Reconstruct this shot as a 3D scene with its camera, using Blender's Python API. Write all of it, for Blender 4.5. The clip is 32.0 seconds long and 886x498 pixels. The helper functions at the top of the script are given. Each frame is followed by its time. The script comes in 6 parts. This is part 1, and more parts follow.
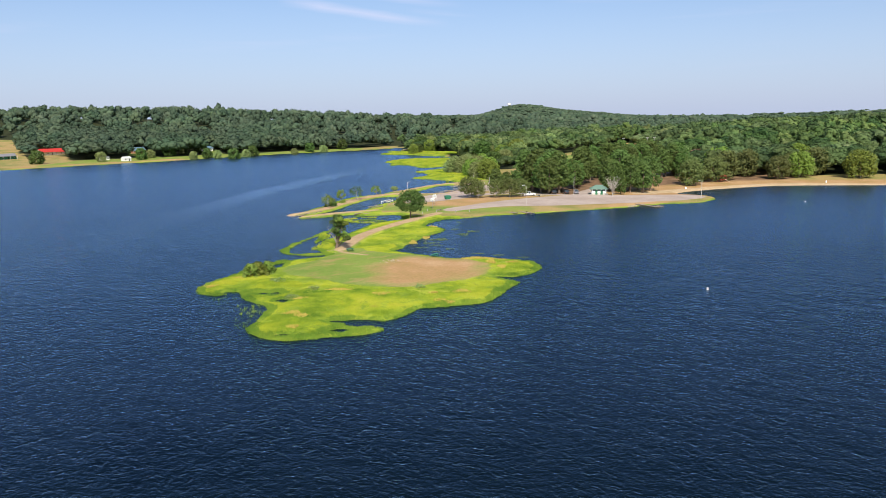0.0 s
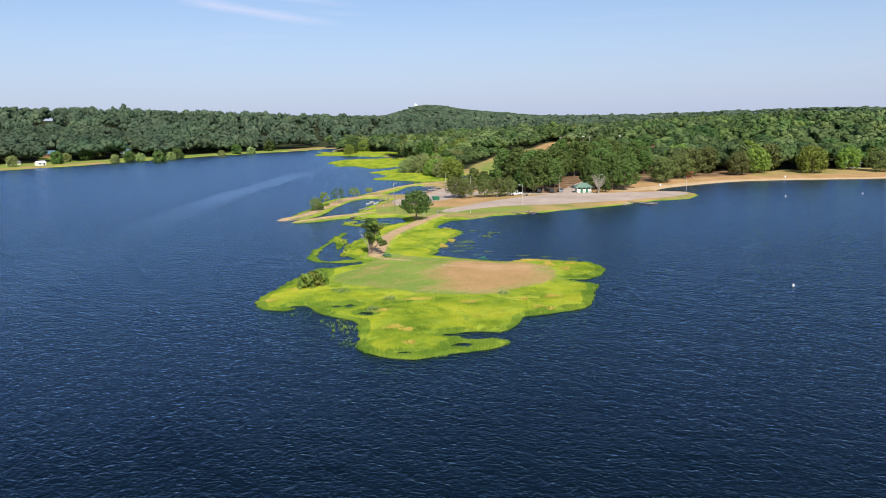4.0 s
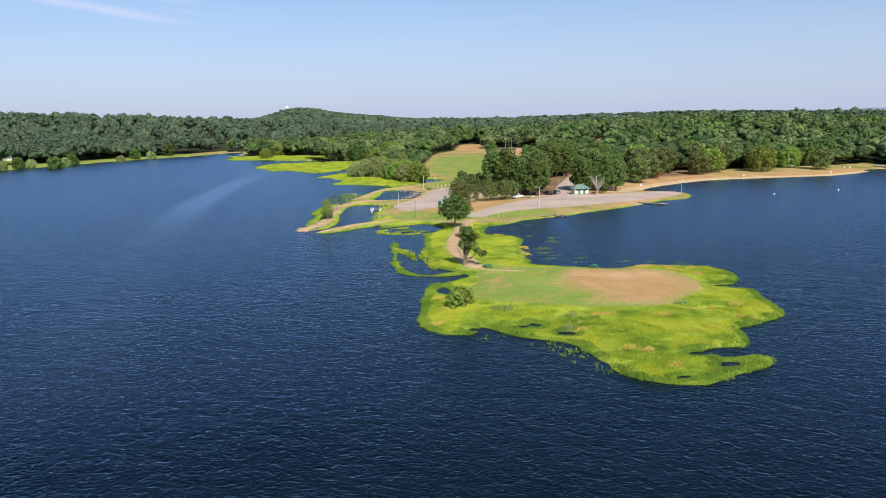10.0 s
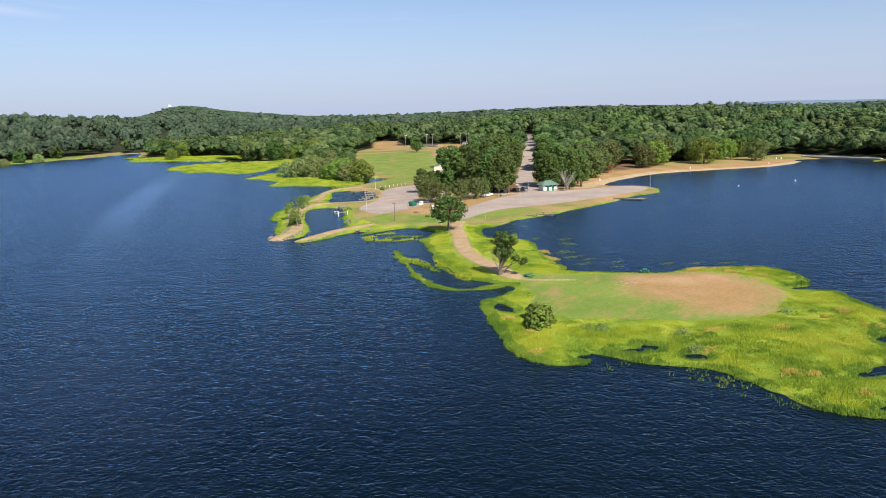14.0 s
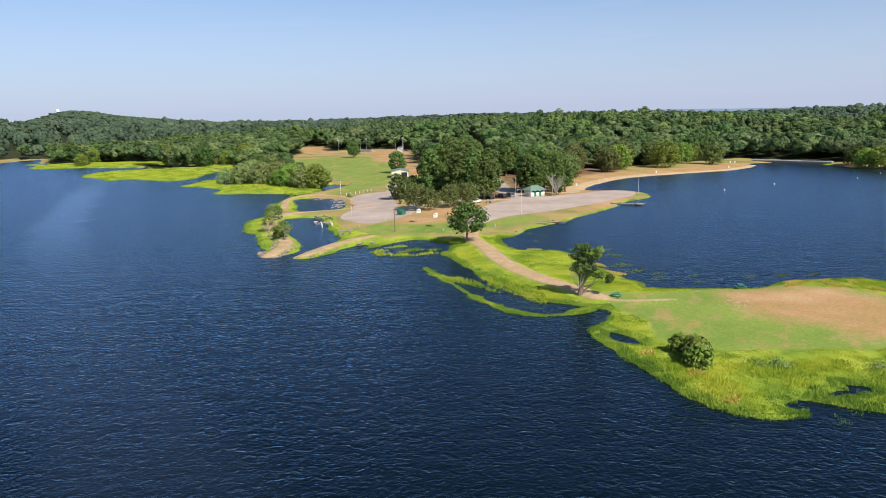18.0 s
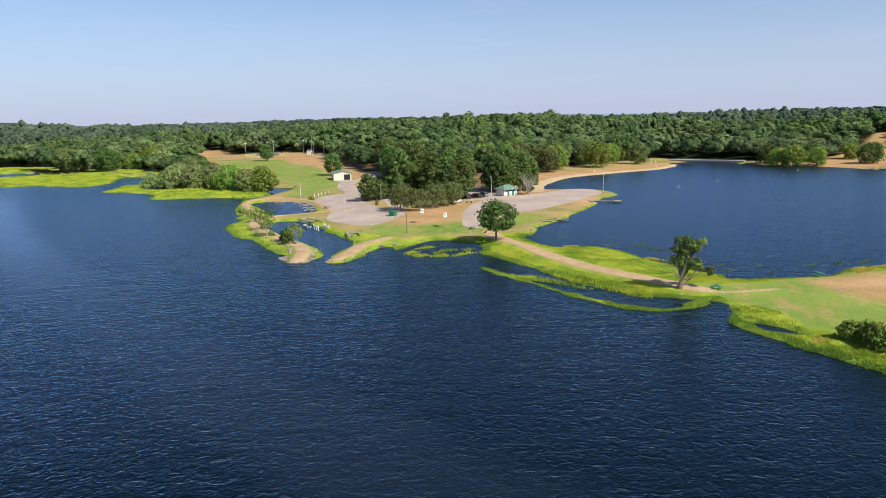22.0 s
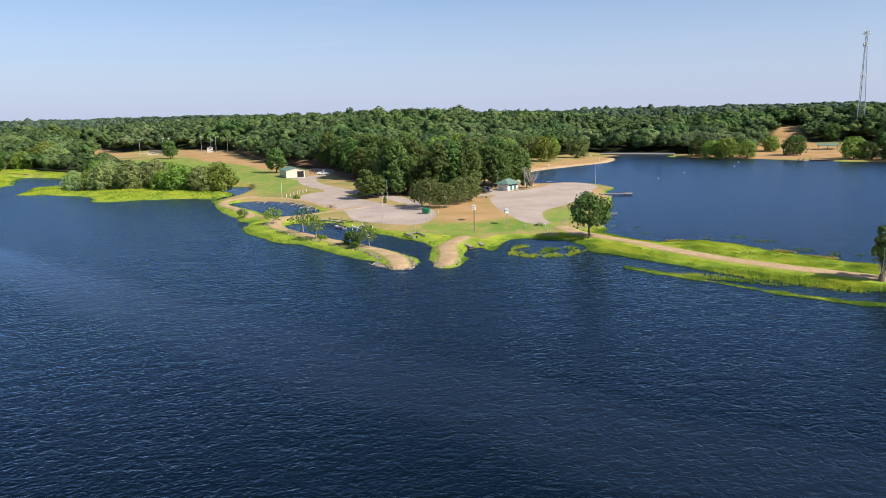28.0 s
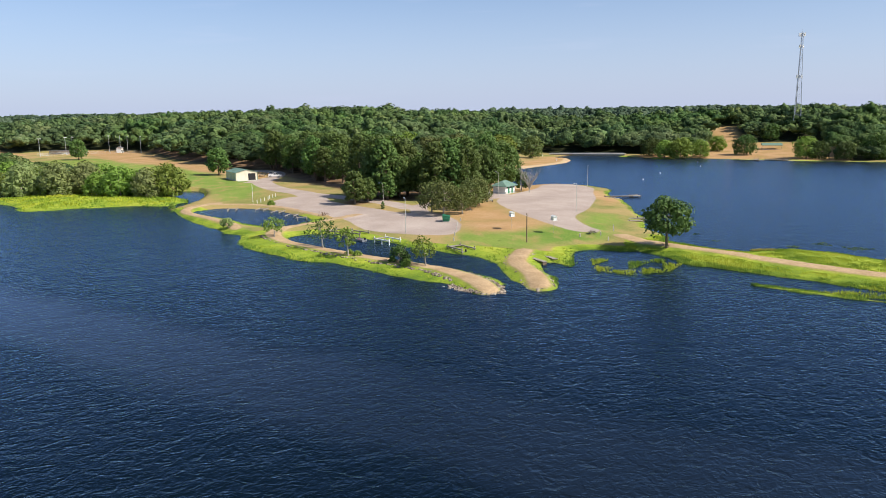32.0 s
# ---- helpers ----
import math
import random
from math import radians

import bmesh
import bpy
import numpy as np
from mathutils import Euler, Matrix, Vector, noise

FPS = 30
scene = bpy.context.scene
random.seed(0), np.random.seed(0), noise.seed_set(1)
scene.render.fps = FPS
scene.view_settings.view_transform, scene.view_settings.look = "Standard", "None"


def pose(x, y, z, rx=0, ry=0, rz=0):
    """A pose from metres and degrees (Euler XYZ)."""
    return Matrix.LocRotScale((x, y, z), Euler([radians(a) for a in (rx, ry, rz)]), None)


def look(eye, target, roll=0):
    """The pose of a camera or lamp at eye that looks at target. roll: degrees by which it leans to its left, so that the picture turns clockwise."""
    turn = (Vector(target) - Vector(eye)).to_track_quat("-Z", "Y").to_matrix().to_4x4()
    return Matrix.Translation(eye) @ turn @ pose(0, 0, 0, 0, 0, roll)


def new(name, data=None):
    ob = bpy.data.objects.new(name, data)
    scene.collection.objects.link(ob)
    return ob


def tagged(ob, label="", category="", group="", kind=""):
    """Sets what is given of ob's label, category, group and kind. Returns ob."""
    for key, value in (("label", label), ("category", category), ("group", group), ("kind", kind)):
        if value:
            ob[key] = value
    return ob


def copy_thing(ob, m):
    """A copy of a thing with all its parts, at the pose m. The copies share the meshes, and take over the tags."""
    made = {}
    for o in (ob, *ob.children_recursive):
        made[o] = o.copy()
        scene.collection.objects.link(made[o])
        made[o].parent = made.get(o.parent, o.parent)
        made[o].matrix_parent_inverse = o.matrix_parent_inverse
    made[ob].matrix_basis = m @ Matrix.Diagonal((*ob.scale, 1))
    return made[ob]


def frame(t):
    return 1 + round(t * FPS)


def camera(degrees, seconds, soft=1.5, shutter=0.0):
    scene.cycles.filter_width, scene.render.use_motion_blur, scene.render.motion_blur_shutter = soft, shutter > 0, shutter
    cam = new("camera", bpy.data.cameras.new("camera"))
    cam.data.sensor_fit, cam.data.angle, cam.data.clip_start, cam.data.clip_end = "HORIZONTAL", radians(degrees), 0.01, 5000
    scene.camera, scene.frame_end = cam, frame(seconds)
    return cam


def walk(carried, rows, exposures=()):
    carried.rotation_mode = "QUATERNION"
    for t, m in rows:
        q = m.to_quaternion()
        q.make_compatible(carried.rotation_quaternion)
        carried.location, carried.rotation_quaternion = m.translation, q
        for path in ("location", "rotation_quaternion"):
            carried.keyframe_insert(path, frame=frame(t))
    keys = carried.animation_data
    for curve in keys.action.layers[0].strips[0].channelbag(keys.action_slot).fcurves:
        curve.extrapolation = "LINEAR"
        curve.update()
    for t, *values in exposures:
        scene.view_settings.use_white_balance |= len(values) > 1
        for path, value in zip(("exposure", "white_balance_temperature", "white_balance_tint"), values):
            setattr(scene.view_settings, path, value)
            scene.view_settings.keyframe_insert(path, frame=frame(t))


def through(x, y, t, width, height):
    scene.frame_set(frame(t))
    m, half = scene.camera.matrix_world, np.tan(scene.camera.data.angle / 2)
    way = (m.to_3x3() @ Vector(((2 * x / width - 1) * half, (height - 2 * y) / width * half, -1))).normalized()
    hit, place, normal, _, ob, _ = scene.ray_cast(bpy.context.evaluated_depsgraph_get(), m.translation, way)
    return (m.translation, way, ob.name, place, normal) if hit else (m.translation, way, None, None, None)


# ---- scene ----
cam = camera(61.60, 32.0, 0.75)
ROWS = [
    (0, -0.00, -0.00, 34.35, 0.14, -9.90, 0.86),
    (0.5, -4.34, 1.38, 34.17, -0.75, -9.89, 0.88),
    (1, -8.67, 2.87, 34.14, -1.85, -9.90, 0.92),
    (1.5, -12.97, 4.32, 34.02, -2.77, -9.92, 0.96),
    (2, -17.24, 5.83, 33.96, -3.66, -9.93, 1.01),
    (2.5, -21.41, 7.43, 34.00, -4.60, -9.95, 1.04),
    (3, -25.68, 8.85, 33.88, -5.64, -9.95, 1.06),
    (3.5, -29.95, 10.28, 33.85, -6.50, -9.95, 1.08),
    (5.5, -46.85, 18.06, 33.95, -9.95, -9.97, 1.11),
    (6, -51.19, 19.92, 33.85, -10.66, -9.94, 1.10),
    (6.5, -55.46, 21.93, 33.82, -11.36, -9.92, 1.08),
    (7, -59.68, 24.06, 33.85, -12.31, -9.92, 1.09),
    (7.5, -64.07, 26.18, 33.82, -13.28, -9.90, 1.04),
    (8, -68.39, 28.27, 33.82, -13.98, -9.88, 0.99),
    (8.5, -72.63, 30.45, 33.85, -14.73, -9.87, 0.97),
    (9, -76.81, 32.64, 33.89, -15.71, -9.88, 1.01),
    (9.5, -80.80, 34.99, 33.93, -16.73, -9.93, 1.07),
    (10, -84.54, 37.71, 34.01, -17.62, -9.93, 1.15),
    (10.5, -87.95, 40.70, 34.05, -18.41, -9.93, 1.21),
    (11, -90.97, 44.07, 34.07, -19.29, -9.96, 1.31),
    (11.5, -93.71, 47.75, 34.00, -20.23, -10.01, 1.40),
    (12, -96.18, 51.60, 34.00, -21.10, -10.07, 1.51),
    (12.5, -98.47, 55.63, 33.88, -21.99, -10.12, 1.56),
    (13, -100.56, 59.83, 33.73, -23.21, -10.21, 1.60),
    (13.5, -102.45, 64.13, 33.60, -25.09, -10.30, 1.64),
    (14, -104.31, 68.58, 33.45, -26.09, -10.34, 1.65),
    (14.5, -105.87, 73.19, 33.29, -26.77, -10.37, 1.62),
    (15, -107.34, 77.79, 32.98, -27.67, -10.39, 1.58),
    (15.5, -108.68, 82.40, 32.77, -28.77, -10.41, 1.56),
    (17.5, -115.00, 101.54, 31.59, -32.53, -10.07, 1.41),
    (18, -117.71, 105.22, 31.48, -33.47, -10.01, 1.38),
    (18.5, -120.55, 108.80, 31.31, -34.22, -9.93, 1.36),
    (19, -123.62, 112.39, 31.13, -35.14, -9.89, 1.32),
    (19.5, -126.70, 115.98, 30.93, -36.39, -9.87, 1.33),
    (20, -130.02, 119.64, 30.76, -37.83, -9.86, 1.30),
    (20.5, -133.38, 123.35, 30.52, -38.94, -9.83, 1.32),
    (21, -136.75, 127.06, 30.30, -39.99, -9.82, 1.27),
    (21.5, -140.16, 130.81, 30.06, -41.48, -9.81, 1.22),
    (22, -143.48, 134.64, 29.92, -43.50, -9.85, 1.27),
    (22.5, -146.95, 138.53, 29.72, -44.77, -9.83, 1.20),
    (23, -150.29, 142.44, 29.52, -45.84, -9.81, 1.16),
    (23.5, -153.67, 146.31, 29.31, -46.96, -9.80, 1.13),
    (24, -156.83, 150.27, 29.23, -48.08, -9.87, 1.17),
    (24.5, -159.53, 154.44, 29.13, -48.73, -9.86, 1.15),
    (26.5, -164.53, 172.20, 29.13, -52.21, -10.07, 1.20),
    (27, -164.73, 177.17, 28.70, -53.11, -10.12, 1.20),
    (27.5, -164.72, 182.09, 28.39, -53.96, -10.17, 1.18),
    (28, -164.48, 187.11, 28.22, -54.87, -10.21, 1.14),
    (28.5, -164.06, 192.25, 28.06, -55.67, -10.21, 1.10),
    (29, -163.50, 197.38, 27.84, -56.44, -10.19, 1.08),
    (29.5, -162.88, 202.58, 27.66, -57.46, -10.24, 1.03),
    (30, -162.16, 207.76, 27.56, -58.64, -10.26, 0.99),
    (30.5, -161.40, 212.98, 27.43, -59.54, -10.28, 0.92),
    (31, -160.54, 218.20, 27.27, -60.53, -10.27, 0.87),
    (31.5, -159.68, 223.42, 27.17, -61.79, -10.27, 0.81),
    (32, -158.99, 228.59, 26.97, -62.92, -10.28, 0.79),
]
walk(cam, [(t, pose(x, y, z, 90 + pitch, roll, yaw)) for t, x, y, z, yaw, pitch, roll in ROWS],
     [(0, 0.30), (24, 0.30), (28, 0.36), (32, 0.37)])

# ---- sky and sun ----
SUN_TOWARDS = Vector((0.06, -0.73, 0.68)).normalized()
world = bpy.data.worlds.new("sky")
scene.world = world
world.use_nodes = True
wn, wl = world.node_tree.nodes, world.node_tree.links
wn.clear()
sky = wn.new("ShaderNodeTexSky")
sky.sky_type, sky.sun_disc = "NISHITA", False
sky.sun_elevation = math.asin(SUN_TOWARDS.z)
sky.sun_rotation = math.atan2(SUN_TOWARDS.x, SUN_TOWARDS.y)
sky.altitude, sky.air_density, sky.dust_density, sky.ozone_density = 100, 0.8, 1.0, 4.0
# thin streaks of high cloud, by the direction in the sky
wco = wn.new("ShaderNodeTexCoord")
wmap = wn.new("ShaderNodeMapping")
wmap.inputs["Rotation"].default_value = (0, radians(-4), radians(12))
wmap.inputs["Scale"].default_value = (3.2, 3.2, 34.0)
wnoise = wn.new("ShaderNodeTexNoise")
wnoise.inputs["Scale"].default_value, wnoise.inputs["Detail"].default_value = 1.6, 5.0
wramp = wn.new("ShaderNodeValToRGB")
wramp.color_ramp.elements[0].position, wramp.color_ramp.elements[1].position = 0.60, 0.80
wmix = wn.new("ShaderNodeMix")
wmix.data_type = "RGBA"
wmix.inputs["B"].default_value = (7.6, 6.9, 8.2, 1)
wcut = wn.new("ShaderNodeMath")
wcut.operation = "MULTIPLY"
wcut.inputs[1].default_value = 0.10
background = wn.new("ShaderNodeBackground")
background.inputs["Strength"].default_value = 0.113
wout = wn.new("ShaderNodeOutputWorld")
wl.new(wco.outputs["Generated"], wmap.inputs["Vector"])
wl.new(wmap.outputs["Vector"], wnoise.inputs["Vector"])
wl.new(wnoise.outputs["Fac"], wramp.inputs["Fac"])
wl.new(wramp.outputs["Color"], wcut.inputs[0])


def wmath(op, a, b=0.0, clamp=False):
    node = wn.new("ShaderNodeMath")
    node.operation, node.use_clamp = op, clamp
    for socket, value in zip(node.inputs, (a, b)):
        if isinstance(value, bpy.types.NodeSocket):
            wl.new(value, socket)
        else:
            socket.default_value = value
    return node.outputs["Value"]


# one long thin streak low in the north, and a fainter one over it
wdir = wn.new("ShaderNodeSeparateXYZ")
wl.new(wco.outputs["Generated"], wdir.inputs[0])
azimuth = wmath("DIVIDE", wdir.outputs["X"], wmath("MAXIMUM", wdir.outputs["Y"], 0.05))
streak = wcut.outputs["Value"]
for base, lean, thick, left, right, amount in ((0.121, 0.135, 0.0075, -0.215, 0.01, 0.36), (0.146, 0.10, 0.006, -0.11, 0.03, 0.22), (0.134, 0.11, 0.004, -0.05, 0.05, 0.15)):
    off = wmath("SUBTRACT", wdir.outputs["Z"], wmath("SUBTRACT", base, wmath("MULTIPLY", azimuth, lean)))
    off = wmath("ADD", off, wmath("MULTIPLY", wmath("SUBTRACT", wnoise.outputs["Fac"], 0.5), 0.012))
    body = wmath("SUBTRACT", 1.0, wmath("DIVIDE", wmath("ABSOLUTE", off), thick), True)
    ends = wmath("MULTIPLY", wmath("MULTIPLY", wmath("SUBTRACT", azimuth, left), 18.0, True), wmath("MULTIPLY", wmath("SUBTRACT", right, azimuth), 12.0, True))
    streak = wmath("MAXIMUM", streak, wmath("MULTIPLY", wmath("MULTIPLY", body, ends), amount))
wl.new(streak, wmix.inputs["Factor"])
wl.new(sky.outputs["Color"], wmix.inputs["A"])
# a pale summer haze that thickens towards the horizon
wsep = wn.new("ShaderNodeSeparateXYZ")
whaze = wn.new("ShaderNodeMapRange")
whaze.inputs["From Min"].default_value, whaze.inputs["From Max"].default_value = 0.0, 0.20
whaze.inputs["To Min"].default_value, whaze.inputs["To Max"].default_value = 0.85, 0.0
wveil = wn.new("ShaderNodeMix")
wveil.data_type = "RGBA"
wveil.inputs["B"].default_value = (3.8, 4.3, 5.85, 1)
wl.new(wco.outputs["Generated"], wsep.inputs[0])
wl.new(wsep.outputs["Z"], whaze.inputs["Value"])
wl.new(whaze.outputs["Result"], wveil.inputs["Factor"])
wl.new(wmix.outputs["Result"], wveil.inputs["A"])
wl.new(wveil.outputs["Result"], background.inputs["Color"])
wl.new(background.outputs["Background"], wout.inputs["Surface"])

sun_data = bpy.data.lights.new("sun", "SUN")
sun_data.energy, sun_data.angle, sun_data.color = 4.8, radians(0.53), (1.0, 0.93, 0.82)
sun = new("sun", sun_data)
sun.matrix_world = look((0, 0, 300), Vector((0, 0, 300)) - SUN_TOWARDS)

# ---- materials ----
class Nodes:
    """Short ways to wire a node material."""

    def __init__(self, name):
        self.mat = bpy.data.materials.new(name)
        self.mat.use_nodes = True
        self.n, self.l = self.mat.node_tree.nodes, self.mat.node_tree.links
        self.n.clear()
        self.out = self.n.new("ShaderNodeOutputMaterial")
        self.pos = self.n.new("ShaderNodeNewGeometry").outputs["Position"]

    def put(self, socket, value):
        if isinstance(value, bpy.types.NodeSocket):
            self.l.new(value, socket)
        elif isinstance(value, (tuple, list)) and len(value) == 3 and socket.type == "RGBA":
            socket.default_value = (*value, 1)
        else:
            socket.default_value = value

    def noise(self, scale, detail=4.0, rough=0.55, vector=None, stretch=None, distortion=0.0):
        v = self.pos if vector is None else vector
        if stretch:
            m = self.n.new("ShaderNodeMapping")
            m.vector_type = "TEXTURE"
            m.inputs["Scale"].default_value, m.inputs["Rotation"].default_value = [1.0 / q for q in stretch[0]], (0, 0, radians(stretch[1]))
            self.l.new(v, m.inputs["Vector"])
            v = m.outputs["Vector"]
        t = self.n.new("ShaderNodeTexNoise")
        self.l.new(v, t.inputs["Vector"])
        for k, x in (("Scale", scale), ("Detail", detail), ("Roughness", rough), ("Distortion", distortion)):
            t.inputs[k].default_value = x
        return t.outputs["Fac"]

    def ramp(self, fac, *stops):
        r = self.n.new("ShaderNodeValToRGB")
        e = r.color_ramp.elements
        while len(e) < len(stops):
            e.new(0.5)
        for el, (p, c) in zip(e, stops):
            el.position, el.color = p, (*c, 1) if isinstance(c, (tuple, list)) else (c, c, c, 1)
        self.put(r.inputs["Fac"], fac)
        return r.outputs["Color"]

    def math(self, op, a, b=0.0, clamp=False):
        m = self.n.new("ShaderNodeMath")
        m.operation, m.use_clamp = op, clamp
        self.put(m.inputs[0], a), self.put(m.inputs[1], b)
        return m.outputs["Value"]

    def mix(self, fac, a, b):
        m = self.n.new("ShaderNodeMix")
        m.data_type = "RGBA"
        self.put(m.inputs["Factor"], fac), self.put(m.inputs["A"], a), self.put(m.inputs["B"], b)
        return m.outputs["Result"]

    def tint(self, colour, value=1.0, sat=1.0, hue=0.5):
        h = self.n.new("ShaderNodeHueSaturation")
        self.put(h.inputs["Color"], colour), self.put(h.inputs["Value"], value)
        self.put(h.inputs["Saturation"], sat), self.put(h.inputs["Hue"], hue)
        return h.outputs["Color"]

    def attribute(self, name):
        a = self.n.new("ShaderNodeAttribute")
        a.attribute_name = name
        return a.outputs["Fac"]

    def island(self):
        return self.n.new("ShaderNodeNewGeometry").outputs["Random Per Island"]

    def each(self):
        return self.n.new("ShaderNodeObjectInfo").outputs["Random"]

    def span(self, fac, lo, hi):
        m = self.n.new("ShaderNodeMapRange")
        self.put(m.inputs["Value"], fac)
        m.inputs["To Min"].default_value, m.inputs["To Max"].default_value = lo, hi
        return m.outputs["Result"]

    def bump(self, height, strength=0.3, distance=0.05, normal=None):
        b = self.n.new("ShaderNodeBump")
        self.put(b.inputs["Height"], height)
        b.inputs["Strength"].default_value, b.inputs["Distance"].default_value = strength, distance
        if normal is not None:
            self.l.new(normal, b.inputs["Normal"])
        return b.outputs["Normal"]

    def surface(self, colour, rough=0.8, metal=0.0, normal=None, spec=0.3, **more):
        p = self.n.new("ShaderNodeBsdfPrincipled")
        for k, x in (("Base Color", colour), ("Roughness", rough), ("Metallic", metal), ("Specular IOR Level", spec)):
            self.put(p.inputs[k], x)
        for k, x in more.items():
            self.put(p.inputs[k.replace("_", " ")], x)
        if normal is not None:
            self.l.new(normal, p.inputs["Normal"])
        self.l.new(p.outputs["BSDF"], self.out.inputs["Surface"])
        self.p = p
        return self.mat


def leaf_material(name, dark, light, hue=0.03, through=0.25):
    m = Nodes(name)
    c = m.mix(m.span(m.island(), 0.2, 0.75), dark, light)
    c = m.mix(m.math("MULTIPLY", m.noise(0.55, 3.0), 0.5), c, light)
    c = m.tint(c, m.span(m.each(), 0.72, 1.22), 1.0, m.span(m.each(), 0.5 - hue, 0.5 + hue * 0.6))
    m.surface(c, 0.6, spec=0.25)
    tr = m.n.new("ShaderNodeBsdfTranslucent")
    m.put(tr.inputs["Color"], m.tint(c, 1.2, 1.1))
    mx = m.n.new("ShaderNodeMixShader")
    mx.inputs["Fac"].default_value = through
    m.l.new(m.p.outputs["BSDF"], mx.inputs[1]), m.l.new(tr.outputs["BSDF"], mx.inputs[2])
    m.l.new(mx.outputs["Shader"], m.out.inputs["Surface"])
    return m.mat


def plain(name, colour, rough=0.6, metal=0.0, vary=0.15, grain=6.0, bump=0.15):
    """A plain surface with grain and larger stains."""
    m = Nodes(name)
    big, fine = m.noise(0.7, 3.0), m.noise(grain, 5.0)
    c = m.tint(colour, m.span(m.math("ADD", m.math("MULTIPLY", big, 0.6), m.math("MULTIPLY", fine, 0.4)), 1 - 2 * vary, 1 + 2 * vary))
    return m.surface(c, m.span(fine, max(rough - 0.12, 0.05), min(rough + 0.12, 1)), metal, m.bump(fine, bump, 0.02))


PINE = leaf_material("pine_needles", (0.033, 0.070, 0.019), (0.138, 0.213, 0.048))
OAK = leaf_material("oak_leaves", (0.030, 0.062, 0.014), (0.100, 0.160, 0.034))
WILLOW = leaf_material("willow_leaves", (0.125, 0.190, 0.055), (0.300, 0.375, 0.135))
LIME = leaf_material("lime_leaves", (0.090, 0.155, 0.022), (0.235, 0.315, 0.055))
OLIVE = leaf_material("olive_leaves", (0.060, 0.088, 0.022), (0.165, 0.200, 0.060))
BARK = plain("bark", (0.17, 0.125, 0.09), 0.9, 0, 0.25, 9.0, 0.6)
PALE_BARK = plain("pale_bark", (0.36, 0.32, 0.27), 0.9, 0, 0.2, 9.0, 0.5)


def woods_material(name, stops, lively=1.0):
    m = Nodes(name)
    kind = m.noise(0.11, 2.0, 0.5)
    r = m.math("ADD", m.math("MULTIPLY", m.island(), 0.14), m.math("MULTIPLY", m.attribute("tone"), 0.46))
    r = m.math("ADD", r, m.math("MULTIPLY", m.span(kind, -0.45, 1.6), 0.40), clamp=True)
    c = m.ramp(r, *stops)
    leafy = m.noise(1.1, 7.0, 0.8)
    c = m.tint(c, m.span(leafy, 1.0 - 0.8 * lively, 1.0 + 0.8 * lively))
    c = m.tint(c, m.span(m.noise(0.022, 4.0, 0.6), 0.15, 1.85), m.span(m.noise(0.017, 3.0), 1.25, 0.65), m.span(m.noise(0.03, 2.0), 0.44, 0.55))
    m.surface(c, 0.7, 0, m.bump(leafy, 0.7, 0.8), 0.15)
    tr = m.n.new("ShaderNodeBsdfTranslucent")
    m.put(tr.inputs["Color"], c)
    mx = m.n.new("ShaderNodeMixShader")
    mx.inputs["Fac"].default_value = 0.22
    m.l.new(m.p.outputs["BSDF"], mx.inputs[1]), m.l.new(tr.outputs["BSDF"], mx.inputs[2])
    m.l.new(mx.outputs["Shader"], m.out.inputs["Surface"])
    return m.mat


WOODS = woods_material("woods_leaves", ((0.0, (0.037, 0.076, 0.027)), (0.35, (0.066, 0.120, 0.039)), (0.62, (0.115, 0.183, 0.055)), (0.86, (0.183, 0.254, 0.083)), (1.0, (0.287, 0.336, 0.140))))
# cooler, bluer greens: the haze of distance is mixed into the leaf colour
FAR_WOODS = woods_material("haze_blue_leaves", ((0.0, (0.040, 0.075, 0.045)), (0.40, (0.065, 0.108, 0.063)), (0.75, (0.099, 0.146, 0.081)), (1.0, (0.140, 0.185, 0.106))), 1.0)


def reed_material(name="reeds", stops=None):
    m = Nodes(name)
    c = m.ramp(m.noise(0.10, 6.0, 0.65), *(stops or ((0.34, (0.115, 0.215, 0.020)), (0.45, (0.245, 0.350, 0.028)), (0.55, (0.395, 0.460, 0.036)), (0.70, (0.530, 0.535, 0.065)))))
    c = m.tint(c, m.span(m.island(), 0.9, 1.1), 1.0, m.span(m.island(), 0.494, 0.505))
    c = m.mix(m.span(m.math("MULTIPLY", m.math("SUBTRACT", m.noise(0.26, 3.0), 0.66), 9.0, clamp=True), 0.0, 0.6), c, (0.46, 0.38, 0.09))
    # a stand of blades catches the light as a soft mass, its tips facing the sky
    up = m.n.new("ShaderNodeVectorMath")
    up.operation, up.inputs[1].default_value = "ADD", (0, 0, 1.5)
    m.l.new(m.n.new("ShaderNodeNewGeometry").outputs["Normal"], up.inputs[0])
    unit = m.n.new("ShaderNodeVectorMath")
    unit.operation = "NORMALIZE"
    m.l.new(up.outputs["Vector"], unit.inputs[0])
    m.surface(c, 0.7, 0, unit.outputs["Vector"], 0.15)
    tr = m.n.new("ShaderNodeBsdfTranslucent")
    m.put(tr.inputs["Color"], c)
    mx = m.n.new("ShaderNodeMixShader")
    mx.inputs["Fac"].default_value = 0.3
    m.l.new(m.p.outputs["BSDF"], mx.inputs[1]), m.l.new(tr.outputs["BSDF"], mx.inputs[2])
    m.l.new(mx.outputs["Shader"], m.out.inputs["Surface"])
    return m.mat


REEDS = reed_material()
CATTAIL = reed_material("cattails", ((0.32, (0.085, 0.175, 0.022)), (0.50, (0.155, 0.270, 0.030)), (0.70, (0.260, 0.360, 0.042))))


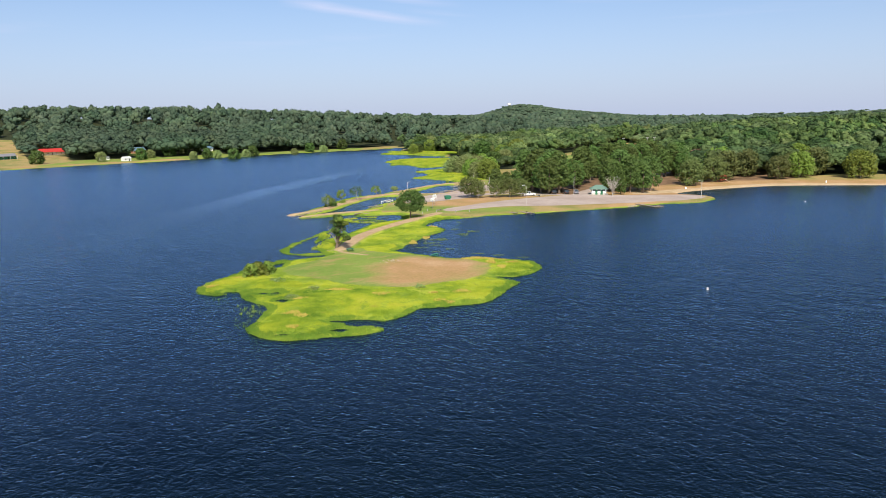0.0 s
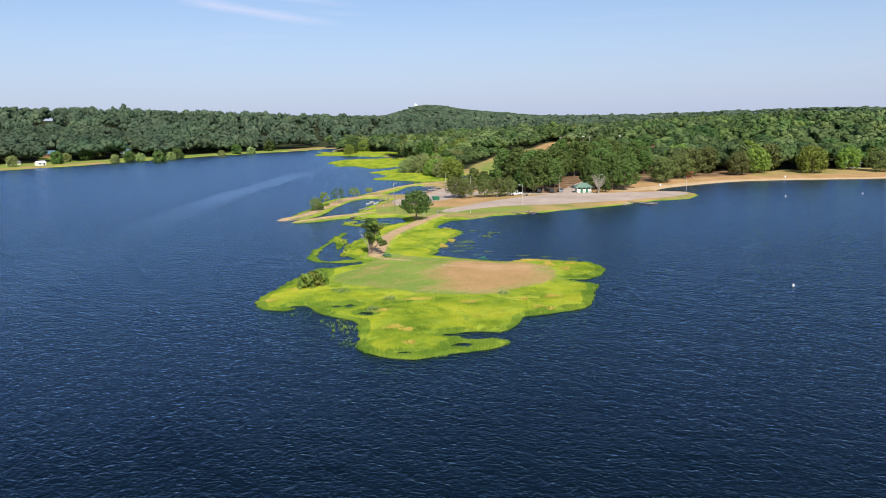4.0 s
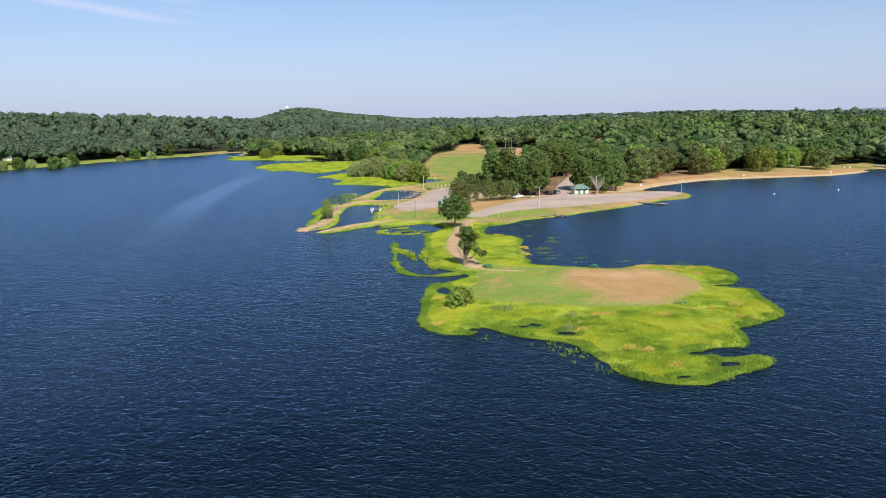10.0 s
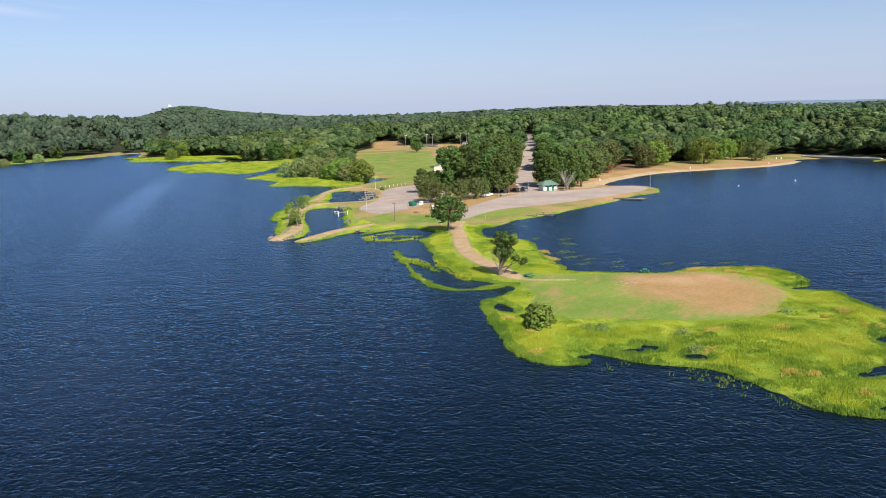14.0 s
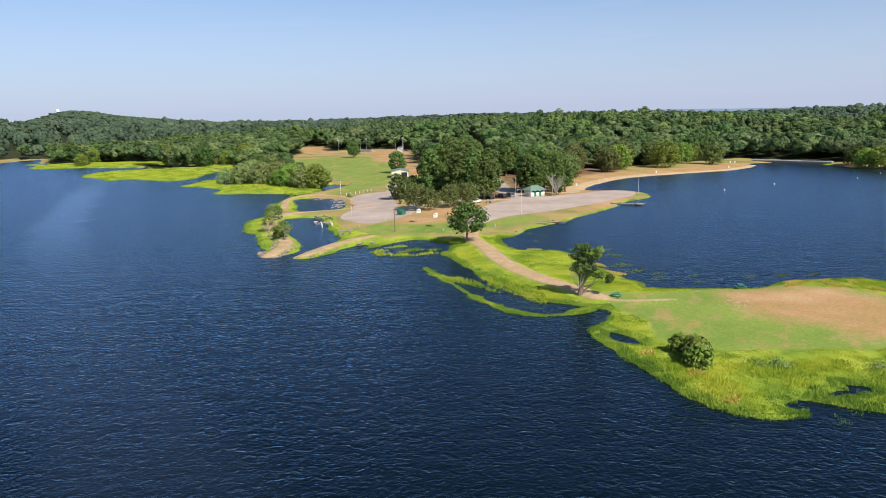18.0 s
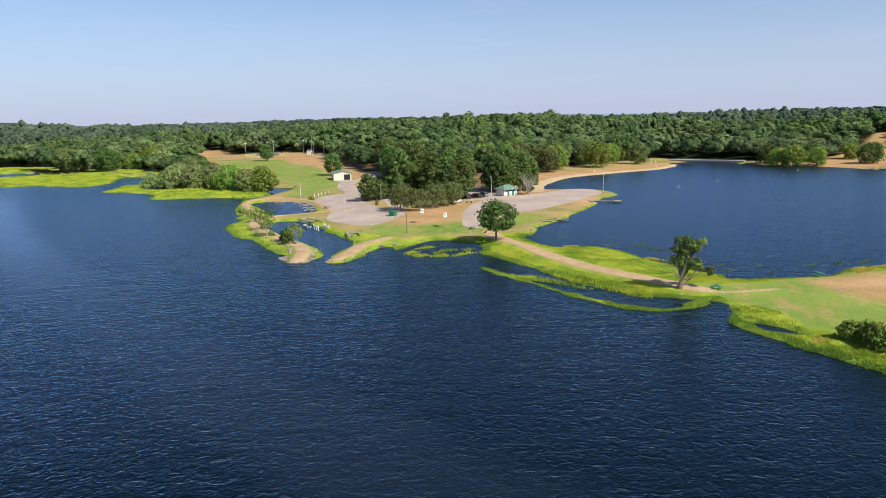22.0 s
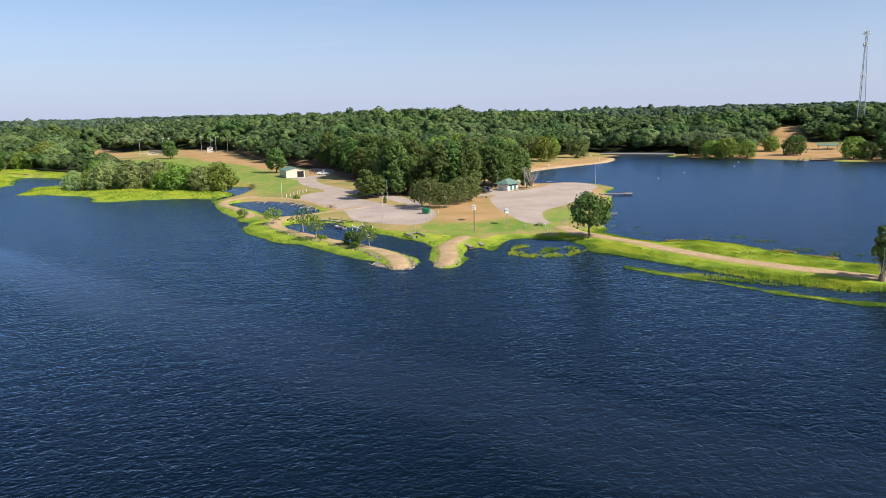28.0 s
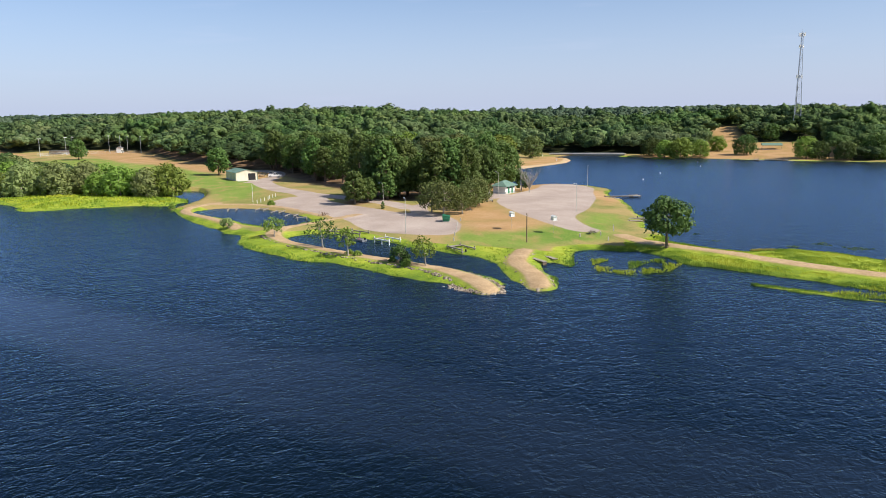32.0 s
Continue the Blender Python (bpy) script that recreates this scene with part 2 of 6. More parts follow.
def ground_material():
    m = Nodes("ground")
    wobble = m.math("MULTIPLY", m.math("SUBTRACT", m.noise(0.35, 5.0, 0.65), 0.5), 3.0)
    fine = m.noise(2.6, 6.0, 0.65)

    def inside(name, soft=0.6, rag=1.0):
        d = m.math("ADD", m.attribute(name), m.math("MULTIPLY", wobble, rag))
        return m.math("ADD", m.math("MULTIPLY", d, 1.0 / soft), 0.5, clamp=True)

    patch = m.noise(0.045, 5.0, 0.6)
    grass = m.ramp(m.math("ADD", m.math("MULTIPLY", patch, 0.75), m.math("MULTIPLY", fine, 0.25)),
                   (0.30, (0.135, 0.175, 0.038)), (0.42, (0.220, 0.220, 0.060)), (0.52, (0.350, 0.265, 0.105)), (0.66, (0.430, 0.280, 0.125)))
    dry = m.ramp(m.math("ADD", m.math("MULTIPLY", m.noise(0.09, 5.0), 0.7), m.math("MULTIPLY", fine, 0.3)),
                 (0.30, (0.290, 0.215, 0.070)), (0.50, (0.420, 0.255, 0.115)), (0.70, (0.500, 0.330, 0.180)))
    green = m.ramp(m.math("ADD", m.math("MULTIPLY", m.noise(0.07, 4.0), 0.6), m.math("MULTIPLY", fine, 0.4)),
                   (0.35, (0.135, 0.225, 0.034)), (0.62, (0.235, 0.295, 0.058)))
    marsh = m.ramp(m.noise(0.11, 5.0, 0.65), (0.34, (0.125, 0.205, 0.022)), (0.52, (0.270, 0.350, 0.034)), (0.70, (0.440, 0.450, 0.060)))
    litter = m.ramp(m.noise(0.15, 5.0), (0.35, (0.120, 0.075, 0.040)), (0.60, (0.245, 0.150, 0.085)), (0.75, (0.310, 0.215, 0.115)))
    gravel = m.ramp(m.math("ADD", m.math("MULTIPLY", m.noise(0.10, 4.0), 0.6), m.math("MULTIPLY", m.noise(5.0, 5.0, 0.7), 0.4)),
                    (0.30, (0.310, 0.245, 0.205)), (0.52, (0.420, 0.340, 0.290)), (0.70, (0.500, 0.420, 0.360)))
    dirt = m.ramp(m.math("ADD", m.math("MULTIPLY", m.noise(0.3, 5.0), 0.6), m.math("MULTIPLY", fine, 0.4)),
                  (0.30, (0.330, 0.220, 0.115)), (0.55, (0.470, 0.330, 0.190)), (0.75, (0.560, 0.430, 0.280)))
    sand = m.ramp(m.noise(0.4, 5.0), (0.30, (0.420, 0.295, 0.160)), (0.70, (0.560, 0.420, 0.260)))
    worn = m.ramp(m.noise(0.11, 5.0, 0.6, stretch=((1.0, 2.2, 1.0), 35)), (0.50, 0.0), (0.66, 0.6))
    green = m.mix(worn, green, dry)
    c = m.mix(inside("green", 6.0, 2.0), grass, green)
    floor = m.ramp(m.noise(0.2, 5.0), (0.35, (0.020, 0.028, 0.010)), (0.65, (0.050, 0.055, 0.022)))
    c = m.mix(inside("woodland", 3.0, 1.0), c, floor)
    c = m.mix(inside("grove", 4.0, 1.5), c, litter)
    c = m.mix(inside("dry", 7.0, 2.2), c, dry)
    c = m.mix(inside("reed", 1.2, 0.6), c, marsh)
    c = m.mix(inside("sand", 0.8, 0.4), c, sand)
    c = m.mix(inside("gravel", 0.5, 0.25), c, gravel)
    c = m.mix(inside("path", 0.5, 0.22), c, dirt)
    wet = m.math("MULTIPLY", m.math("SUBTRACT", 0.10, m.attribute("height")), 5.0, clamp=True)
    c = m.mix(wet, c, (0.045, 0.045, 0.028))
    c = m.tint(c, m.span(fine, 0.72, 1.28))
    return m.surface(c, 0.92, 0, m.bump(fine, 0.6, 0.12), 0.15)


GROUND = ground_material()


def water_material():
    m = Nodes("lake_water")
    chop = m.noise(0.90, 2.0, 0.5, stretch=((0.8, 1.0, 1.0), -44), distortion=0.5)
    cross = m.noise(1.15, 2.0, 0.5, stretch=((0.8, 1.0, 1.0), -16), distortion=0.5)
    ripple = m.noise(2.8, 2.0, 0.5, stretch=((0.55, 1.0, 1.0), -30))
    swell = m.noise(0.34, 2.0, 0.5, stretch=((0.75, 1.0, 1.0), -36), distortion=0.4)
    gust = m.noise(0.013, 3.0, 0.5)
    # a slick drawn out along the wind, from the foreground to the creek
    sep = m.n.new("ShaderNodeSeparateXYZ")
    m.l.new(m.pos, sep.inputs[0])
    y = sep.outputs["Y"]
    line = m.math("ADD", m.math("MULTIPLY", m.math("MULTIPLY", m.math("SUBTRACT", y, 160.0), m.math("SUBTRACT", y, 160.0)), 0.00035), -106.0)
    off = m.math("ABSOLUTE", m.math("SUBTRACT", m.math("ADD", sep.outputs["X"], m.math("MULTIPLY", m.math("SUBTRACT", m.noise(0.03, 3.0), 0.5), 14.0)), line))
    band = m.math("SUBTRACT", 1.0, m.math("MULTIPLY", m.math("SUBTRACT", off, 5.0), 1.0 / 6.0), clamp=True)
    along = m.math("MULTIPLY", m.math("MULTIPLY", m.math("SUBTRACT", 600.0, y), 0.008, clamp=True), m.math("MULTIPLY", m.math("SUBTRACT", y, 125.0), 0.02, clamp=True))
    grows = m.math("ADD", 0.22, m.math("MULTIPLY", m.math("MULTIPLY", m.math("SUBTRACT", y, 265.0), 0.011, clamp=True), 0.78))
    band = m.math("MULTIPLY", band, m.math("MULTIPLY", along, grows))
    ridge = lambda n: m.math("SUBTRACT", 1.0, m.math("ABSOLUTE", m.math("SUBTRACT", m.math("MULTIPLY", n, 2.0), 1.0)))
    h = m.math("ADD", m.math("MULTIPLY", ridge(chop), 0.28), m.math("MULTIPLY", ridge(cross), 0.18))
    h = m.math("ADD", m.math("ADD", h, m.math("MULTIPLY", chop, 0.25)), m.math("ADD", m.math("MULTIPLY", ripple, 0.10), m.math("MULTIPLY", swell, 0.36)))
    h = m.math("MULTIPLY", m.math("MULTIPLY", h, m.span(gust, 0.85, 1.15)), m.span(m.noise(0.14, 3.0, 0.6, stretch=((0.4, 1.0, 1.0), -38)), 0.78, 1.22))
    h = m.math("MULTIPLY", h, m.math("SUBTRACT", 1.0, m.math("MULTIPLY", band, 0.72)))
    # the causeway shelters the bay behind it
    lee = m.math("MULTIPLY", m.math("MULTIPLY", m.math("ADD", sep.outputs["X"], 12.0), 0.03, clamp=True), m.math("MULTIPLY", m.math("SUBTRACT", y, 188.0), 0.03, clamp=True))
    h = m.math("MULTIPLY", h, m.math("SUBTRACT", 1.0, m.math("MULTIPLY", lee, 0.45)))
    # ripples lean before the south-west wind: the faces towards it are the steep ones
    lean = m.math("ADD", m.math("MULTIPLY", sep.outputs["X"], 0.55), m.math("MULTIPLY", y, 0.83))
    h = m.math("ADD", h, m.math("MULTIPLY", lean, 0.04))
    n = m.bump(h, 1.0, 0.45)
    rough = m.math("SUBTRACT", 0.21, m.math("MULTIPLY", band, 0.06))
    deep = m.n.new("ShaderNodeBsdfDiffuse")
    film = m.mix(m.noise(0.006, 2.0), (0.0012, 0.0042, 0.0082), (0.0016, 0.0052, 0.0070))
    # the slick's pale sky reflection is painted into the diffuse colour
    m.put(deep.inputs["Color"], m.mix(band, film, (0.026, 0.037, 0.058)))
    gloss = m.n.new("ShaderNodeBsdfAnisotropic")
    m.put(gloss.inputs["Color"], (0.57, 0.76, 1.0)), m.put(gloss.inputs["Roughness"], rough)
    edge = m.n.new("ShaderNodeFresnel")
    edge.inputs["IOR"].default_value = 1.33
    for node in (deep, gloss, edge):
        m.l.new(n, node.inputs["Normal"])
    both = m.n.new("ShaderNodeMixShader")
    m.l.new(edge.outputs["Fac"], both.inputs["Fac"])
    m.l.new(deep.outputs["BSDF"], both.inputs[1]), m.l.new(gloss.outputs["BSDF"], both.inputs[2])
    m.l.new(both.outputs["Shader"], m.out.inputs["Surface"])
    return m.mat


WATER = water_material()

# ---- the plan of the shores ----
def spline(points, closed=True, steps=4):
    """Points along a smooth line through the plan's points."""
    p = np.array(points, float)
    n = len(p)
    out = []
    for i in range(n if closed else n - 1):
        a, b = p[(i - 1) % n] if closed or i else p[0], p[i]
        c, d = p[(i + 1) % n], p[(i + 2) % n] if closed or i + 2 < n else p[-1]
        for s in np.arange(steps) / steps:
            out.append(0.5 * (2 * b + (c - a) * s + (2 * a - 5 * b + 4 * c - d) * s * s + (3 * b - a - 3 * c + d) * s ** 3))
    if not closed:
        out.append(p[-1])
    return np.array(out)


def line_distance(px, py, line, closed):
    a = line
    b = np.roll(line, -1, 0) if closed else line[1:]
    a = a if closed else line[:-1]
    best = np.full(len(px), 1e18)
    odd = np.zeros(len(px), bool)
    for (ax, ay), (bx, by) in zip(a, b):
        dx, dy = bx - ax, by - ay
        s = np.clip(((px - ax) * dx + (py - ay) * dy) / (dx * dx + dy * dy + 1e-12), 0, 1)
        best = np.minimum(best, (px - ax - s * dx) ** 2 + (py - ay - s * dy) ** 2)
        if closed and ay != by:
            odd ^= ((ay > py) != (by > py)) & (px < ax + (py - ay) / dy * dx)
    return np.sqrt(best), odd


def near(fn):
    """Work a distance out only near its line; -40 elsewhere."""
    def wrapped(px, py, line, *rest):
        lo, hi = line.min(0) - 40, line.max(0) + 40
        keep = (px > lo[0]) & (px < hi[0]) & (py > lo[1]) & (py < hi[1])
        out = np.full(len(px), -40.0)
        if keep.any():
            out[keep] = np.maximum(fn(px[keep], py[keep], line, *rest), -40)
        return out
    return wrapped


@near
def area(px, py, line):
    d, odd = line_distance(px, py, line, True)
    return np.where(odd, d, -d)


@near
def strip(px, py, line, width):
    return width / 2 - line_distance(px, py, line, False)[0]


def lattice(ix, iy, seed):
    h = (ix.astype(np.int64) * 374761393 + iy.astype(np.int64) * 668265263 + seed * 974711) & 0xFFFFFFFF
    h = ((h ^ (h >> 13)) * 1274126177) & 0xFFFFFFFF
    return ((h ^ (h >> 16)) & 0xFFFF) / 65535.0


def rough_noise(px, py, size, seed=0, octaves=3):
    """Smooth random values from -1 to 1 over the plan."""
    total, amp, top = np.zeros(len(px)), 1.0, 0.0
    for o in range(octaves):
        x, y = px / size + 17.3 * o, py / size - 9.1 * o
        ix, iy = np.floor(x), np.floor(y)
        fx, fy = x - ix, y - iy
        fx, fy = fx * fx * (3 - 2 * fx), fy * fy * (3 - 2 * fy)
        a, b = lattice(ix, iy, seed + o), lattice(ix + 1, iy, seed + o)
        c, d = lattice(ix, iy + 1, seed + o), lattice(ix + 1, iy + 1, seed + o)
        total += amp * ((a + (b - a) * fx) * (1 - fy) + (c + (d - c) * fx) * fy)
        top, amp, size = top + amp, amp * 0.5, size * 0.5
    return 2 * total / top - 1


ISLAND = spline([(-52, 153), (-50, 161), (-46, 175), (-43, 181), (-37, 184), (-32, 187), (-29, 192), (-24, 200), (-18, 200), (-13, 194), (-7, 188), (1, 183),
                 (8, 183), (15, 179), (21, 175), (21, 167), (15, 160), (11, 160), (15, 154), (12, 147), (8, 138), (1, 135), (-5, 133), (-8, 128),
                 (-11, 125), (-17, 126), (-21, 125), (-16, 122), (-11, 120), (-13, 117), (-18, 116), (-26, 114), (-32, 118), (-34, 124), (-33, 130), (-34, 136), (-39, 141), (-43, 149), (-46, 146), (-50, 147)])
ISLAND_PONDS = [spline([(-29, 117), (-27, 116), (-25, 117), (-27, 118)]), spline([(-20, 119), (-18, 118), (-16.5, 119), (-18, 120)]), spline([(-39, 183), (-42, 178), (-41, 173), (-39.5, 178)]),
                spline([(-40, 146.5), (-37, 145.5), (-36, 147), (-39, 148)]), spline([(-36, 146.6), (-34.6, 145), (-33.4, 146.4), (-35, 148)]), spline([(-46.4, 148), (-44.6, 146.2), (-43.2, 148), (-45, 149.4)]), spline([(-33.6, 140.4), (-32, 138.6), (-31, 140.6), (-32.4, 142)])]
CAUSEWAY = spline([(-13, 262), (-17, 256), (-24, 248), (-26, 241), (-29, 231), (-32, 222), (-34, 210), (-35, 201), (-33, 195), (-30, 189), (-23, 190), (-13, 197),
                   (-11, 205), (-8, 213), (-6, 220), (-1, 229), (-2, 236), (-7, 241), (-6, 249), (-1, 256), (-4, 264)])
STRAND = spline([(-36, 237), (-39, 224), (-42, 213), (-43.5, 204), (-43, 195), (-39, 191), (-33, 191)], False)
NORTH_POOL = spline([(-3, 389), (4, 391), (9, 387), (11, 374), (4, 358), (-3, 347), (-12, 346), (-17, 350), (-15, 358), (-9, 373)])
# the mainland, clockwise from the root of the causeway
SHORE_SOUTH = [(-8, 258), (-15, 260), (-16, 268), (-20, 271), (-27, 269), (-33, 268), (-32, 272), (-36, 272), (-44, 267.2), (-50, 264.6), (-53, 266.3), (-51, 269.6), (-45, 275.4), (-36, 281),
               (-32, 286), (-31, 292), (-28, 299), (-27, 305), (-24, 312), (-22, 319), (-19, 327), (-22, 334), (-28, 335), (-33, 328), (-36, 318), (-39, 308), (-41, 298), (-44, 287), (-46, 280), (-51, 273.5)]
SHORE_WEST = [(-57, 272.4), (-58.4, 275), (-54.8, 281), (-53.4, 290), (-51, 299), (-48.6, 308), (-48, 317), (-45, 326), (-41.5, 336), (-36, 343), (-30, 347), (-29, 352), (-24, 361), (-18, 374), (-11, 386),
              (-4, 395), (0, 402), (-1, 412), (1, 424), (-11, 431), (-17, 448), (-9, 468), (-15, 491), (-17, 515), (2, 545), (-14, 560), (-37, 574), (-48, 610), (-46, 652), (-60, 751), (-54, 850), (-43, 950)]
SHORE_FAR = [(-85, 892), (-140, 845), (-185, 795), (-225, 738), (-255, 690), (-295, 648), (-340, 590), (-400, 500), (-470, 380), (-570, 200), (-650, -100), (-760, -700), (-5300, -900), (-5300, 5300), (5300, 5300), (5300, -700), (600, -600),
             (450, -200), (330, 50), (290, 150), (277, 205), (279, 245), (283, 270), (285, 298), (282, 316), (292, 334), (300, 345), (298, 372)]
SHORE_EAST = [(284, 378), (268, 363), (232, 354), (197, 359), (162, 362), (133, 352), (108, 338), (104, 329), (112, 323), (113, 311), (103, 297), (94, 294), (84, 292), (76, 289), (71, 284), (58, 279), (44, 274), (35, 270), (28, 268), (16, 265), (9, 260), (0, 257)]
MAINLAND = spline(SHORE_SOUTH + SHORE_WEST + SHORE_FAR + SHORE_EAST, True, 3)

ISLAND_LAWN = spline([(-25, 195.5), (-17, 191), (-6, 185.5), (4, 179), (9.5, 172), (8, 163), (4, 155), (-2, 150.3), (-9, 149.3), (-14, 149.8), (-20, 153), (-27, 157.5), (-35, 164), (-37, 169.5), (-35.5, 177), (-30, 187)])
ISLAND_DRY = spline([(-12, 183), (-6, 183.5), (2, 179), (8, 173), (8, 165), (4, 156.5), (-1, 152.5), (-8, 151), (-15, 153), (-13.5, 158), (-14.5, 166), (-15, 174)])
LOT_WEST = spline([(-17, 313), (-15, 301), (-4, 303.5), (5, 310), (13, 319), (11, 328), (16, 339), (22, 352), (29, 366), (34, 381), (20, 380), (10, 363), (2, 346), (-4, 336), (-14, 324)])
LOT_EAST = spline([(-1, 277), (8, 287), (22, 300), (42, 314), (60, 317), (84, 317), (103, 321), (110, 313), (98, 301), (84, 297), (66, 291), (47, 287), (34, 285), (22, 284), (10, 278), (2, 272)])
DRY_PARK = spline([(-10, 299), (-9, 292), (-5, 287), (4, 286), (10, 290), (24, 303), (44, 317), (20, 317), (7, 313), (0, 305)])
DRY_POINT = spline([(50, 284), (62, 283), (72, 285), (78, 291), (92, 297), (80, 297), (62, 289)])
GREEN_PARK = spline([(-26, 283), (-16, 276), (-8, 268), (2, 268), (14, 272), (28, 272), (30, 282), (12, 281), (2, 288), (-6, 300), (-18, 299), (-25, 295)])
FIELD = spline([(10, 396), (28, 388), (50, 402), (78, 424), (100, 447), (118, 474), (136, 509), (171, 584), (205, 634), (235, 684), (232, 740), (180, 760), (120, 700), (70, 570), (46, 500), (40, 440), (24, 416)])
MARSH = spline([(0, 402), (-1, 412), (1, 424), (-11, 431), (-17, 448), (-9, 468), (-15, 491), (-17, 515), (2, 545), (-14, 560), (-37, 574), (-48, 610), (-46, 652), (-60, 751), (-54, 850),
                (-46, 845), (-47, 798), (-21, 728), (0, 700), (20, 620), (38, 570), (34, 504), (30, 484), (34, 456), (44, 434), (20, 409)])
MARSH_FLATS = [spline([(-54, 624), (-36, 660), (-12, 664), (8, 664), (24, 628), (28, 590), (12, 566), (-2, 546), (-20, 540), (-30, 566), (-44, 580)]),
               spline([(-25, 500), (-9, 516), (10, 526), (26, 536), (36, 520), (30, 470), (30, 430), (18, 408), (2, 404), (-8, 426), (-22, 443), (-18, 456), (-17, 478)]),
               spline([(-70, 758), (-40, 735), (-5, 700), (18, 706), (30, 690), (20, 740), (-10, 790), (-50, 820), (-62, 800)])]
MARSH_POOL = spline([(-1, 497), (7, 502), (10, 488), (2, 480), (-3, 486)])
MARSH_BANK = spline([(-60, 840), (-49, 800), (-13, 774), (14, 712), (32, 640), (42, 596), (34, 556), (26, 520), (22, 490)], False)
GROVE = spline([(24, 354), (33, 348), (40, 341), (46, 333), (53, 323), (61, 337), (76, 364), (105, 412), (140, 466), (185, 535), (240, 625), (236, 672), (206, 624), (172, 575), (137, 500), (119, 463), (100, 436), (80, 409), (70, 394), (58, 377), (43, 361)])
EAST_GROVE = spline([(71, 330), (82, 327), (94, 335), (112, 352), (138, 366), (170, 382), (215, 412), (280, 400), (330, 420), (420, 700), (260, 640), (190, 510), (152, 455), (118, 405), (90, 362)])
BEACH = spline([(86, 325), (100, 336), (132, 353), (162, 363), (197, 359), (232, 353), (270, 363)], False)
SLOPE_LINE = spline([(316, 274), (345, 279), (370, 284), (395, 291), (420, 297)], False)
MEADOW_LINE = spline([(165, 735), (185, 790), (215, 865)], False)
ROAD_LINES = [(spline([(54, 311), (60, 324), (68, 340), (83, 366), (112, 410), (150, 468), (200, 543), (270, 660)], False), 8.0),
              (spline([(27, 368), (36, 377), (44, 387), (50, 400), (60, 415), (73, 429), (86, 436)], False), 8.0),
              (spline([(12, 323), (24, 330), (35, 329), (47, 322), (57, 314)], False), 5.0),
              (spline([(20, 331), (28, 343), (34, 358), (42, 382)], False), 6.0),
              (spline([(70, 432), (92, 438), (110, 452), (118, 470)], False), 6.0)]
TRACK_LINES = [(spline([(-3, 266), (-8, 259), (-14, 245), (-20, 232), (-24, 221), (-26, 211), (-27, 203), (-28, 194)], False), 3.8),
               (spline([(4, 338), (-8, 340.5), (-20, 342), (-29, 338.5), (-36, 328), (-40, 315), (-44, 301), (-47, 288), (-51, 280), (-54.8, 275.4), (-57, 273.2)], False), 3.4),
               (spline([(-27, 279), (-36, 277), (-44, 271), (-51.3, 267)], False), 3.4),
               (spline([(12, 394), (2, 395), (-6, 389), (-13, 374), (-19, 361), (-25, 353)], False), 2.6),
               (spline([(-28.4, 195), (-27.6, 191), (-24.5, 187.5), (-20, 184.5)], False), 1.3),
               (spline([(10, 393), (14, 384), (13, 371), (6, 356), (1, 346)], False), 1.6)]

BANK_HOUSES = [(-394, 746), (-325, 788), (-268, 838), (-410, 694), (-292, 683), (-318, 694)]
HILL_MEADOW = spline([(-372, 660), (-385, 690), (-420, 735), (-470, 830), (-515, 915), (-600, 930), (-560, 800), (-470, 690), (-420, 650)])

HILLS = [(-720, 1250, 430, 330, 34), (-230, 1500, 330, 330, 20), (200, 1900, 500, 350, 10), (375, 570, 150, 150, 9), (660, 250, 230, 210, 0.5), (520, 900, 350, 300, 6), (455, 4600, 210, 300, 66), (760, 4600, 300, 300, 42),
         (-200, 4300, 700, 400, 34), (2400, 3600, 900, 600, 30), (1500, 1700, 700, 500, 4), (1300, 700, 500, 500, 4), (-1700, 1200, 600, 600, 34), (1250, 4300, 500, 300, 12),
         (3300, 900, 900, 900, 22), (170, 560, 120, 120, 3), (430, 285, 80, 125, 13), (437, 224, 30, 24, 4.0)]


def marsh_flats(px, py):
    """Signed distance into the low reed flats off the western bank."""
    flats = strip(px, py, MARSH_BANK, 17.0)
    for flat in MARSH_FLATS:
        flats = np.maximum(flats, area(px, py, flat))
    flats = flats - 3.5 + 8.0 * rough_noise(px, py * 0.55, 15.0, 77)
    return np.minimum(flats, -area(px, py, MARSH_POOL))


def land_edge(px, py):
    """Signed distance from the waterline, land positive."""
    d = area(px, py, ISLAND)
    for pond in ISLAND_PONDS:
        d = np.minimum(d, -area(px, py, pond))
    d = np.maximum(d, area(px, py, CAUSEWAY))
    d = np.maximum(d, strip(px, py, STRAND, 1.3) + 0.6 * rough_noise(px, py, 5.0, 43))
    big, odd = line_distance(px, py, MAINLAND, True)
    main = np.where(odd, big, -big)
    pool = area(px, py, NORTH_POOL)
    main = np.where(pool > -39, np.minimum(main, -pool), main)
    in_marsh = area(px, py, MARSH)
    flats = marsh_flats(px, py)
    main = np.maximum(np.where(in_marsh > 0, np.minimum(main, flats), main), flats)
    d = np.maximum(d, main)
    return d + 0.9 * rough_noise(px, py, 5.0, 5) * np.clip(1.6 - np.abs(d) / 8, 0, 1)


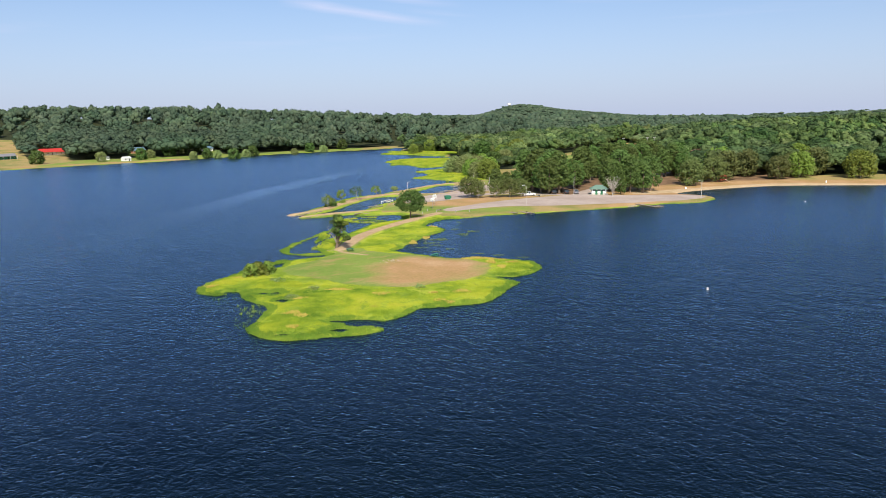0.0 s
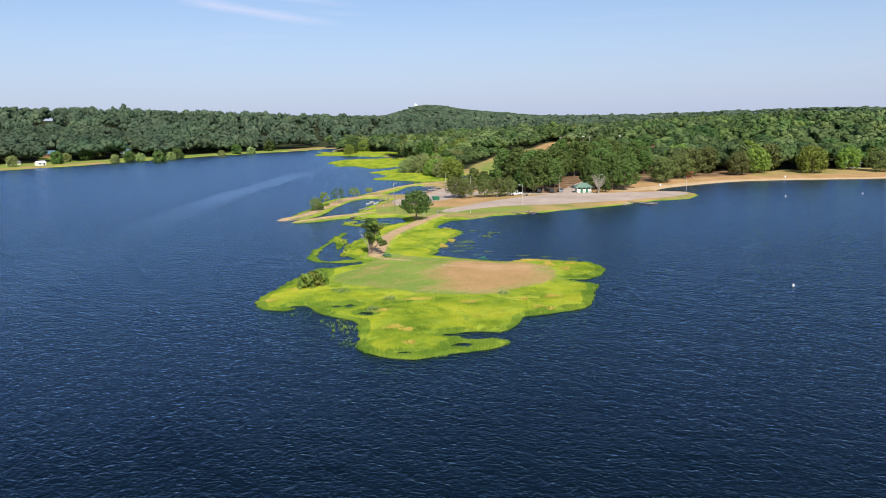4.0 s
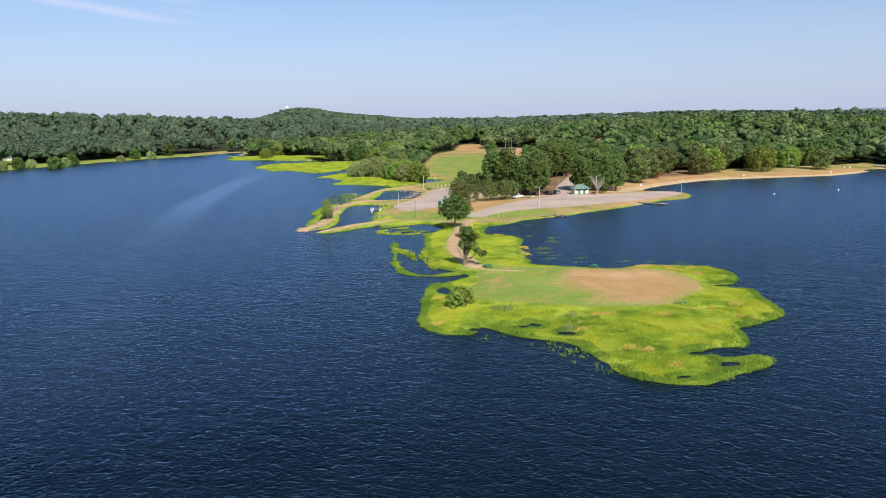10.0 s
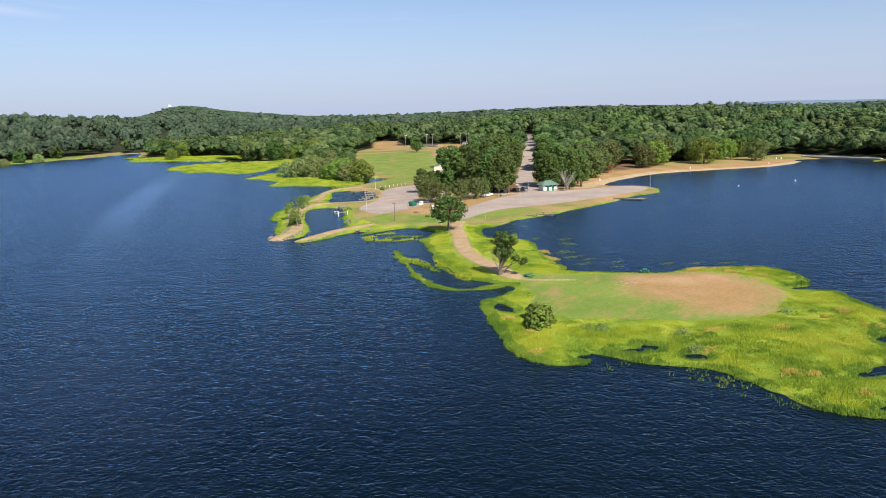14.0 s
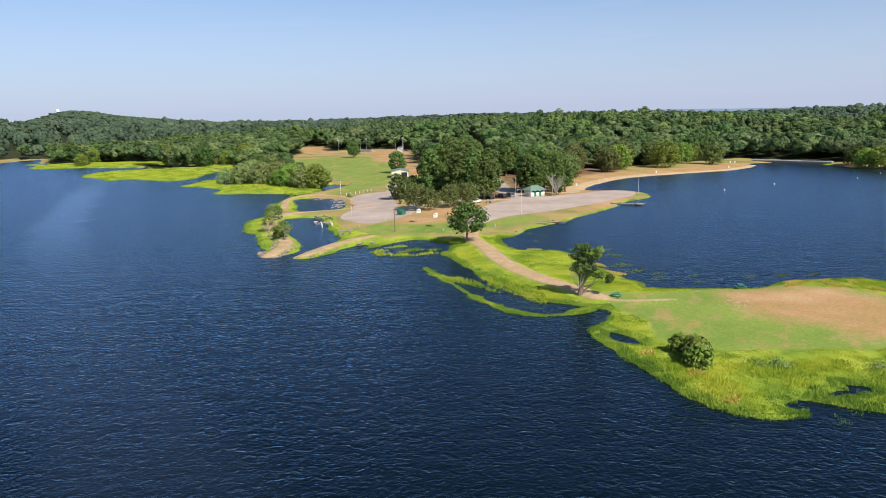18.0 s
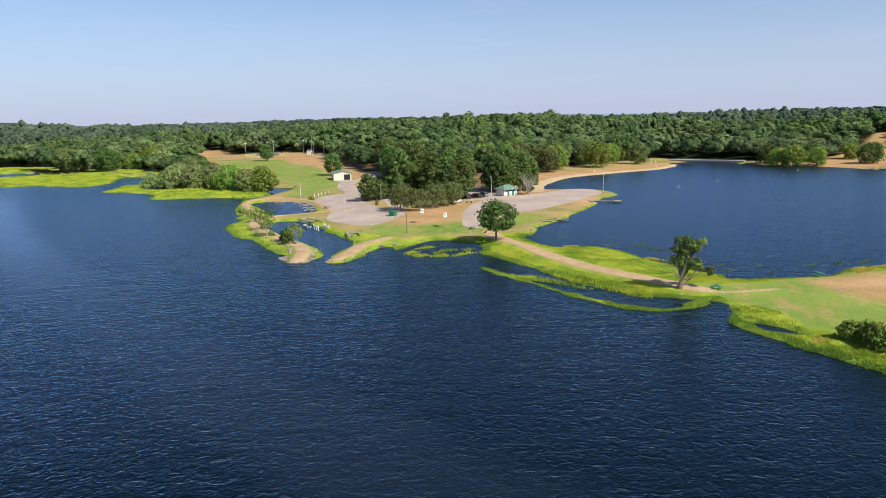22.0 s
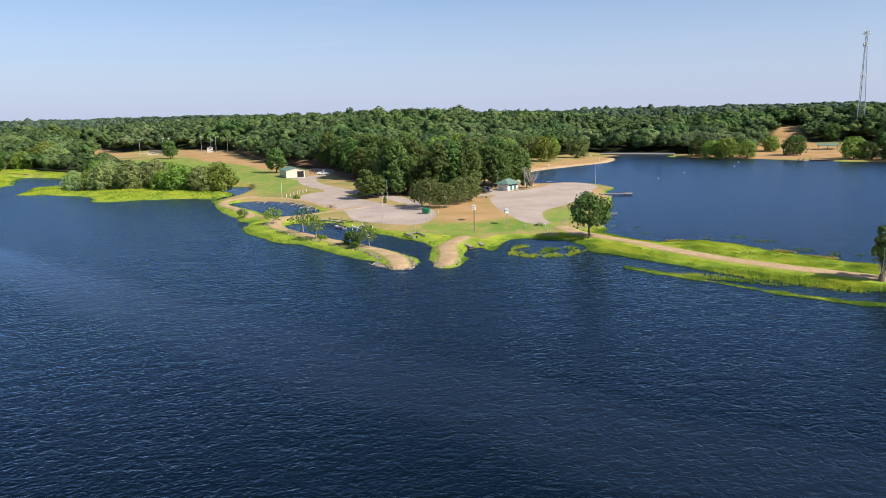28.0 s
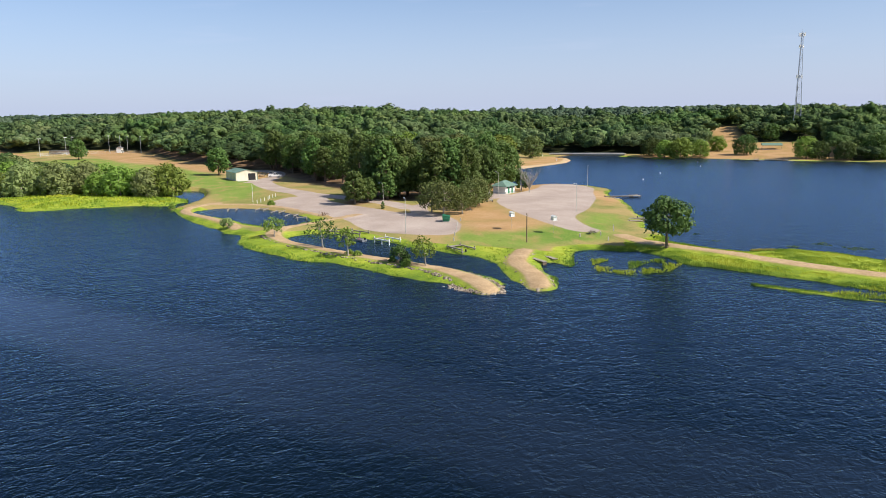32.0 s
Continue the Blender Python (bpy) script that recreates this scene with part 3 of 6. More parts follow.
def fields(px, py):
    """All distances that tell what the ground is made of."""
    f = {"land": land_edge(px, py)}
    path = np.full(len(px), -40.0)
    for line, w in TRACK_LINES:
        path = np.maximum(path, strip(px, py, line, w))
    gravel = np.maximum(area(px, py, LOT_WEST), area(px, py, LOT_EAST))
    for line, w in ROAD_LINES:
        gravel = np.maximum(gravel, strip(px, py, line, w))
    f["path"], f["gravel"] = path, gravel
    f["sand"] = np.where(area(px, py, LOT_EAST) > 0, -5, np.maximum(strip(px, py, BEACH, 9.0), np.where((np.abs(py - 252) < 50) & (px > 266) & (px < 420), 1.0 - f["land"], -40)))
    dry = np.maximum(area(px, py, ISLAND_DRY) + 3.2 * rough_noise(px, py, 8.0, 92), area(px, py, DRY_PARK))
    f["dry"] = np.maximum(np.maximum(dry, area(px, py, DRY_POINT)), np.maximum(strip(px, py, BEACH, 46.0) - 4, -40))
    f["dry"] = np.maximum(f["dry"], np.minimum(area(px, py, FIELD) - 3, px - 66 - 0.42 * (py - 400)) + 8 * rough_noise(px, py, 30.0, 19))
    east_bank = np.minimum(f["land"] - 3, 372 - px)
    f["dry"] = np.maximum(f["dry"], np.where((px > 270) & (py > 215) & (py < 330), east_bank, -40))
    f["dry"] = np.maximum(f["dry"], np.maximum(strip(px, py, SLOPE_LINE, 17.0), strip(px, py, MEADOW_LINE, 30.0)))
    f["dry"] = np.maximum(f["dry"], np.where((px < -100) & (py < 900), np.minimum(f["land"] - 4, np.where(py < 720, 16, 4) - f["land"]), -40))
    f["green"] = np.maximum(np.maximum(area(px, py, GREEN_PARK), area(px, py, ISLAND_LAWN) + 5), np.minimum(area(px, py, FIELD) - 6, np.minimum(62 + 0.42 * (py - 400) - px, 650 - py) + 14 * rough_noise(px, py, 45.0, 17)))
    f["green"] = np.maximum(f["green"], np.where((px < -100) & (py < 1000), np.minimum(px + 340, 60), -40))
    lawn = area(px, py, ISLAND_LAWN) + 2.6 * rough_noise(px, py, 9.0, 91)
    on_island = area(px, py, ISLAND)
    reed = np.where(on_island > -3, -lawn, -40.0)
    on_cause = np.maximum(area(px, py, CAUSEWAY) + 0.5, strip(px, py, STRAND, 4.6))
    reed = np.maximum(reed, np.where((on_cause > 0) & (on_island < 1), 3.0, -40))
    band = 3.6 + 1.6 * rough_noise(px, py, 9.0, 13) - f["land"]
    band = np.where((px < -24) & (py < 346), band + 5.0, band)
    west = (px < 5) & (py > 235) & (py < 400)
    bay = (px >= 5) & (px < 112) & (py > 245) & (py < 330)
    reed = np.maximum(reed, np.where(west, band, np.where(bay, band - 2.4, -40)))
    reed = np.maximum(reed, np.maximum(area(px, py, MARSH), np.where((py > 404) & (px < 46), marsh_flats(px, py) + 1, -40)))
    reed = np.maximum(reed, np.where(((px < -60) & (py > 380) & (f["land"] < 7)) | ((px > 266) & (px < 420) & (py < 345)), np.where(px < 0, 6, 3) - f["land"], -40))
    f["reed"] = np.minimum(reed, np.maximum(-path - 0.2, -40))
    f["grove"] = np.maximum(np.maximum(area(px, py, GROVE), np.minimum(area(px, py, EAST_GROVE), 200 - px)) + 3, -40)
    # woods: all dry land but the open ground
    open_ground = np.maximum(np.maximum(area(px, py, FIELD), gravel + 1.5), np.maximum(strip(px, py, BEACH, 132.0), on_island + 20))
    open_ground = np.maximum(open_ground, 21 - np.hypot(px - 84, py - 441))
    for (hx, hy), wide in zip(BANK_HOUSES, (30, 20, 20, 34, 16, 20)):
        view = np.array([(hx - 3, hy + 6), (hx + 40, hy - 80), (hx + 85, hy - 170)])
        open_ground = np.maximum(open_ground, strip(px, py, view, wide))
    hillside = np.maximum(area(px, py, HILL_MEADOW), 13 - np.hypot(px + 232, (py - 925) / 1.5))
    open_ground = np.maximum(open_ground, hillside)
    open_ground = np.maximum(open_ground, np.maximum(strip(px, py, SLOPE_LINE, 17.0), strip(px, py, MEADOW_LINE, 30.0)))
    open_ground = np.maximum(open_ground, 10 - np.hypot((px - 434) / 1.3, py - 218))
    open_ground = np.maximum(open_ground, np.maximum(on_cause + 20, f["reed"]))
    park = (px > -70) & (px < 112) & (py < 402) & (py > 240)
    grove = np.maximum(area(px, py, GROVE), area(px, py, EAST_GROVE))
    wood = np.where(park, grove, np.minimum(f["land"] - 8, 30.0))
    wood = np.where((px < -60) & (py < 1050), np.minimum(f["land"] - np.interp(px, [-450, -330, -250, -200], [104, 66, 36, 24]) + 14 * rough_noise(px, py, 60.0, 3), 30.0), wood)
    east = (px > 282) & (px < 420) & (py > 225) & (py < 300)
    wood = np.where(east, np.maximum(np.minimum(wood, px - 372 + 14 * rough_noise(px, py, 30.0, 8)), -20), wood)
    wood = np.where((px > -5) & (px < 62) & (py > 395) & (py < 485), -20, wood)
    wood = np.where((px > 60) & (px < 120) & (py > 395) & (py < 472) & (grove < 0), -20, wood)
    f["woodland"] = np.minimum(wood, -open_ground)
    return f


def height(px, py, land):
    z = np.where(land > 0, 0.62 * (1 - np.exp(-np.maximum(land, 0) / 2.2)), -1.6 * (1 - np.exp(np.minimum(land, 0) / 4.0)))
    z = z + 0.07 * np.clip(land / 3, 0, 1) * rough_noise(px, py, 9.0, 21)
    inland = np.clip((land - 12) / 160, 0, 1)
    rise = 0.0045 * np.clip(land - 15, 0, 900) + 3.0 * np.clip((land - 20) / 200, 0, 1)
    for cx, cy, sx, sy, h in HILLS:
        rise = rise + h * np.exp(-((px - cx) / sx) ** 2 - ((py - cy) / sy) ** 2)
    rise = rise + 5.0 * rough_noise(px, py, 330.0, 31) * np.clip((land - 150) / 300, 0, 1)
    z = z + rise * inland * inland * (3 - 2 * inland) + 0.8 * np.clip((land - 3) / 25, 0, 1) * (py > 240)
    level = np.clip(np.maximum(area(px, py, FIELD), strip(px, py, MEADOW_LINE, 30.0)) / 30 + 1, 0, 1)
    return z + level * (np.minimum(z, 1.2 + 0.0042 * np.clip(py - 400, 0, 500)) - z)


def ground_height(points):
    p = np.atleast_2d(np.array(points, float))
    return height(p[:, 0], p[:, 1], land_edge(p[:, 0], p[:, 1]))


def gz(x, y):
    return float(ground_height([(x, y)])[0])


def grid_lines(fine_lo, fine_hi, fine, lo, hi, grow=1.09):
    mid = list(np.arange(fine_lo, fine_hi + fine / 2, fine))
    up, step = [mid[-1]], fine
    while up[-1] < hi:
        step = min(step * grow, 260)
        up.append(up[-1] + step)
    down, step = [mid[0]], fine
    while down[-1] > lo:
        step = min(step * grow, 260)
        down.append(down[-1] - step)
    return np.array(down[:0:-1] + mid + up[1:])


def mesh_object(name, verts, faces, mat, parent=None, smooth=False):
    """One mesh from arrays of corners and of equal-sided faces."""
    verts, faces = np.asarray(verts, np.float32), np.asarray(faces, np.int32)
    me = bpy.data.meshes.new(name)
    me.vertices.add(len(verts))
    me.vertices.foreach_set("co", verts.ravel())
    k = faces.shape[1]
    me.loops.add(faces.size)
    me.loops.foreach_set("vertex_index", faces.ravel())
    me.polygons.add(len(faces))
    me.polygons.foreach_set("loop_start", np.arange(0, faces.size, k, dtype=np.int32))
    me.polygons.foreach_set("use_smooth", np.full(len(faces), smooth))
    me.update(calc_edges=True)
    me.materials.append(mat)
    ob = new(name, me)
    if parent is not None:
        ob.parent = parent
    return ob


def build_ground():
    xs = grid_lines(-66, 122, 0.9, -5200, 5200)
    ys = grid_lines(106, 402, 0.9, -900, 5200, 1.045)
    gx, gy = np.meshgrid(xs, ys)
    px, py = gx.ravel(), gy.ravel()
    f = fields(px, py)
    z = height(px, py, f["land"])
    # banked edges of the tracks and jetties
    z = z + np.clip(f["path"] + 1.0, 0, 1.0) * 0.35 * (f["land"] > -1.5)
    nx, ny = len(xs), len(ys)
    i = (np.arange(ny - 1)[:, None] * nx + np.arange(nx - 1)[None, :]).ravel()
    quads = np.stack([i, i + 1, i + nx + 1, i + nx], 1)
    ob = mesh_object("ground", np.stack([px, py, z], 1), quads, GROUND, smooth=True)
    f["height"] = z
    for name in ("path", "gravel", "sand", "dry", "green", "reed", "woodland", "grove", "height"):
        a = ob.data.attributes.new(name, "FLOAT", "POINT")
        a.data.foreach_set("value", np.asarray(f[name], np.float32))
    tagged(ob, "mown and dry grass, lime-green marsh, sand and gravel lake shore", "ground", kind="structure")


build_ground()

water_lines = grid_lines(-400, 400, 100, -5200, 5200, 1.5)
wx, wy = np.meshgrid(water_lines, water_lines)
k = len(water_lines)
wi = (np.arange(k - 1)[:, None] * k + np.arange(k - 1)[None, :]).ravel()
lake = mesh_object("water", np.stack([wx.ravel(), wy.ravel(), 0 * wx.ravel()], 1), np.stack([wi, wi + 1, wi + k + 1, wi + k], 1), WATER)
tagged(lake, "dark blue lake water with small wind ripples", "water", kind="structure")

# ---- trees ----
def part(name, bm, material, parent, label=""):
    """Link a bmesh as one mesh object under a thing or a part."""
    me = bpy.data.meshes.new(name)
    bm.to_mesh(me)
    bm.free()
    me.materials.append(material)
    ob = new(name, me)
    ob.parent = parent
    if label:
        tagged(ob, label)
    return ob


def leaf_cards(rng, centres, radii, count, size, flat=0.75):
    """Small leaf sprays round clump centres, facing outwards and upwards."""
    n = len(centres) * count
    c = np.repeat(centres, count, 0)
    r = np.repeat(radii, count)
    d = rng.normal(size=(n, 3))
    d /= np.linalg.norm(d, axis=1)[:, None]
    p = c + d * (r * rng.uniform(0.45, 1.0, n) ** 0.6)[:, None] * [1, 1, flat]
    nrm = d + rng.normal(scale=0.26, size=(n, 3)) + [0, 0, 0.30]
    nrm /= np.linalg.norm(nrm, axis=1)[:, None]
    a = np.cross(nrm, rng.normal(size=(n, 3)))
    a /= np.linalg.norm(a, axis=1)[:, None]
    b = np.cross(nrm, a)
    s = (size * rng.uniform(0.6, 1.35, n))[:, None]
    w = rng.uniform(0.45, 0.8, n)[:, None]
    v = np.stack([p - a * s, p - b * s * w - a * s * 0.1, p + a * s + nrm * s * 0.25, p + b * s * w + a * s * 0.1], 1).reshape(-1, 3)
    return v, np.arange(4 * n).reshape(-1, 4)


def tube(bm, points, radii, sides=7):
    rings = []
    pts = [Vector(p) for p in points]
    for i, (p, r) in enumerate(zip(pts, radii)):
        way = (pts[min(i + 1, len(pts) - 1)] - pts[max(i - 1, 0)]).normalized()
        side = way.orthogonal().normalized()
        other = way.cross(side)
        rings.append([bm.verts.new(p + (side * math.cos(q) + other * math.sin(q)) * r) for q in (2 * math.pi * j / sides for j in range(sides))])
    for a, b in zip(rings, rings[1:]):
        for j in range(sides):
            bm.faces.new((a[j], a[(j + 1) % sides], b[(j + 1) % sides], b[j]))
    bm.faces.new(rings[0][::-1]), bm.faces.new(rings[-1])


def make_tree(name, seed, height_m, crown_low, width, clumps, cards, size, leaves, bark, shape="round", trunk=0.028, lean=0.3, limbs=7):
    """A tapered trunk with limbs and a crown of many small sprays."""
    rng = np.random.default_rng(seed)
    root = new(name)
    u = (np.arange(clumps) + rng.uniform(0, 1, clumps)) / clumps
    if shape == "pine":
        reach = width / 2 * np.clip(np.where(u < 0.35, 0.55 + 1.3 * u, 1.05 * (1 - u) ** 0.62 + 0.12), 0.1, 1)
    elif shape == "bush":
        reach = width / 2 * np.sqrt(np.clip(1 - u ** 2, 0.05, 1))
    else:
        reach = width / 2 * np.sqrt(np.clip(1 - (2 * u - 0.85) ** 2 / 1.4, 0.08, 1))
    turn = np.arange(clumps) * 2.399 + rng.uniform(-0.6, 0.6, clumps)
    rad = reach * rng.uniform(0.35, 1.0, clumps) ** 0.6
    zz = height_m * (crown_low + (0.97 - crown_low) * u)
    bend = rng.uniform(-lean, lean, 2)
    centres = np.stack([rad * np.cos(turn) + bend[0] * zz / height_m, rad * np.sin(turn) + bend[1] * zz / height_m, zz], 1)
    big = width * (0.17 if shape == "pine" else 0.19)
    radii = big * rng.uniform(0.65, 1.2, clumps)
    v, q = leaf_cards(rng, centres, radii, cards, size, 0.55 if shape == "pine" else 0.8)
    v[:, 2] = np.maximum(v[:, 2], 0.05)
    bm = bmesh.new()
    top = height_m * (0.9 if shape == "pine" else 0.72)
    base = height_m * trunk
    stem = [(0, 0, -0.3)] + [(bend[0] * s + rng.uniform(-0.06, 0.06), bend[1] * s + rng.uniform(-0.06, 0.06), top * s) for s in (0.05, 0.25, 0.5, 0.75, 1.0)]
    tube(bm, stem, [base * 1.35, base, base * 0.82, base * 0.62, base * 0.4, base * 0.1])
    for j in np.linspace(0, clumps - 1, limbs).astype(int):
        end = centres[j]
        s = min(max((end[2] / top) - 0.18, 0.12), 0.9)
        start = Vector((bend[0] * s, bend[1] * s, top * s))
        mid = start.lerp(Vector(end), 0.55) + Vector((0, 0, -0.04 * height_m))
        tube(bm, [start, mid, Vector(end)], [base * 0.36, base * 0.22, base * 0.06], 5)
    part("trunk", bm, bark, root)
    mesh_object("crown", v, q, leaves, root)
    return root


def place(root, spots, rng, label, category, group, spread=(0.85, 1.15), zs=None):
    """Copies of a tree on the ground at spots, the first one moved there itself."""
    zs = ground_height(spots) if zs is None else zs
    done = []
    for i, ((x, y), z) in enumerate(zip(spots, zs)):
        s = rng.uniform(*spread)
        m = pose(x, y, z - 0.1, 0, 0, rng.uniform(0, 360)) @ Matrix.Diagonal((s * rng.uniform(0.9, 1.1), s * rng.uniform(0.9, 1.1), s, 1))
        ob = root if i == 0 else copy_thing(root, Matrix())
        ob.matrix_basis = m
        done.append(tagged(ob, label, category, group))
    return done


tree_rng = np.random.default_rng(11)


def scatter(n, box, gap, test, rng):
    """Spots in a box, at least gap apart, that pass the test."""
    x = rng.uniform(box[0], box[1], n)
    y = rng.uniform(box[2], box[3], n)
    ok = test(x, y)
    cells, out = {}, []
    for a, b in zip(x[ok], y[ok]):
        i, j = int(a // gap), int(b // gap)
        if all((a - p) ** 2 + (b - q) ** 2 > gap * gap for di in (-1, 0, 1) for dj in (-1, 0, 1) for p, q in cells.get((i + di, j + dj), ())):
            cells.setdefault((i, j), []).append((a, b))
            out.append((a, b))
    return out


def wood_at(x, y):
    return fields(x, y)["woodland"]


# the grove of pines behind the boat ramp, and the woods east of the road
front = scatter(9000, (14, 130, 318, 470), 3.9, lambda x, y: (wood_at(x, y) > 1.0) & ((area(x, y, GROVE) > 0) | (area(x, y, EAST_GROVE) > 0)), tree_rng)
front += [(42, 328.5), (46.5, 331), (50, 327.5), (52.5, 334), (39, 333), (74, 330), (77.5, 333.5), (81.5, 328.5), (87, 327.5), (45, 325), (72, 331.5), (75, 337), (79, 342), (83, 336), (88, 341), (93, 338), (37, 349), (42, 352), (45, 346), (48, 351), (60, 345), (62, 352), (64.5, 361), (68, 371), (71, 381), (76, 392)]
front = [p for p in front if p[0] > 35.5 or p[1] > 366]
kinds = [make_tree("pine_tree", 100 + i, 17.0, 0.19, 10.2, 62, 50, 0.43, PINE, BARK, ("pine", "round")[i % 2]) for i in range(4)]
for i, root in enumerate(kinds):
    place(root, front[i::4], tree_rng, "tall pine with a bare lower trunk and dark green crown", "tree", "pines behind the boat ramp", (0.72, 1.12))

corner = make_tree("pine_tree", 131, 9.0, 0.16, 6.4, 40, 44, 0.34, PINE, BARK, "pine", 0.024, 0.3, 8)
place(corner, [(23.5, 351.5), (27.5, 349.5), (31.5, 351), (29, 355.5), (34, 346.5), (33.5, 356.5)], tree_rng, "short spreading pine at the corner of the grove", "tree", "pines behind the boat ramp", (0.78, 1.15))

# ---- single trees of the park, the jetties and the shores ----
def single(root, x, y, label, group="", turn=0.0):
    root.matrix_basis = pose(x, y, gz(x, y) - 0.1, 0, 0, turn)
    return tagged(root, label, "tree", group)


def bare_limbs(root, seed, count, height_m, spread, thick, mat, low=0.15, label="bare grey dead branches"):
    """Leafless branches that fork twice."""
    rng = np.random.default_rng(seed)
    bm = bmesh.new()
    for i in range(count):
        a = 2 * math.pi * i / count + rng.uniform(-0.5, 0.5)
        start = Vector((0, 0, height_m * rng.uniform(low, 0.3)))
        end = Vector((spread * math.cos(a) * rng.uniform(0.5, 1), spread * math.sin(a) * rng.uniform(0.5, 1), height_m * rng.uniform(0.6, 1.0)))
        mid = start.lerp(end, 0.5) + Vector((rng.uniform(-0.3, 0.3), rng.uniform(-0.3, 0.3), 0.2))
        tube(bm, [start, mid, end], [thick, thick * 0.6, thick * 0.15], 5)
        for _ in range(4):
            s = rng.uniform(0.35, 0.9)
            p = start.lerp(end, s)
            q = p + Vector((rng.normal(0, 0.28), rng.normal(0, 0.28), rng.uniform(0.2, 0.6))) * spread * 0.8
            tube(bm, [p, p.lerp(q, 0.5) + Vector((0.05, 0.05, 0)), q], [thick * 0.35, thick * 0.22, thick * 0.08], 4)
    return part("dead_branches", bm, mat, root, label)


single(make_tree("oak_tree", 21, 9.8, 0.36, 9.0, 52, 46, 0.36, OAK, BARK, "round", 0.030, 0.3, 10), -12.4, 255.0, "round dark green oak beside the dirt track on the causeway")


def scraggy_cypress():
    """Several grey stems from one butt, flat plates of leaves, and dead limbs."""
    rng = np.random.default_rng(33)
    root = new("cypress_tree")
    bm = bmesh.new()
    tube(bm, [(0, 0, -0.4), (0, 0, 0.5), (0.1, -0.1, 1.6)], [0.62, 0.5, 0.34], 9)
    tips = []
    for across, up, deep in ((0.3, 8.4, 0.3), (1.9, 7.9, -0.4), (-0.4, 7.0, -0.3), (2.3, 6.4, 0.4), (-0.5, 5.6, 0.5), (1.4, 5.4, -0.6), (0.1, 4.6, 0.2), (3.1, 4.0, 0.2), (4.0, 3.5, -0.2), (0.9, 8.6, -0.2), (2.5, 7.1, 0.1), (0.7, 6.5, 0.6)):
        end = Vector((0.72 * across + 0.69 * deep, -0.69 * across + 0.72 * deep, up))
        tips.append(end)
        start = Vector((0.05, -0.05, rng.uniform(0.5, 1.8)))
        mid = start.lerp(end, 0.5) + Vector((rng.uniform(-0.3, 0.3), rng.uniform(-0.3, 0.3), -0.25))
        tube(bm, [start, mid, end], [0.17, 0.10, 0.035], 6)
    part("trunk", bm, BARK, root)
    for k, end in enumerate(tips):
        n = 5
        centres = np.array(end[:]) + rng.normal(scale=(0.62, 0.62, 0.42), size=(n, 3))
        mesh_object("leaf_spray" if k else "crown", *leaf_cards(rng, centres, rng.uniform(0.55, 1.0, n), 90, 0.19, 0.8), LIME if k % 3 == 1 else OAK, root)
    bare_limbs(root, 3, 6, 7.0, 2.6, 0.08, PALE_BARK)
    return root


cypress = scraggy_cypress()
single(cypress, -29.5, 197.0, "scraggy half-dead cypress with green tufts at the end of the causeway")

small = dict(trunk=0.03, lean=0.4, limbs=7)
for seed, x, y, h, w, leaves, kind, label in (
        (41, -38.3, 318, 6.2, 6.0, OAK, "round", "small round dark green tree on the jetty"),
        (42, -44.0, 308, 5.6, 3.8, LIME, "round", "small yellow-green tree on the jetty"),
        (43, -46.3, 290, 5.4, 4.6, LIME, "round", "small yellow-green tree near the jetty tip"),
        (44, -31.5, 336, 4.6, 4.6, LIME, "round", "low yellow-green tree at the bend of the jetty"),
        (46, -24.5, 356, 2.6, 3.4, WILLOW, "round", "low pale green shrub on the spit")):
    single(make_tree("small_tree", seed, h, 0.42, w, 18, 26, 0.24, leaves, PALE_BARK, kind, **small), x, y, label)
shrub = make_tree("shrub", 47, 3.2, 0.06, 4.0, 22, 40, 0.26, OAK, BARK, "bush", 0.03, 0.3, 5)
bare_limbs(shrub, 9, 6, 3.8, 1.8, 0.05, PALE_BARK)
single(shrub, -45.4, 295.5, "green shrub with bare grey branches on the jetty")

bush_kinds = [make_tree("bush", 51 + i, 2.3, 0.05, (3.0, 3.4)[i], 34, 34, 0.19, LIME, BARK, "bush", 0.03, 0.2, 4) for i in range(2)]
place(bush_kinds[0], [(-42.1, 163.0), (-40.6, 164.6), (-43.6, 161.6), (-41, 166.5)], tree_rng, "leafy green bush standing in the marsh grass", "bush", "bushes on the island", (0.8, 1.3))
twiggy = make_tree("low_brush", 57, 0.8, 0.05, 3.2, 16, 22, 0.12, WILLOW, BARK, "bush", 0.04, 0.2, 5)
place(twiggy, [(-37.7, 157.1), (-27.3, 148.0), (-30.6, 142.2), (-5.7, 147.9), (-36, 155.5)], tree_rng, "low grey-green brush in the marsh grass", "brush", "low brush on the island", (0.55, 1.1))
place(bush_kinds[1], [(-42.6, 308.5), (-43.4, 306.4), (-47.4, 293.5), (15, 376), (1, 402)], tree_rng, "low leafy green bush near the water", "bush", "bushes on the island", (0.55, 0.9))

lot = [make_tree("lot_tree", 61 + i, 8.0, 0.26, 7.6, 44, 44, 0.27, OLIVE, PALE_BARK, "round", 0.026, 0.4, 9) for i in range(2)]
place(lot[0], [(9.5, 315), (21.5, 313), (32, 315)], tree_rng, "leafy green oak in the row beside the gravel lot", "tree", "trees between the gravel lots", (0.9, 1.12))
place(lot[1], [(13.5, 311.5), (27, 314), (12.5, 320)], tree_rng, "leafy green oak in the row beside the gravel lot", "tree", "trees between the gravel lots", (0.85, 1.05))
young = make_tree("young_pine", 67, 2.2, 0.1, 1.3, 14, 26, 0.2, PINE, BARK, "pine", 0.03, 0.1, 4)
single(young, 16.5, 337.5, "young pine on the grass between the lots")

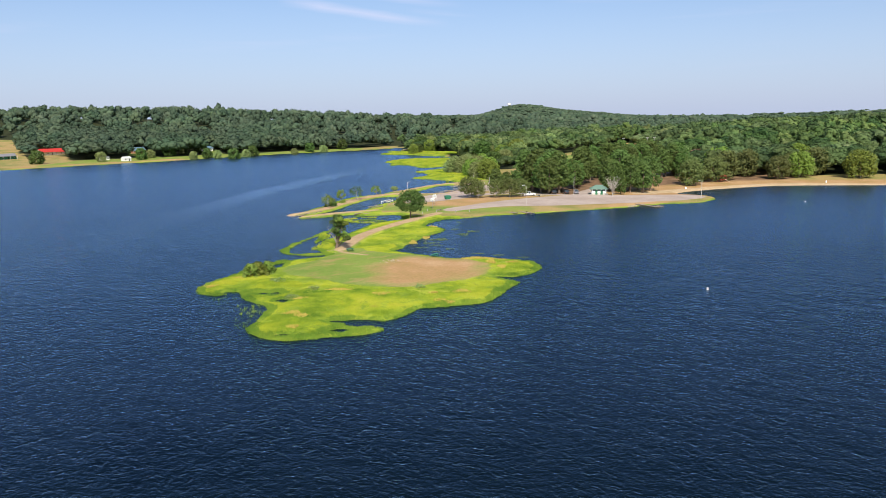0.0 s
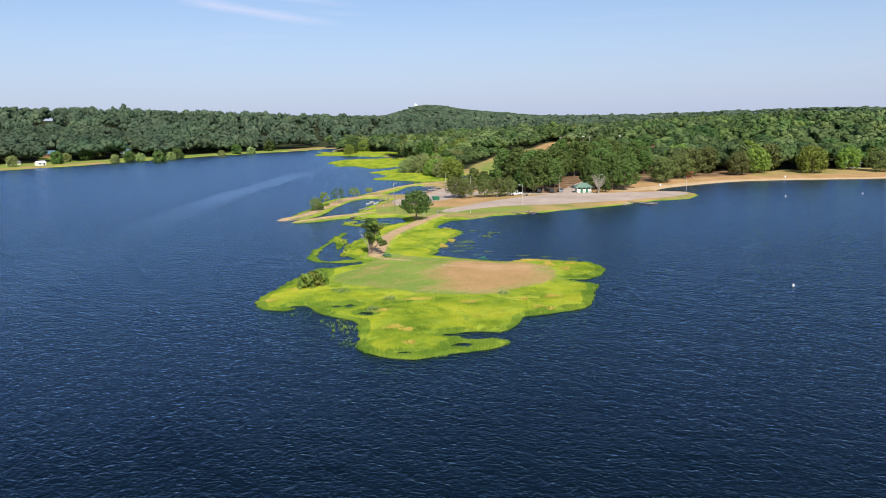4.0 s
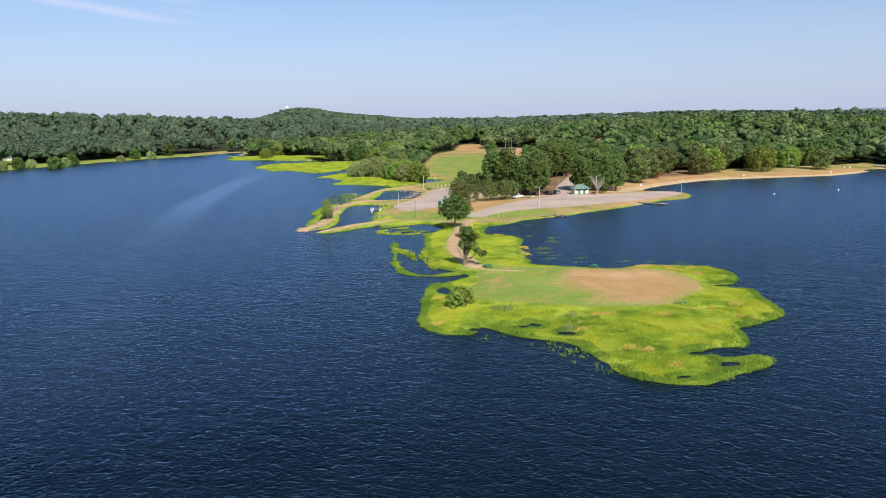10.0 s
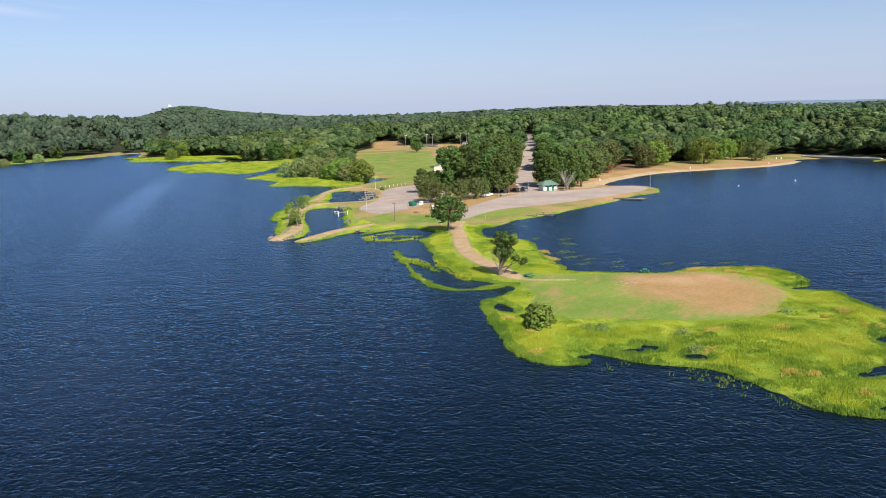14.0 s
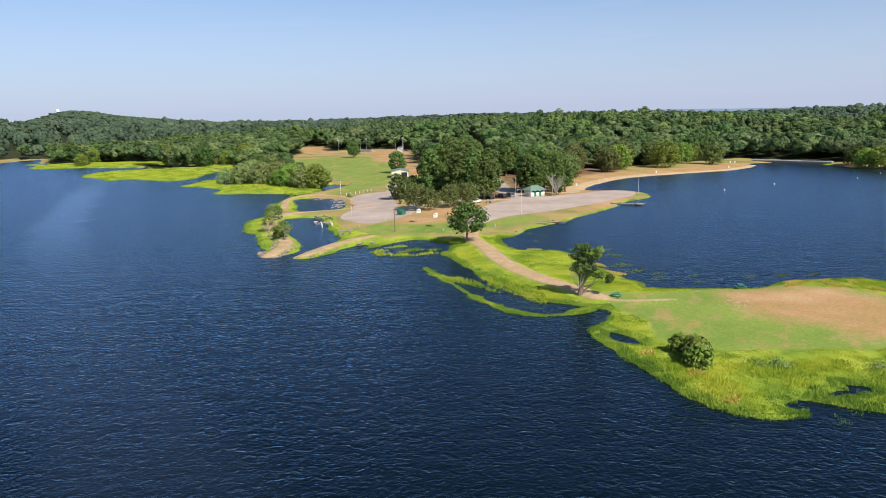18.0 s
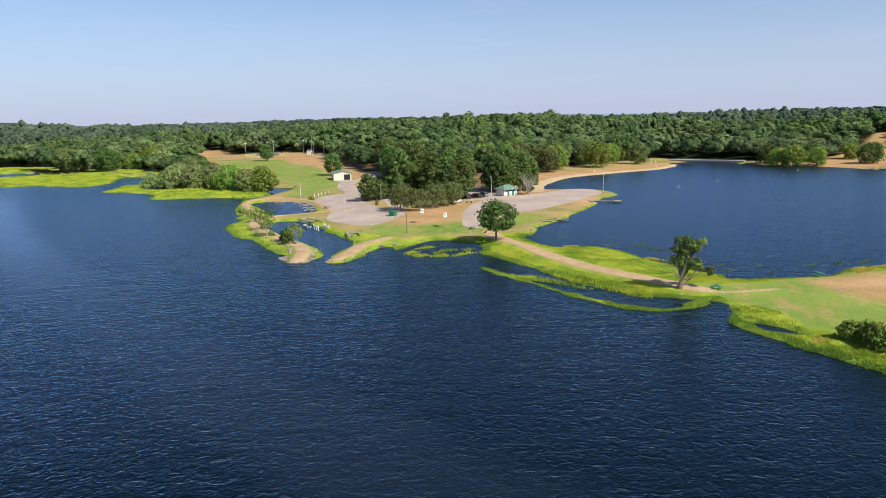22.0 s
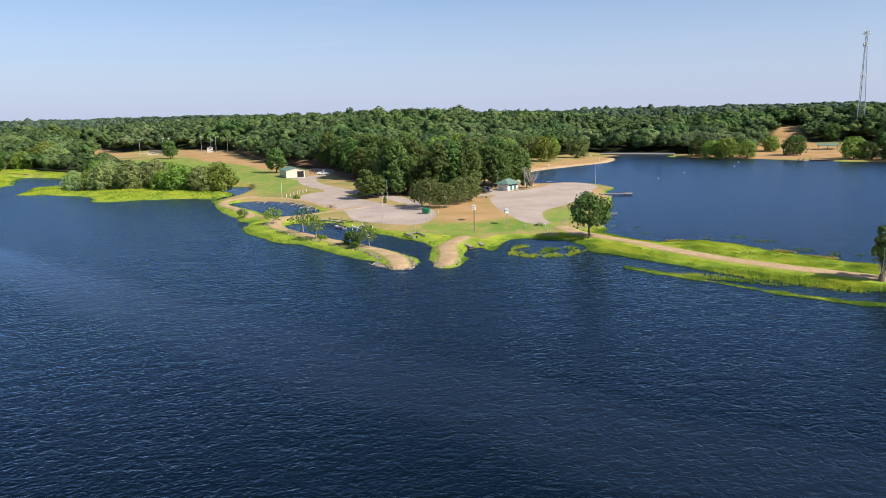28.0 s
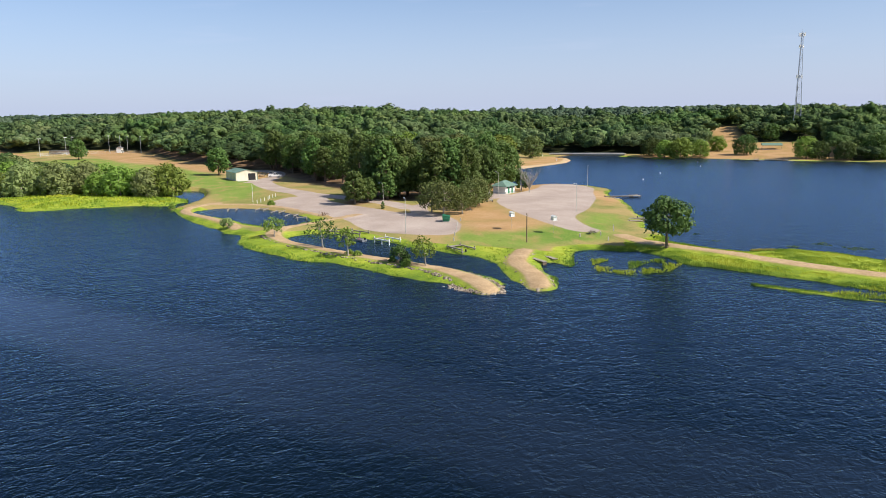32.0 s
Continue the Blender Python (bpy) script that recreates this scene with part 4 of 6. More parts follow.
bare = new("bare_tree")
bmb = bmesh.new()
tube(bmb, [(0, 0, -0.3), (0.1, 0, 1.4), (0.15, 0.1, 3.0), (0.1, 0.2, 4.8)], [0.2, 0.16, 0.12, 0.04])
part("trunk", bmb, PALE_BARK, bare)
bare_limbs(bare, 71, 26, 8.4, 4.2, 0.085, PALE_BARK, 0.1)
single(bare, 70.5, 314.5, "bare grey leafless tree beside the restroom building")
single(make_tree("oak_tree", 72, 6.2, 0.2, 4.6, 30, 40, 0.3, OAK, BARK, "round", 0.03, 0.3, 6), 75.0, 319.0, "dark green tree beside the bare tree")

willows = [make_tree("willow_tree", 81 + i, 9.0, 0.08, 10.0, 60, 44, 0.42, (WILLOW, LIME, LIME)[i], PALE_BARK, "bush" if i != 1 else "round", 0.024, 0.5, 9) for i in range(3)]
place(willows[0], [(6, 480), (19, 463), (14, 490), (24, 497), (3, 497), (11, 468), (18, 432)], tree_rng, "broad pale green willow at the marsh edge", "tree", "willows at the marsh", (0.95, 1.35))
place(willows[1], [(22, 447), (27, 474), (27, 463), (16, 476), (8, 494), (16, 442), (24, 428)], tree_rng, "broad green tree at the marsh edge", "tree", "willows at the marsh", (0.9, 1.25))
place(willows[2], [(12, 470), (25, 453), (28, 438), (20, 488), (26, 516), (14, 452), (20, 438)], tree_rng, "broad pale green willow at the marsh edge", "tree", "willows at the marsh", (0.8, 1.25))

beach = [make_tree("shade_tree", 91 + i, 11.5, 0.16, 11.5, 64, 44, 0.46, (OLIVE, LIME)[i], BARK, "round", 0.026, 0.4, 10) for i in range(2)]
place(beach[0], [(188, 406), (229, 418), (250, 380), (135, 377), (119, 361), (272, 416), (144, 385), (162, 402), (172, 386), (222, 400), (199, 404)], tree_rng, "broad green shade tree on the dry grass above the beach", "tree", "shade trees at the beach", (0.95, 1.25))
place(beach[1], [(186, 393), (213, 383), (243, 396), (268, 408), (206, 436), (150, 412)], tree_rng, "broad light green shade tree above the beach", "tree", "shade trees at the beach", (1.0, 1.35))
shore = [make_tree("shore_tree", 95 + i, 10.0, 0.12, 11.0, 60, 46, 0.42, (OAK, LIME)[i], BARK, "round", 0.026, 0.4, 9) for i in range(2)]
place(shore[0], [(296, 322), (308, 271), (288, 232), (284, 220), (312, 303), (380, 262), (290, 206), (300, 196)], tree_rng, "round green tree on the far bank of the bay", "tree", "trees on the far bank", (0.85, 1.3))
place(shore[1], [(286, 312), (284, 303), (292, 293), (290, 238), (334, 289)], tree_rng, "round light green tree on the far bank of the bay", "tree", "trees on the far bank", (0.7, 1.3))
field_tree = make_tree("field_tree", 99, 12.0, 0.2, 9.5, 50, 40, 0.5, PINE, BARK, "round", 0.028, 0.3, 8)
place(field_tree, [(92, 470), (150, 640)], tree_rng, "dark pine standing alone at the edge of the field", "tree", "trees on the field", (0.9, 1.05))
bank = [make_tree("bank_tree", 103 + i, 8.5, 0.1, 9.0, 40, 34, 0.6, (OAK, WILLOW)[i], BARK, "round", 0.028, 0.3, 7) for i in range(2)]
bank_spots = [(-285, 700), (-284, 721), (-278, 753), (-276, 789), (-264, 799), (-267, 872), (-256, 884), (-246, 880), (-222, 872), (-240, 712), (-233, 732), (-224, 735), (-204, 720), (-201, 755), (-199, 773), (-161, 799), (-152, 841), (-137, 843), (-122, 888), (-310, 672), (-350, 640), (-420, 560)]
place(bank[0], bank_spots[0::2], tree_rng, "round green tree on the lawn of the far bank", "tree", "trees along the far bank", (0.95, 1.5))
place(bank[1], bank_spots[1::2], tree_rng, "round pale green tree on the lawn of the far bank", "tree", "trees along the far bank", (0.85, 1.35))

# the ragged front of the woods behind the marsh
fringe = [make_tree("fringe_tree", 121 + i, 11.0, 0.06, 13.0, 70, 46, 0.50, (OAK, WILLOW, LIME)[i], BARK, "round", 0.026, 0.4, 9) for i in range(3)]
fringe_spots = [(-26, 848), (-17, 858), (-16, 798), (-12, 808), (3, 799), (2, 809), (26, 816), (35, 826), (38, 784), (42, 794), (19, 656), (18, 666), (32, 635), (41, 645), (48, 633), (52, 643), (61, 621), (60, 631), (34, 531), (43, 541), (-32, 751), (-28, 761), (53, 818), (52, 828), (96, 741), (105, 751)]
for i, root in enumerate(fringe):
    place(root, fringe_spots[i::3], tree_rng, ("broad dark green tree at the edge of the marsh", "broad pale green tree at the edge of the marsh", "broad light green tree at the edge of the marsh")[i], "tree", "trees at the edge of the marsh", (0.75, 1.25))

# ---- the woods to the horizon ----
def crown_shape(seed, sub):
    bm = bmesh.new()
    bmesh.ops.create_icosphere(bm, subdivisions=sub, radius=1.0)
    rng = np.random.default_rng(seed)
    v = np.array([x.co[:] for x in bm.verts])
    t = np.array([[x.index for x in f.verts] for f in bm.faces])
    bm.free()
    lumps = rng.normal(size=(9, 3))
    lumps /= np.linalg.norm(lumps, axis=1)[:, None]
    swell = np.max(np.clip(v @ lumps.T, 0, 1) ** 5, axis=1)
    v = v * (0.78 + 0.34 * swell + rng.uniform(-0.13, 0.13, len(v)))[:, None]
    v[:, 2] = np.minimum(v[:, 2], 0.86 + 0.1 * v[:, 2])
    return v, t


def crown_cluster(seed, lobes, sprays, spray):
    """A broad crown in unit size: rounded lobes on a dome, with small leaf sprays over them."""
    rng = np.random.default_rng(seed)
    bm = bmesh.new()
    bmesh.ops.create_icosphere(bm, subdivisions=1, radius=1.0)
    ball = np.array([x.co[:] for x in bm.verts])
    tri = np.array([[x.index for x in f.verts] for f in bm.faces])
    bm.free()
    u = (np.arange(lobes) + rng.uniform(0.2, 0.8, lobes)) / lobes
    up = 0.98 - 1.45 * u ** 1.1
    turn = np.arange(lobes) * 2.399 + rng.uniform(-0.5, 0.5, lobes)
    out = np.sqrt(np.clip(1 - up ** 2, 0, 1))
    mid = np.stack([out * np.cos(turn), out * np.sin(turn), up], 1) * rng.uniform(0.48, 0.70, lobes)[:, None]
    size = rng.uniform(0.40, 0.60, lobes) * (9.0 / lobes) ** 0.3
    v = (mid[:, None] + ball[None] * (size[:, None] * rng.uniform(0.76, 1.0, (lobes, len(ball))))[:, :, None] * [1, 1, 0.85]).reshape(-1, 3)
    t = (tri[None] + (np.arange(lobes) * len(ball))[:, None, None]).reshape(-1, 3)
    soft = np.ones(len(t), bool)
    if sprays:
        k = rng.integers(0, lobes, sprays)
        d = rng.normal(size=(sprays, 3)) + mid[k] * 0.9 + [0, 0, 0.25]
        d /= np.linalg.norm(d, axis=1)[:, None]
        at = mid[k] + d * (size[k] * rng.uniform(0.80, 1.12, sprays))[:, None] * [1, 1, 0.85]
        nrm = d + rng.normal(scale=0.28, size=(sprays, 3)) + [0, 0, 0.15]
        nrm /= np.linalg.norm(nrm, axis=1)[:, None]
        a = np.cross(nrm, rng.normal(size=(sprays, 3)))
        a /= np.linalg.norm(a, axis=1)[:, None]
        b = np.cross(nrm, a)
        q = (spray * rng.uniform(0.6, 1.5, sprays))[:, None]
        leaf = np.stack([at - a * q, at + a * q * 0.8 + b * q * 0.5, at - b * q * 0.9 + a * q * 0.2], 1).reshape(-1, 3)
        t = np.concatenate([t, np.arange(3 * sprays).reshape(-1, 3) + len(v)])
        v = np.concatenate([v, leaf])
        soft = np.concatenate([soft, np.zeros(sprays, bool)])
    return v, t, soft


def woods(name, spots, radius, tall, seed, label, lobes=7, sprays=0, spray=0.16, mat=None, sink=0.0):
    """Many crowns joined into one mesh, each with a tone of its own."""
    rng = np.random.default_rng(seed)
    spots = np.array(spots)
    z = ground_height(spots) - sink
    shapes = [crown_cluster(seed + i, lobes, sprays, spray) for i in range(8)]
    pick = rng.integers(0, 8, len(spots))
    radius = radius * rng.uniform(0.8, 1.25, len(spots))
    tall = tall * rng.uniform(0.86, 1.12, len(spots)) * np.where(rng.uniform(0, 1, len(spots)) < 0.03, 1.14, 1.0)
    tone = rng.uniform(0, 1, len(spots))
    vs, ts, soft, tones, base = [], [], [], [], 0
    for i, (v, t, flag) in enumerate(shapes):
        w = np.where(pick == i)[0]
        if not len(w):
            continue
        turn = rng.uniform(0, 2 * np.pi, len(w))
        c, q = np.cos(turn)[:, None], np.sin(turn)[:, None]
        x = v[None, :, 0] * c - v[None, :, 1] * q
        y = v[None, :, 0] * q + v[None, :, 1] * c
        r, h = radius[w][:, None], tall[w][:, None]
        zz = z[w][:, None] + h * (0.60 + 0.38 * v[None, :, 2])
        vs.append(np.stack([x * r + spots[w, 0][:, None], y * r + spots[w, 1][:, None], zz], 2).reshape(-1, 3))
        ts.append((t[None] + (np.arange(len(w)) * len(v))[:, None, None] + base).reshape(-1, 3))
        soft.append(np.tile(flag, len(w))), tones.append(np.repeat(tone[w], len(v)))
        base += len(w) * len(v)
    ob = mesh_object(name, np.concatenate(vs), np.concatenate(ts), mat or WOODS, smooth=False)
    ob.data.polygons.foreach_set("use_smooth", np.concatenate(soft))
    ob.data.attributes.new("tone", "FLOAT", "POINT").data.foreach_set("value", np.concatenate(tones).astype(np.float32))
    return tagged(ob, label, "woods", kind="stuff")


wood_rng = np.random.default_rng(5)
near_wood = scatter(80000, (-520, 620, 330, 960), 7.5, lambda x, y: (wood_at(x, y) > 2.0) & ~((area(x, y, GROVE) > -1) & (y < 470) & (x < 130)) & ~((area(x, y, EAST_GROVE) > -1) & (x < 130)), wood_rng)
near_wood += scatter(9000, (282, 640, 60, 330), 7.5, lambda x, y: wood_at(x, y) > 2.0, wood_rng)
near_wood = np.array(near_wood)
near_tall = 12.0 + 4.5 * rough_noise(near_wood[:, 0], near_wood[:, 1], 70.0, 88) + wood_rng.uniform(-2.6, 2.8, len(near_wood))
near_tall *= np.where((near_wood[:, 0] > -60) & (near_wood[:, 0] < 110) & (near_wood[:, 1] < 640), 0.66, 1.0)
near_tall *= np.where((near_wood[:, 0] < -90) & (near_wood[:, 1] < 960), 1.28, 1.0)
near_tall *= np.where((near_wood[:, 0] > 180) & (near_wood[:, 1] > 330), 1.14, 1.0)
near_wide = (2.6 + 0.20 * near_tall) * wood_rng.uniform(0.8, 1.4, len(near_wood))
close = np.hypot(near_wood[:, 0] + 60, near_wood[:, 1] - 160) < 440
woods("near_woods", near_wood[close], near_wide[close], near_tall[close], 60, "dense mixed green woods round the lake", 11, 620, 0.13)
west = ~close & (near_wood[:, 0] < -75)
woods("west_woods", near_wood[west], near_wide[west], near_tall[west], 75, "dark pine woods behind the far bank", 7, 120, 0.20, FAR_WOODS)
middle = ~close & ~west
woods("middle_woods", near_wood[middle], near_wide[middle], near_tall[middle], 70, "dense green woods behind the lake", 7, 120, 0.20)
turn = wood_rng.uniform(radians(-75), radians(98), 15000)
reach = np.exp(wood_rng.uniform(math.log(560), math.log(5000), 15000))
fx, fy = -60 + reach * np.sin(turn), 150 + reach * np.cos(turn)
keep = (wood_at(fx, fy) > 2.0) & ~((fx > -520) & (fx < 620) & (fy > 330) & (fy < 960)) & ~((fx > 282) & (fx < 640) & (fy > 60) & (fy < 331))
far_wood = np.stack([fx, fy], 1)[keep]
far_reach = reach[keep]
grown = np.clip(far_reach / 850, 0.9, 3.8)
mid_far = far_reach < 1500
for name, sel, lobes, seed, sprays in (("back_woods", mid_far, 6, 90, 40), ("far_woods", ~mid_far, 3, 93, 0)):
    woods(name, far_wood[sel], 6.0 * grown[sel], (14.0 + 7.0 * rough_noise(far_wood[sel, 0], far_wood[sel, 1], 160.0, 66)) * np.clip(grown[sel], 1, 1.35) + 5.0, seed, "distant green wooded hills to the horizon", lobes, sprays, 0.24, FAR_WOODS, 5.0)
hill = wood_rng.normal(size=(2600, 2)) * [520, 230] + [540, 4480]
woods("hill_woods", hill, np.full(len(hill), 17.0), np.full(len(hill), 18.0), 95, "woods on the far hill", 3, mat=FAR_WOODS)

def far_ridges():
    """A long low line of hills beyond the woods, distance haze painted blue."""
    turn = np.linspace(radians(-78), radians(100), 260)
    crest = 34 + 14 * rough_noise(turn * 900, turn * 0 + 3, 90.0, 51) + 13 * np.clip((turn - radians(18)) / radians(14), 0, 1) * np.clip((radians(75) - turn) / radians(20), 0, 1)
    rows = []
    for reach, part_up in ((4450, -0.4), (4620, 0.55), (4720, 0.86), (4800, 1.0), (4880, 0.5)):
        rows.append(np.stack([-60 + reach * np.sin(turn), 150 + reach * np.cos(turn), crest * part_up + 2.0 * rough_noise(turn * 4000, turn * 0 + reach, 60.0, 52) * (part_up > 0.5)], 1))
    n = len(turn)
    i = (np.arange(len(rows) - 1)[:, None] * n + np.arange(n - 1)[None]).ravel()
    # the blue-grey base colour carries the haze
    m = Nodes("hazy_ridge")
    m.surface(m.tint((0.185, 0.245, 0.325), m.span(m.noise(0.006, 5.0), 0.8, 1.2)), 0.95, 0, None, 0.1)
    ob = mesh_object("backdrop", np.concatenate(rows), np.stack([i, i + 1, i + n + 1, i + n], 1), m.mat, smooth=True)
    tagged(ob, "low wooded hills on the horizon, painted blue for haze", "hills", kind="structure")


far_ridges()

# ---- reeds, marsh grass and floating weed ----
def tufts(name, x, y, z, tall, wide, blades, seed, mat, label, splay=0.45):
    """Tufts of pointed blades, joined into one mesh."""
    rng = np.random.default_rng(seed)
    n = len(x) * blades
    px, py = np.repeat(x, blades) + rng.normal(0, 0.10, n), np.repeat(y, blades) + rng.normal(0, 0.10, n)
    pz, h = np.repeat(z, blades), np.repeat(tall, blades) * rng.uniform(0.6, 1.25, n)
    w = np.repeat(wide, blades) * rng.uniform(0.6, 1.4, n) * 0.5
    a = rng.uniform(0, 2 * np.pi, n)
    b = rng.uniform(0, 2 * np.pi, n)
    t = h * splay * rng.uniform(0.1, 1.0, n)
    ca, sa = np.cos(a) * w, np.sin(a) * w
    v = np.stack([np.stack([px - ca, py - sa, pz - 0.1], 1), np.stack([px + ca, py + sa, pz - 0.1], 1), np.stack([px + np.cos(b) * t, py + np.sin(b) * t, pz + h], 1)], 1)
    ob = mesh_object(name, v.reshape(-1, 3), np.arange(3 * n).reshape(-1, 3), mat)
    return tagged(ob, label, "reeds", kind="stuff")


def reed_bed(name, box, count, tall, wide, blades, seed, label, reach=0.9):
    rng = np.random.default_rng(seed)
    x, y = rng.uniform(box[0], box[1], count), rng.uniform(box[2], box[3], count)
    f = fields(x, y)
    ragged = reach * (0.35 + 0.9 * rough_noise(x, y, 2.2, seed))
    ok = (f["reed"] + 0.7 * rough_noise(x, y, 3.0, seed + 1) > 0) & (f["land"] > -ragged) & (f["gravel"] < -0.3) & (f["sand"] < 0)
    x, y, land = x[ok], y[ok], f["land"][ok]
    z = np.maximum(height(x, y, land), -0.05)
    patch = np.clip(0.9 + 0.5 * rough_noise(x, y, 6.0, seed + 2) + 1.1 * rough_noise(x, y, 1.7, seed + 4, 2), 0.3, 2.2)
    patch = patch * np.clip(0.35 + 0.09 * f["reed"][ok], 0.35, 1.0)
    rim = land < 1.6 + 1.4 * rough_noise(x, y, 7.0, seed + 3)
    tufts(name, x[~rim], y[~rim], z[~rim], tall * patch[~rim], np.full((~rim).sum(), wide), blades, seed, REEDS, label)
    tufts("rim_" + name, x[rim], y[rim], z[rim], 1.35 * tall * patch[rim], np.full(rim.sum(), wide), blades, seed + 7, CATTAIL, label.replace("lime-green", "mid-green").replace("bright green", "mid-green") + ", at the water's edge")


reed_bed("island_reeds", (-56, 26, 111, 202), 280000, 0.22, 0.11, 3, 301, "lime-green reeds on the island", 0.55)
reed_bed("causeway_reeds", (-48, 6, 188, 268), 110000, 0.25, 0.12, 3, 302, "lime-green reeds along the dirt causeway")
reed_bed("shore_reeds", (-62, 115, 240, 402), 170000, 0.27, 0.12, 3, 303, "bright green reeds along the jetties")
reed_bed("marsh_reeds", (-78, 45, 398, 860), 90000, 0.42, 0.45, 3, 304, "bright green reed flats of the marsh", 2.0)


def patches(name, spots, seed, tall, wide, per, mat, label):
    """Tufts strewn over small ovals: x, y, length, breadth."""
    rng = np.random.default_rng(seed)
    xs, ys = [], []
    for x, y, a, b in spots:
        n = int(per * a * b)
        r, t = np.sqrt(rng.uniform(0, 1, n)), rng.uniform(0, 2 * np.pi, n)
        ragged = 1 + 0.35 * np.sin(3 * t + x)
        xs.append(x + r * a * np.cos(t) * ragged), ys.append(y + r * b * np.sin(t) * ragged)
    x, y = np.concatenate(xs), np.concatenate(ys)
    z = np.maximum(ground_height(np.stack([x, y], 1)), -0.02)
    return tufts(name, x, y, z, np.full(len(x), tall), np.full(len(x), wide), 3, seed, mat, label, 0.9)


YELLOW = plain("yellow_weed", (0.50, 0.40, 0.085), 0.8, 0, 0.2, 3.0)
WEED = plain("water_weed", (0.13, 0.19, 0.045), 0.7, 0, 0.25, 2.0)
patches("dry_reeds", [(-13.1, 142.6, 1.5, 0.9), (-27.7, 129.0, 1.5, 1.0), (-25.7, 127.2, 1.2, 0.8), (3.0, 143.9, 1.6, 1.1), (-2.7, 143.2, 0.9, 0.6), (-1.4, 137.3, 0.9, 0.6), (0.4, 136.4, 0.8, 0.6), (-25.9, 120.3, 1.0, 0.7), (-44.2, 169, 1.1, 0.8), (6.5, 179.3, 2.6, 0.8), (10.6, 174.5, 0.9, 2.2), (12.7, 168.4, 0.9, 1.6), (-49.6, 152.5, 1.3, 0.8), (-29, 141, 1.4, 0.5),
                      (8, 181, 2.4, 0.7), (13, 178.6, 3.2, 0.8), (16, 174, 1.6, 1.0), (-9.5, 208, 0.9, 2.6), (-6, 216, 0.9, 2.0), (-46, 160, 1.2, 0.9), (-22, 147, 2.4, 0.6), (-4.5, 238, 1.2, 2.0)],
        311, 0.38, 0.13, 110, YELLOW, "dry yellow patches in the marsh grass")
patches("drowned_reeds", [(-36, 131, 2.6, 3.6), (-37, 136, 2.8, 1.8), (-34.5, 124, 1.6, 3.0), (-40, 143, 2.4, 1.2), (-45.5, 143, 1.6, 0.9), (-47.5, 146, 1.2, 0.8)],
        314, 0.42, 0.10, 6, CATTAIL, "thin drowned green reeds off the island")
patches("sparse_reeds", [(-33, 212, 2.2, 9), (-37, 220, 1.6, 8), (-35, 203, 1.8, 5), (-27, 251.5, 3.4, 1.2), (-32, 254, 2.2, 1.8), (-35, 258, 1.5, 2.6), (-33.5, 262, 2.0, 1.4), (-27, 257.5, 3.2, 1.4), (-22.5, 254.5, 1.6, 1.3), (-27, 264.5, 2.6, 1.2)],
        312, 0.42, 0.14, 30, REEDS, "sparse green reeds standing in shallow water")
patches("floating_weed", [(8, 228, 1.8, 1.6), (5, 222, 1.8, 2.6), (-2, 213, 2.6, 2.0), (-4.5, 207, 2.4, 1.4), (-3, 203, 1.6, 0.8), (1, 197, 1.8, 0.8), (8, 189.5, 1.8, 0.9), (13, 186.5, 2.4, 0.8), (12, 253, 1.2, 0.8), (11, 259, 0.9, 0.6),
                          (19, 183, 2.4, 0.8), (-7, 199.5, 2.2, 1.0), (3, 233, 1.6, 1.2), (-3, 192.5, 1.6, 0.7), (9, 262, 1.0, 0.7), (4, 248, 0.9, 0.7), (-15, 250, 0.1, 0.1)],
        313, 0.14, 0.30, 22, WEED, "dull green water weed floating by the causeway")

# ---- buildings, vehicles, docks and fittings ----
def block(bm, cx, cy, cz, sx, sy, sz, turn=0.0, bevel=0.0):
    """A box by its middle and its sizes, with chamfered edges if bevel is given."""
    m = pose(cx, cy, cz, 0, 0, turn) @ Matrix.Diagonal((sx, sy, sz, 1))
    made = bmesh.ops.create_cube(bm, size=1.0, matrix=m)["verts"]
    if bevel:
        edges = list({e for v in made for e in v.link_edges})
        bmesh.ops.bevel(bm, geom=edges, offset=bevel, segments=2, affect="EDGES", profile=0.6)


def box_part(name, parent, mat, cx, cy, cz, sx, sy, sz, turn=0.0, bevel=0.0, label=""):
    bm = bmesh.new()
    block(bm, cx, cy, cz, sx, sy, sz, turn, bevel)
    return part(name, bm, mat, parent, label)


def rod_part(name, parent, mat, points, radii, sides=8, label=""):
    bm = bmesh.new()
    tube(bm, points, radii if isinstance(radii, (list, tuple)) else [radii] * len(points), sides)
    return part(name, bm, mat, parent, label)


def faces_part(name, parent, mat, verts, faces, label=""):
    bm = bmesh.new()
    vs = [bm.verts.new(v) for v in verts]
    for f in faces:
        bm.faces.new([vs[i] for i in f])
    bmesh.ops.recalc_face_normals(bm, faces=bm.faces)
    return part(name, bm, mat, parent, label)


def stand(root, x, y, turn=0.0, z=None, label="", category="", group=""):
    root.matrix_basis = pose(x, y, gz(x, y) if z is None else z, 0, 0, turn)
    return tagged(root, label, category, group)


def ribbed(name, colour, rough, ribs, metal=0.0):
    """Painted sheet metal with upright ribs."""
    m = Nodes(name)
    w = m.n.new("ShaderNodeTexWave")
    w.inputs["Scale"].default_value = ribs
    co = m.n.new("ShaderNodeTexCoord").outputs["Object"]
    m.l.new(co, w.inputs["Vector"])
    dirt = m.noise(0.8, 5.0, vector=co)
    c = m.tint(colour, m.span(dirt, 0.75, 1.2))
    return m.surface(c, rough, metal, m.bump(w.outputs["Fac"], 0.5, 0.03))


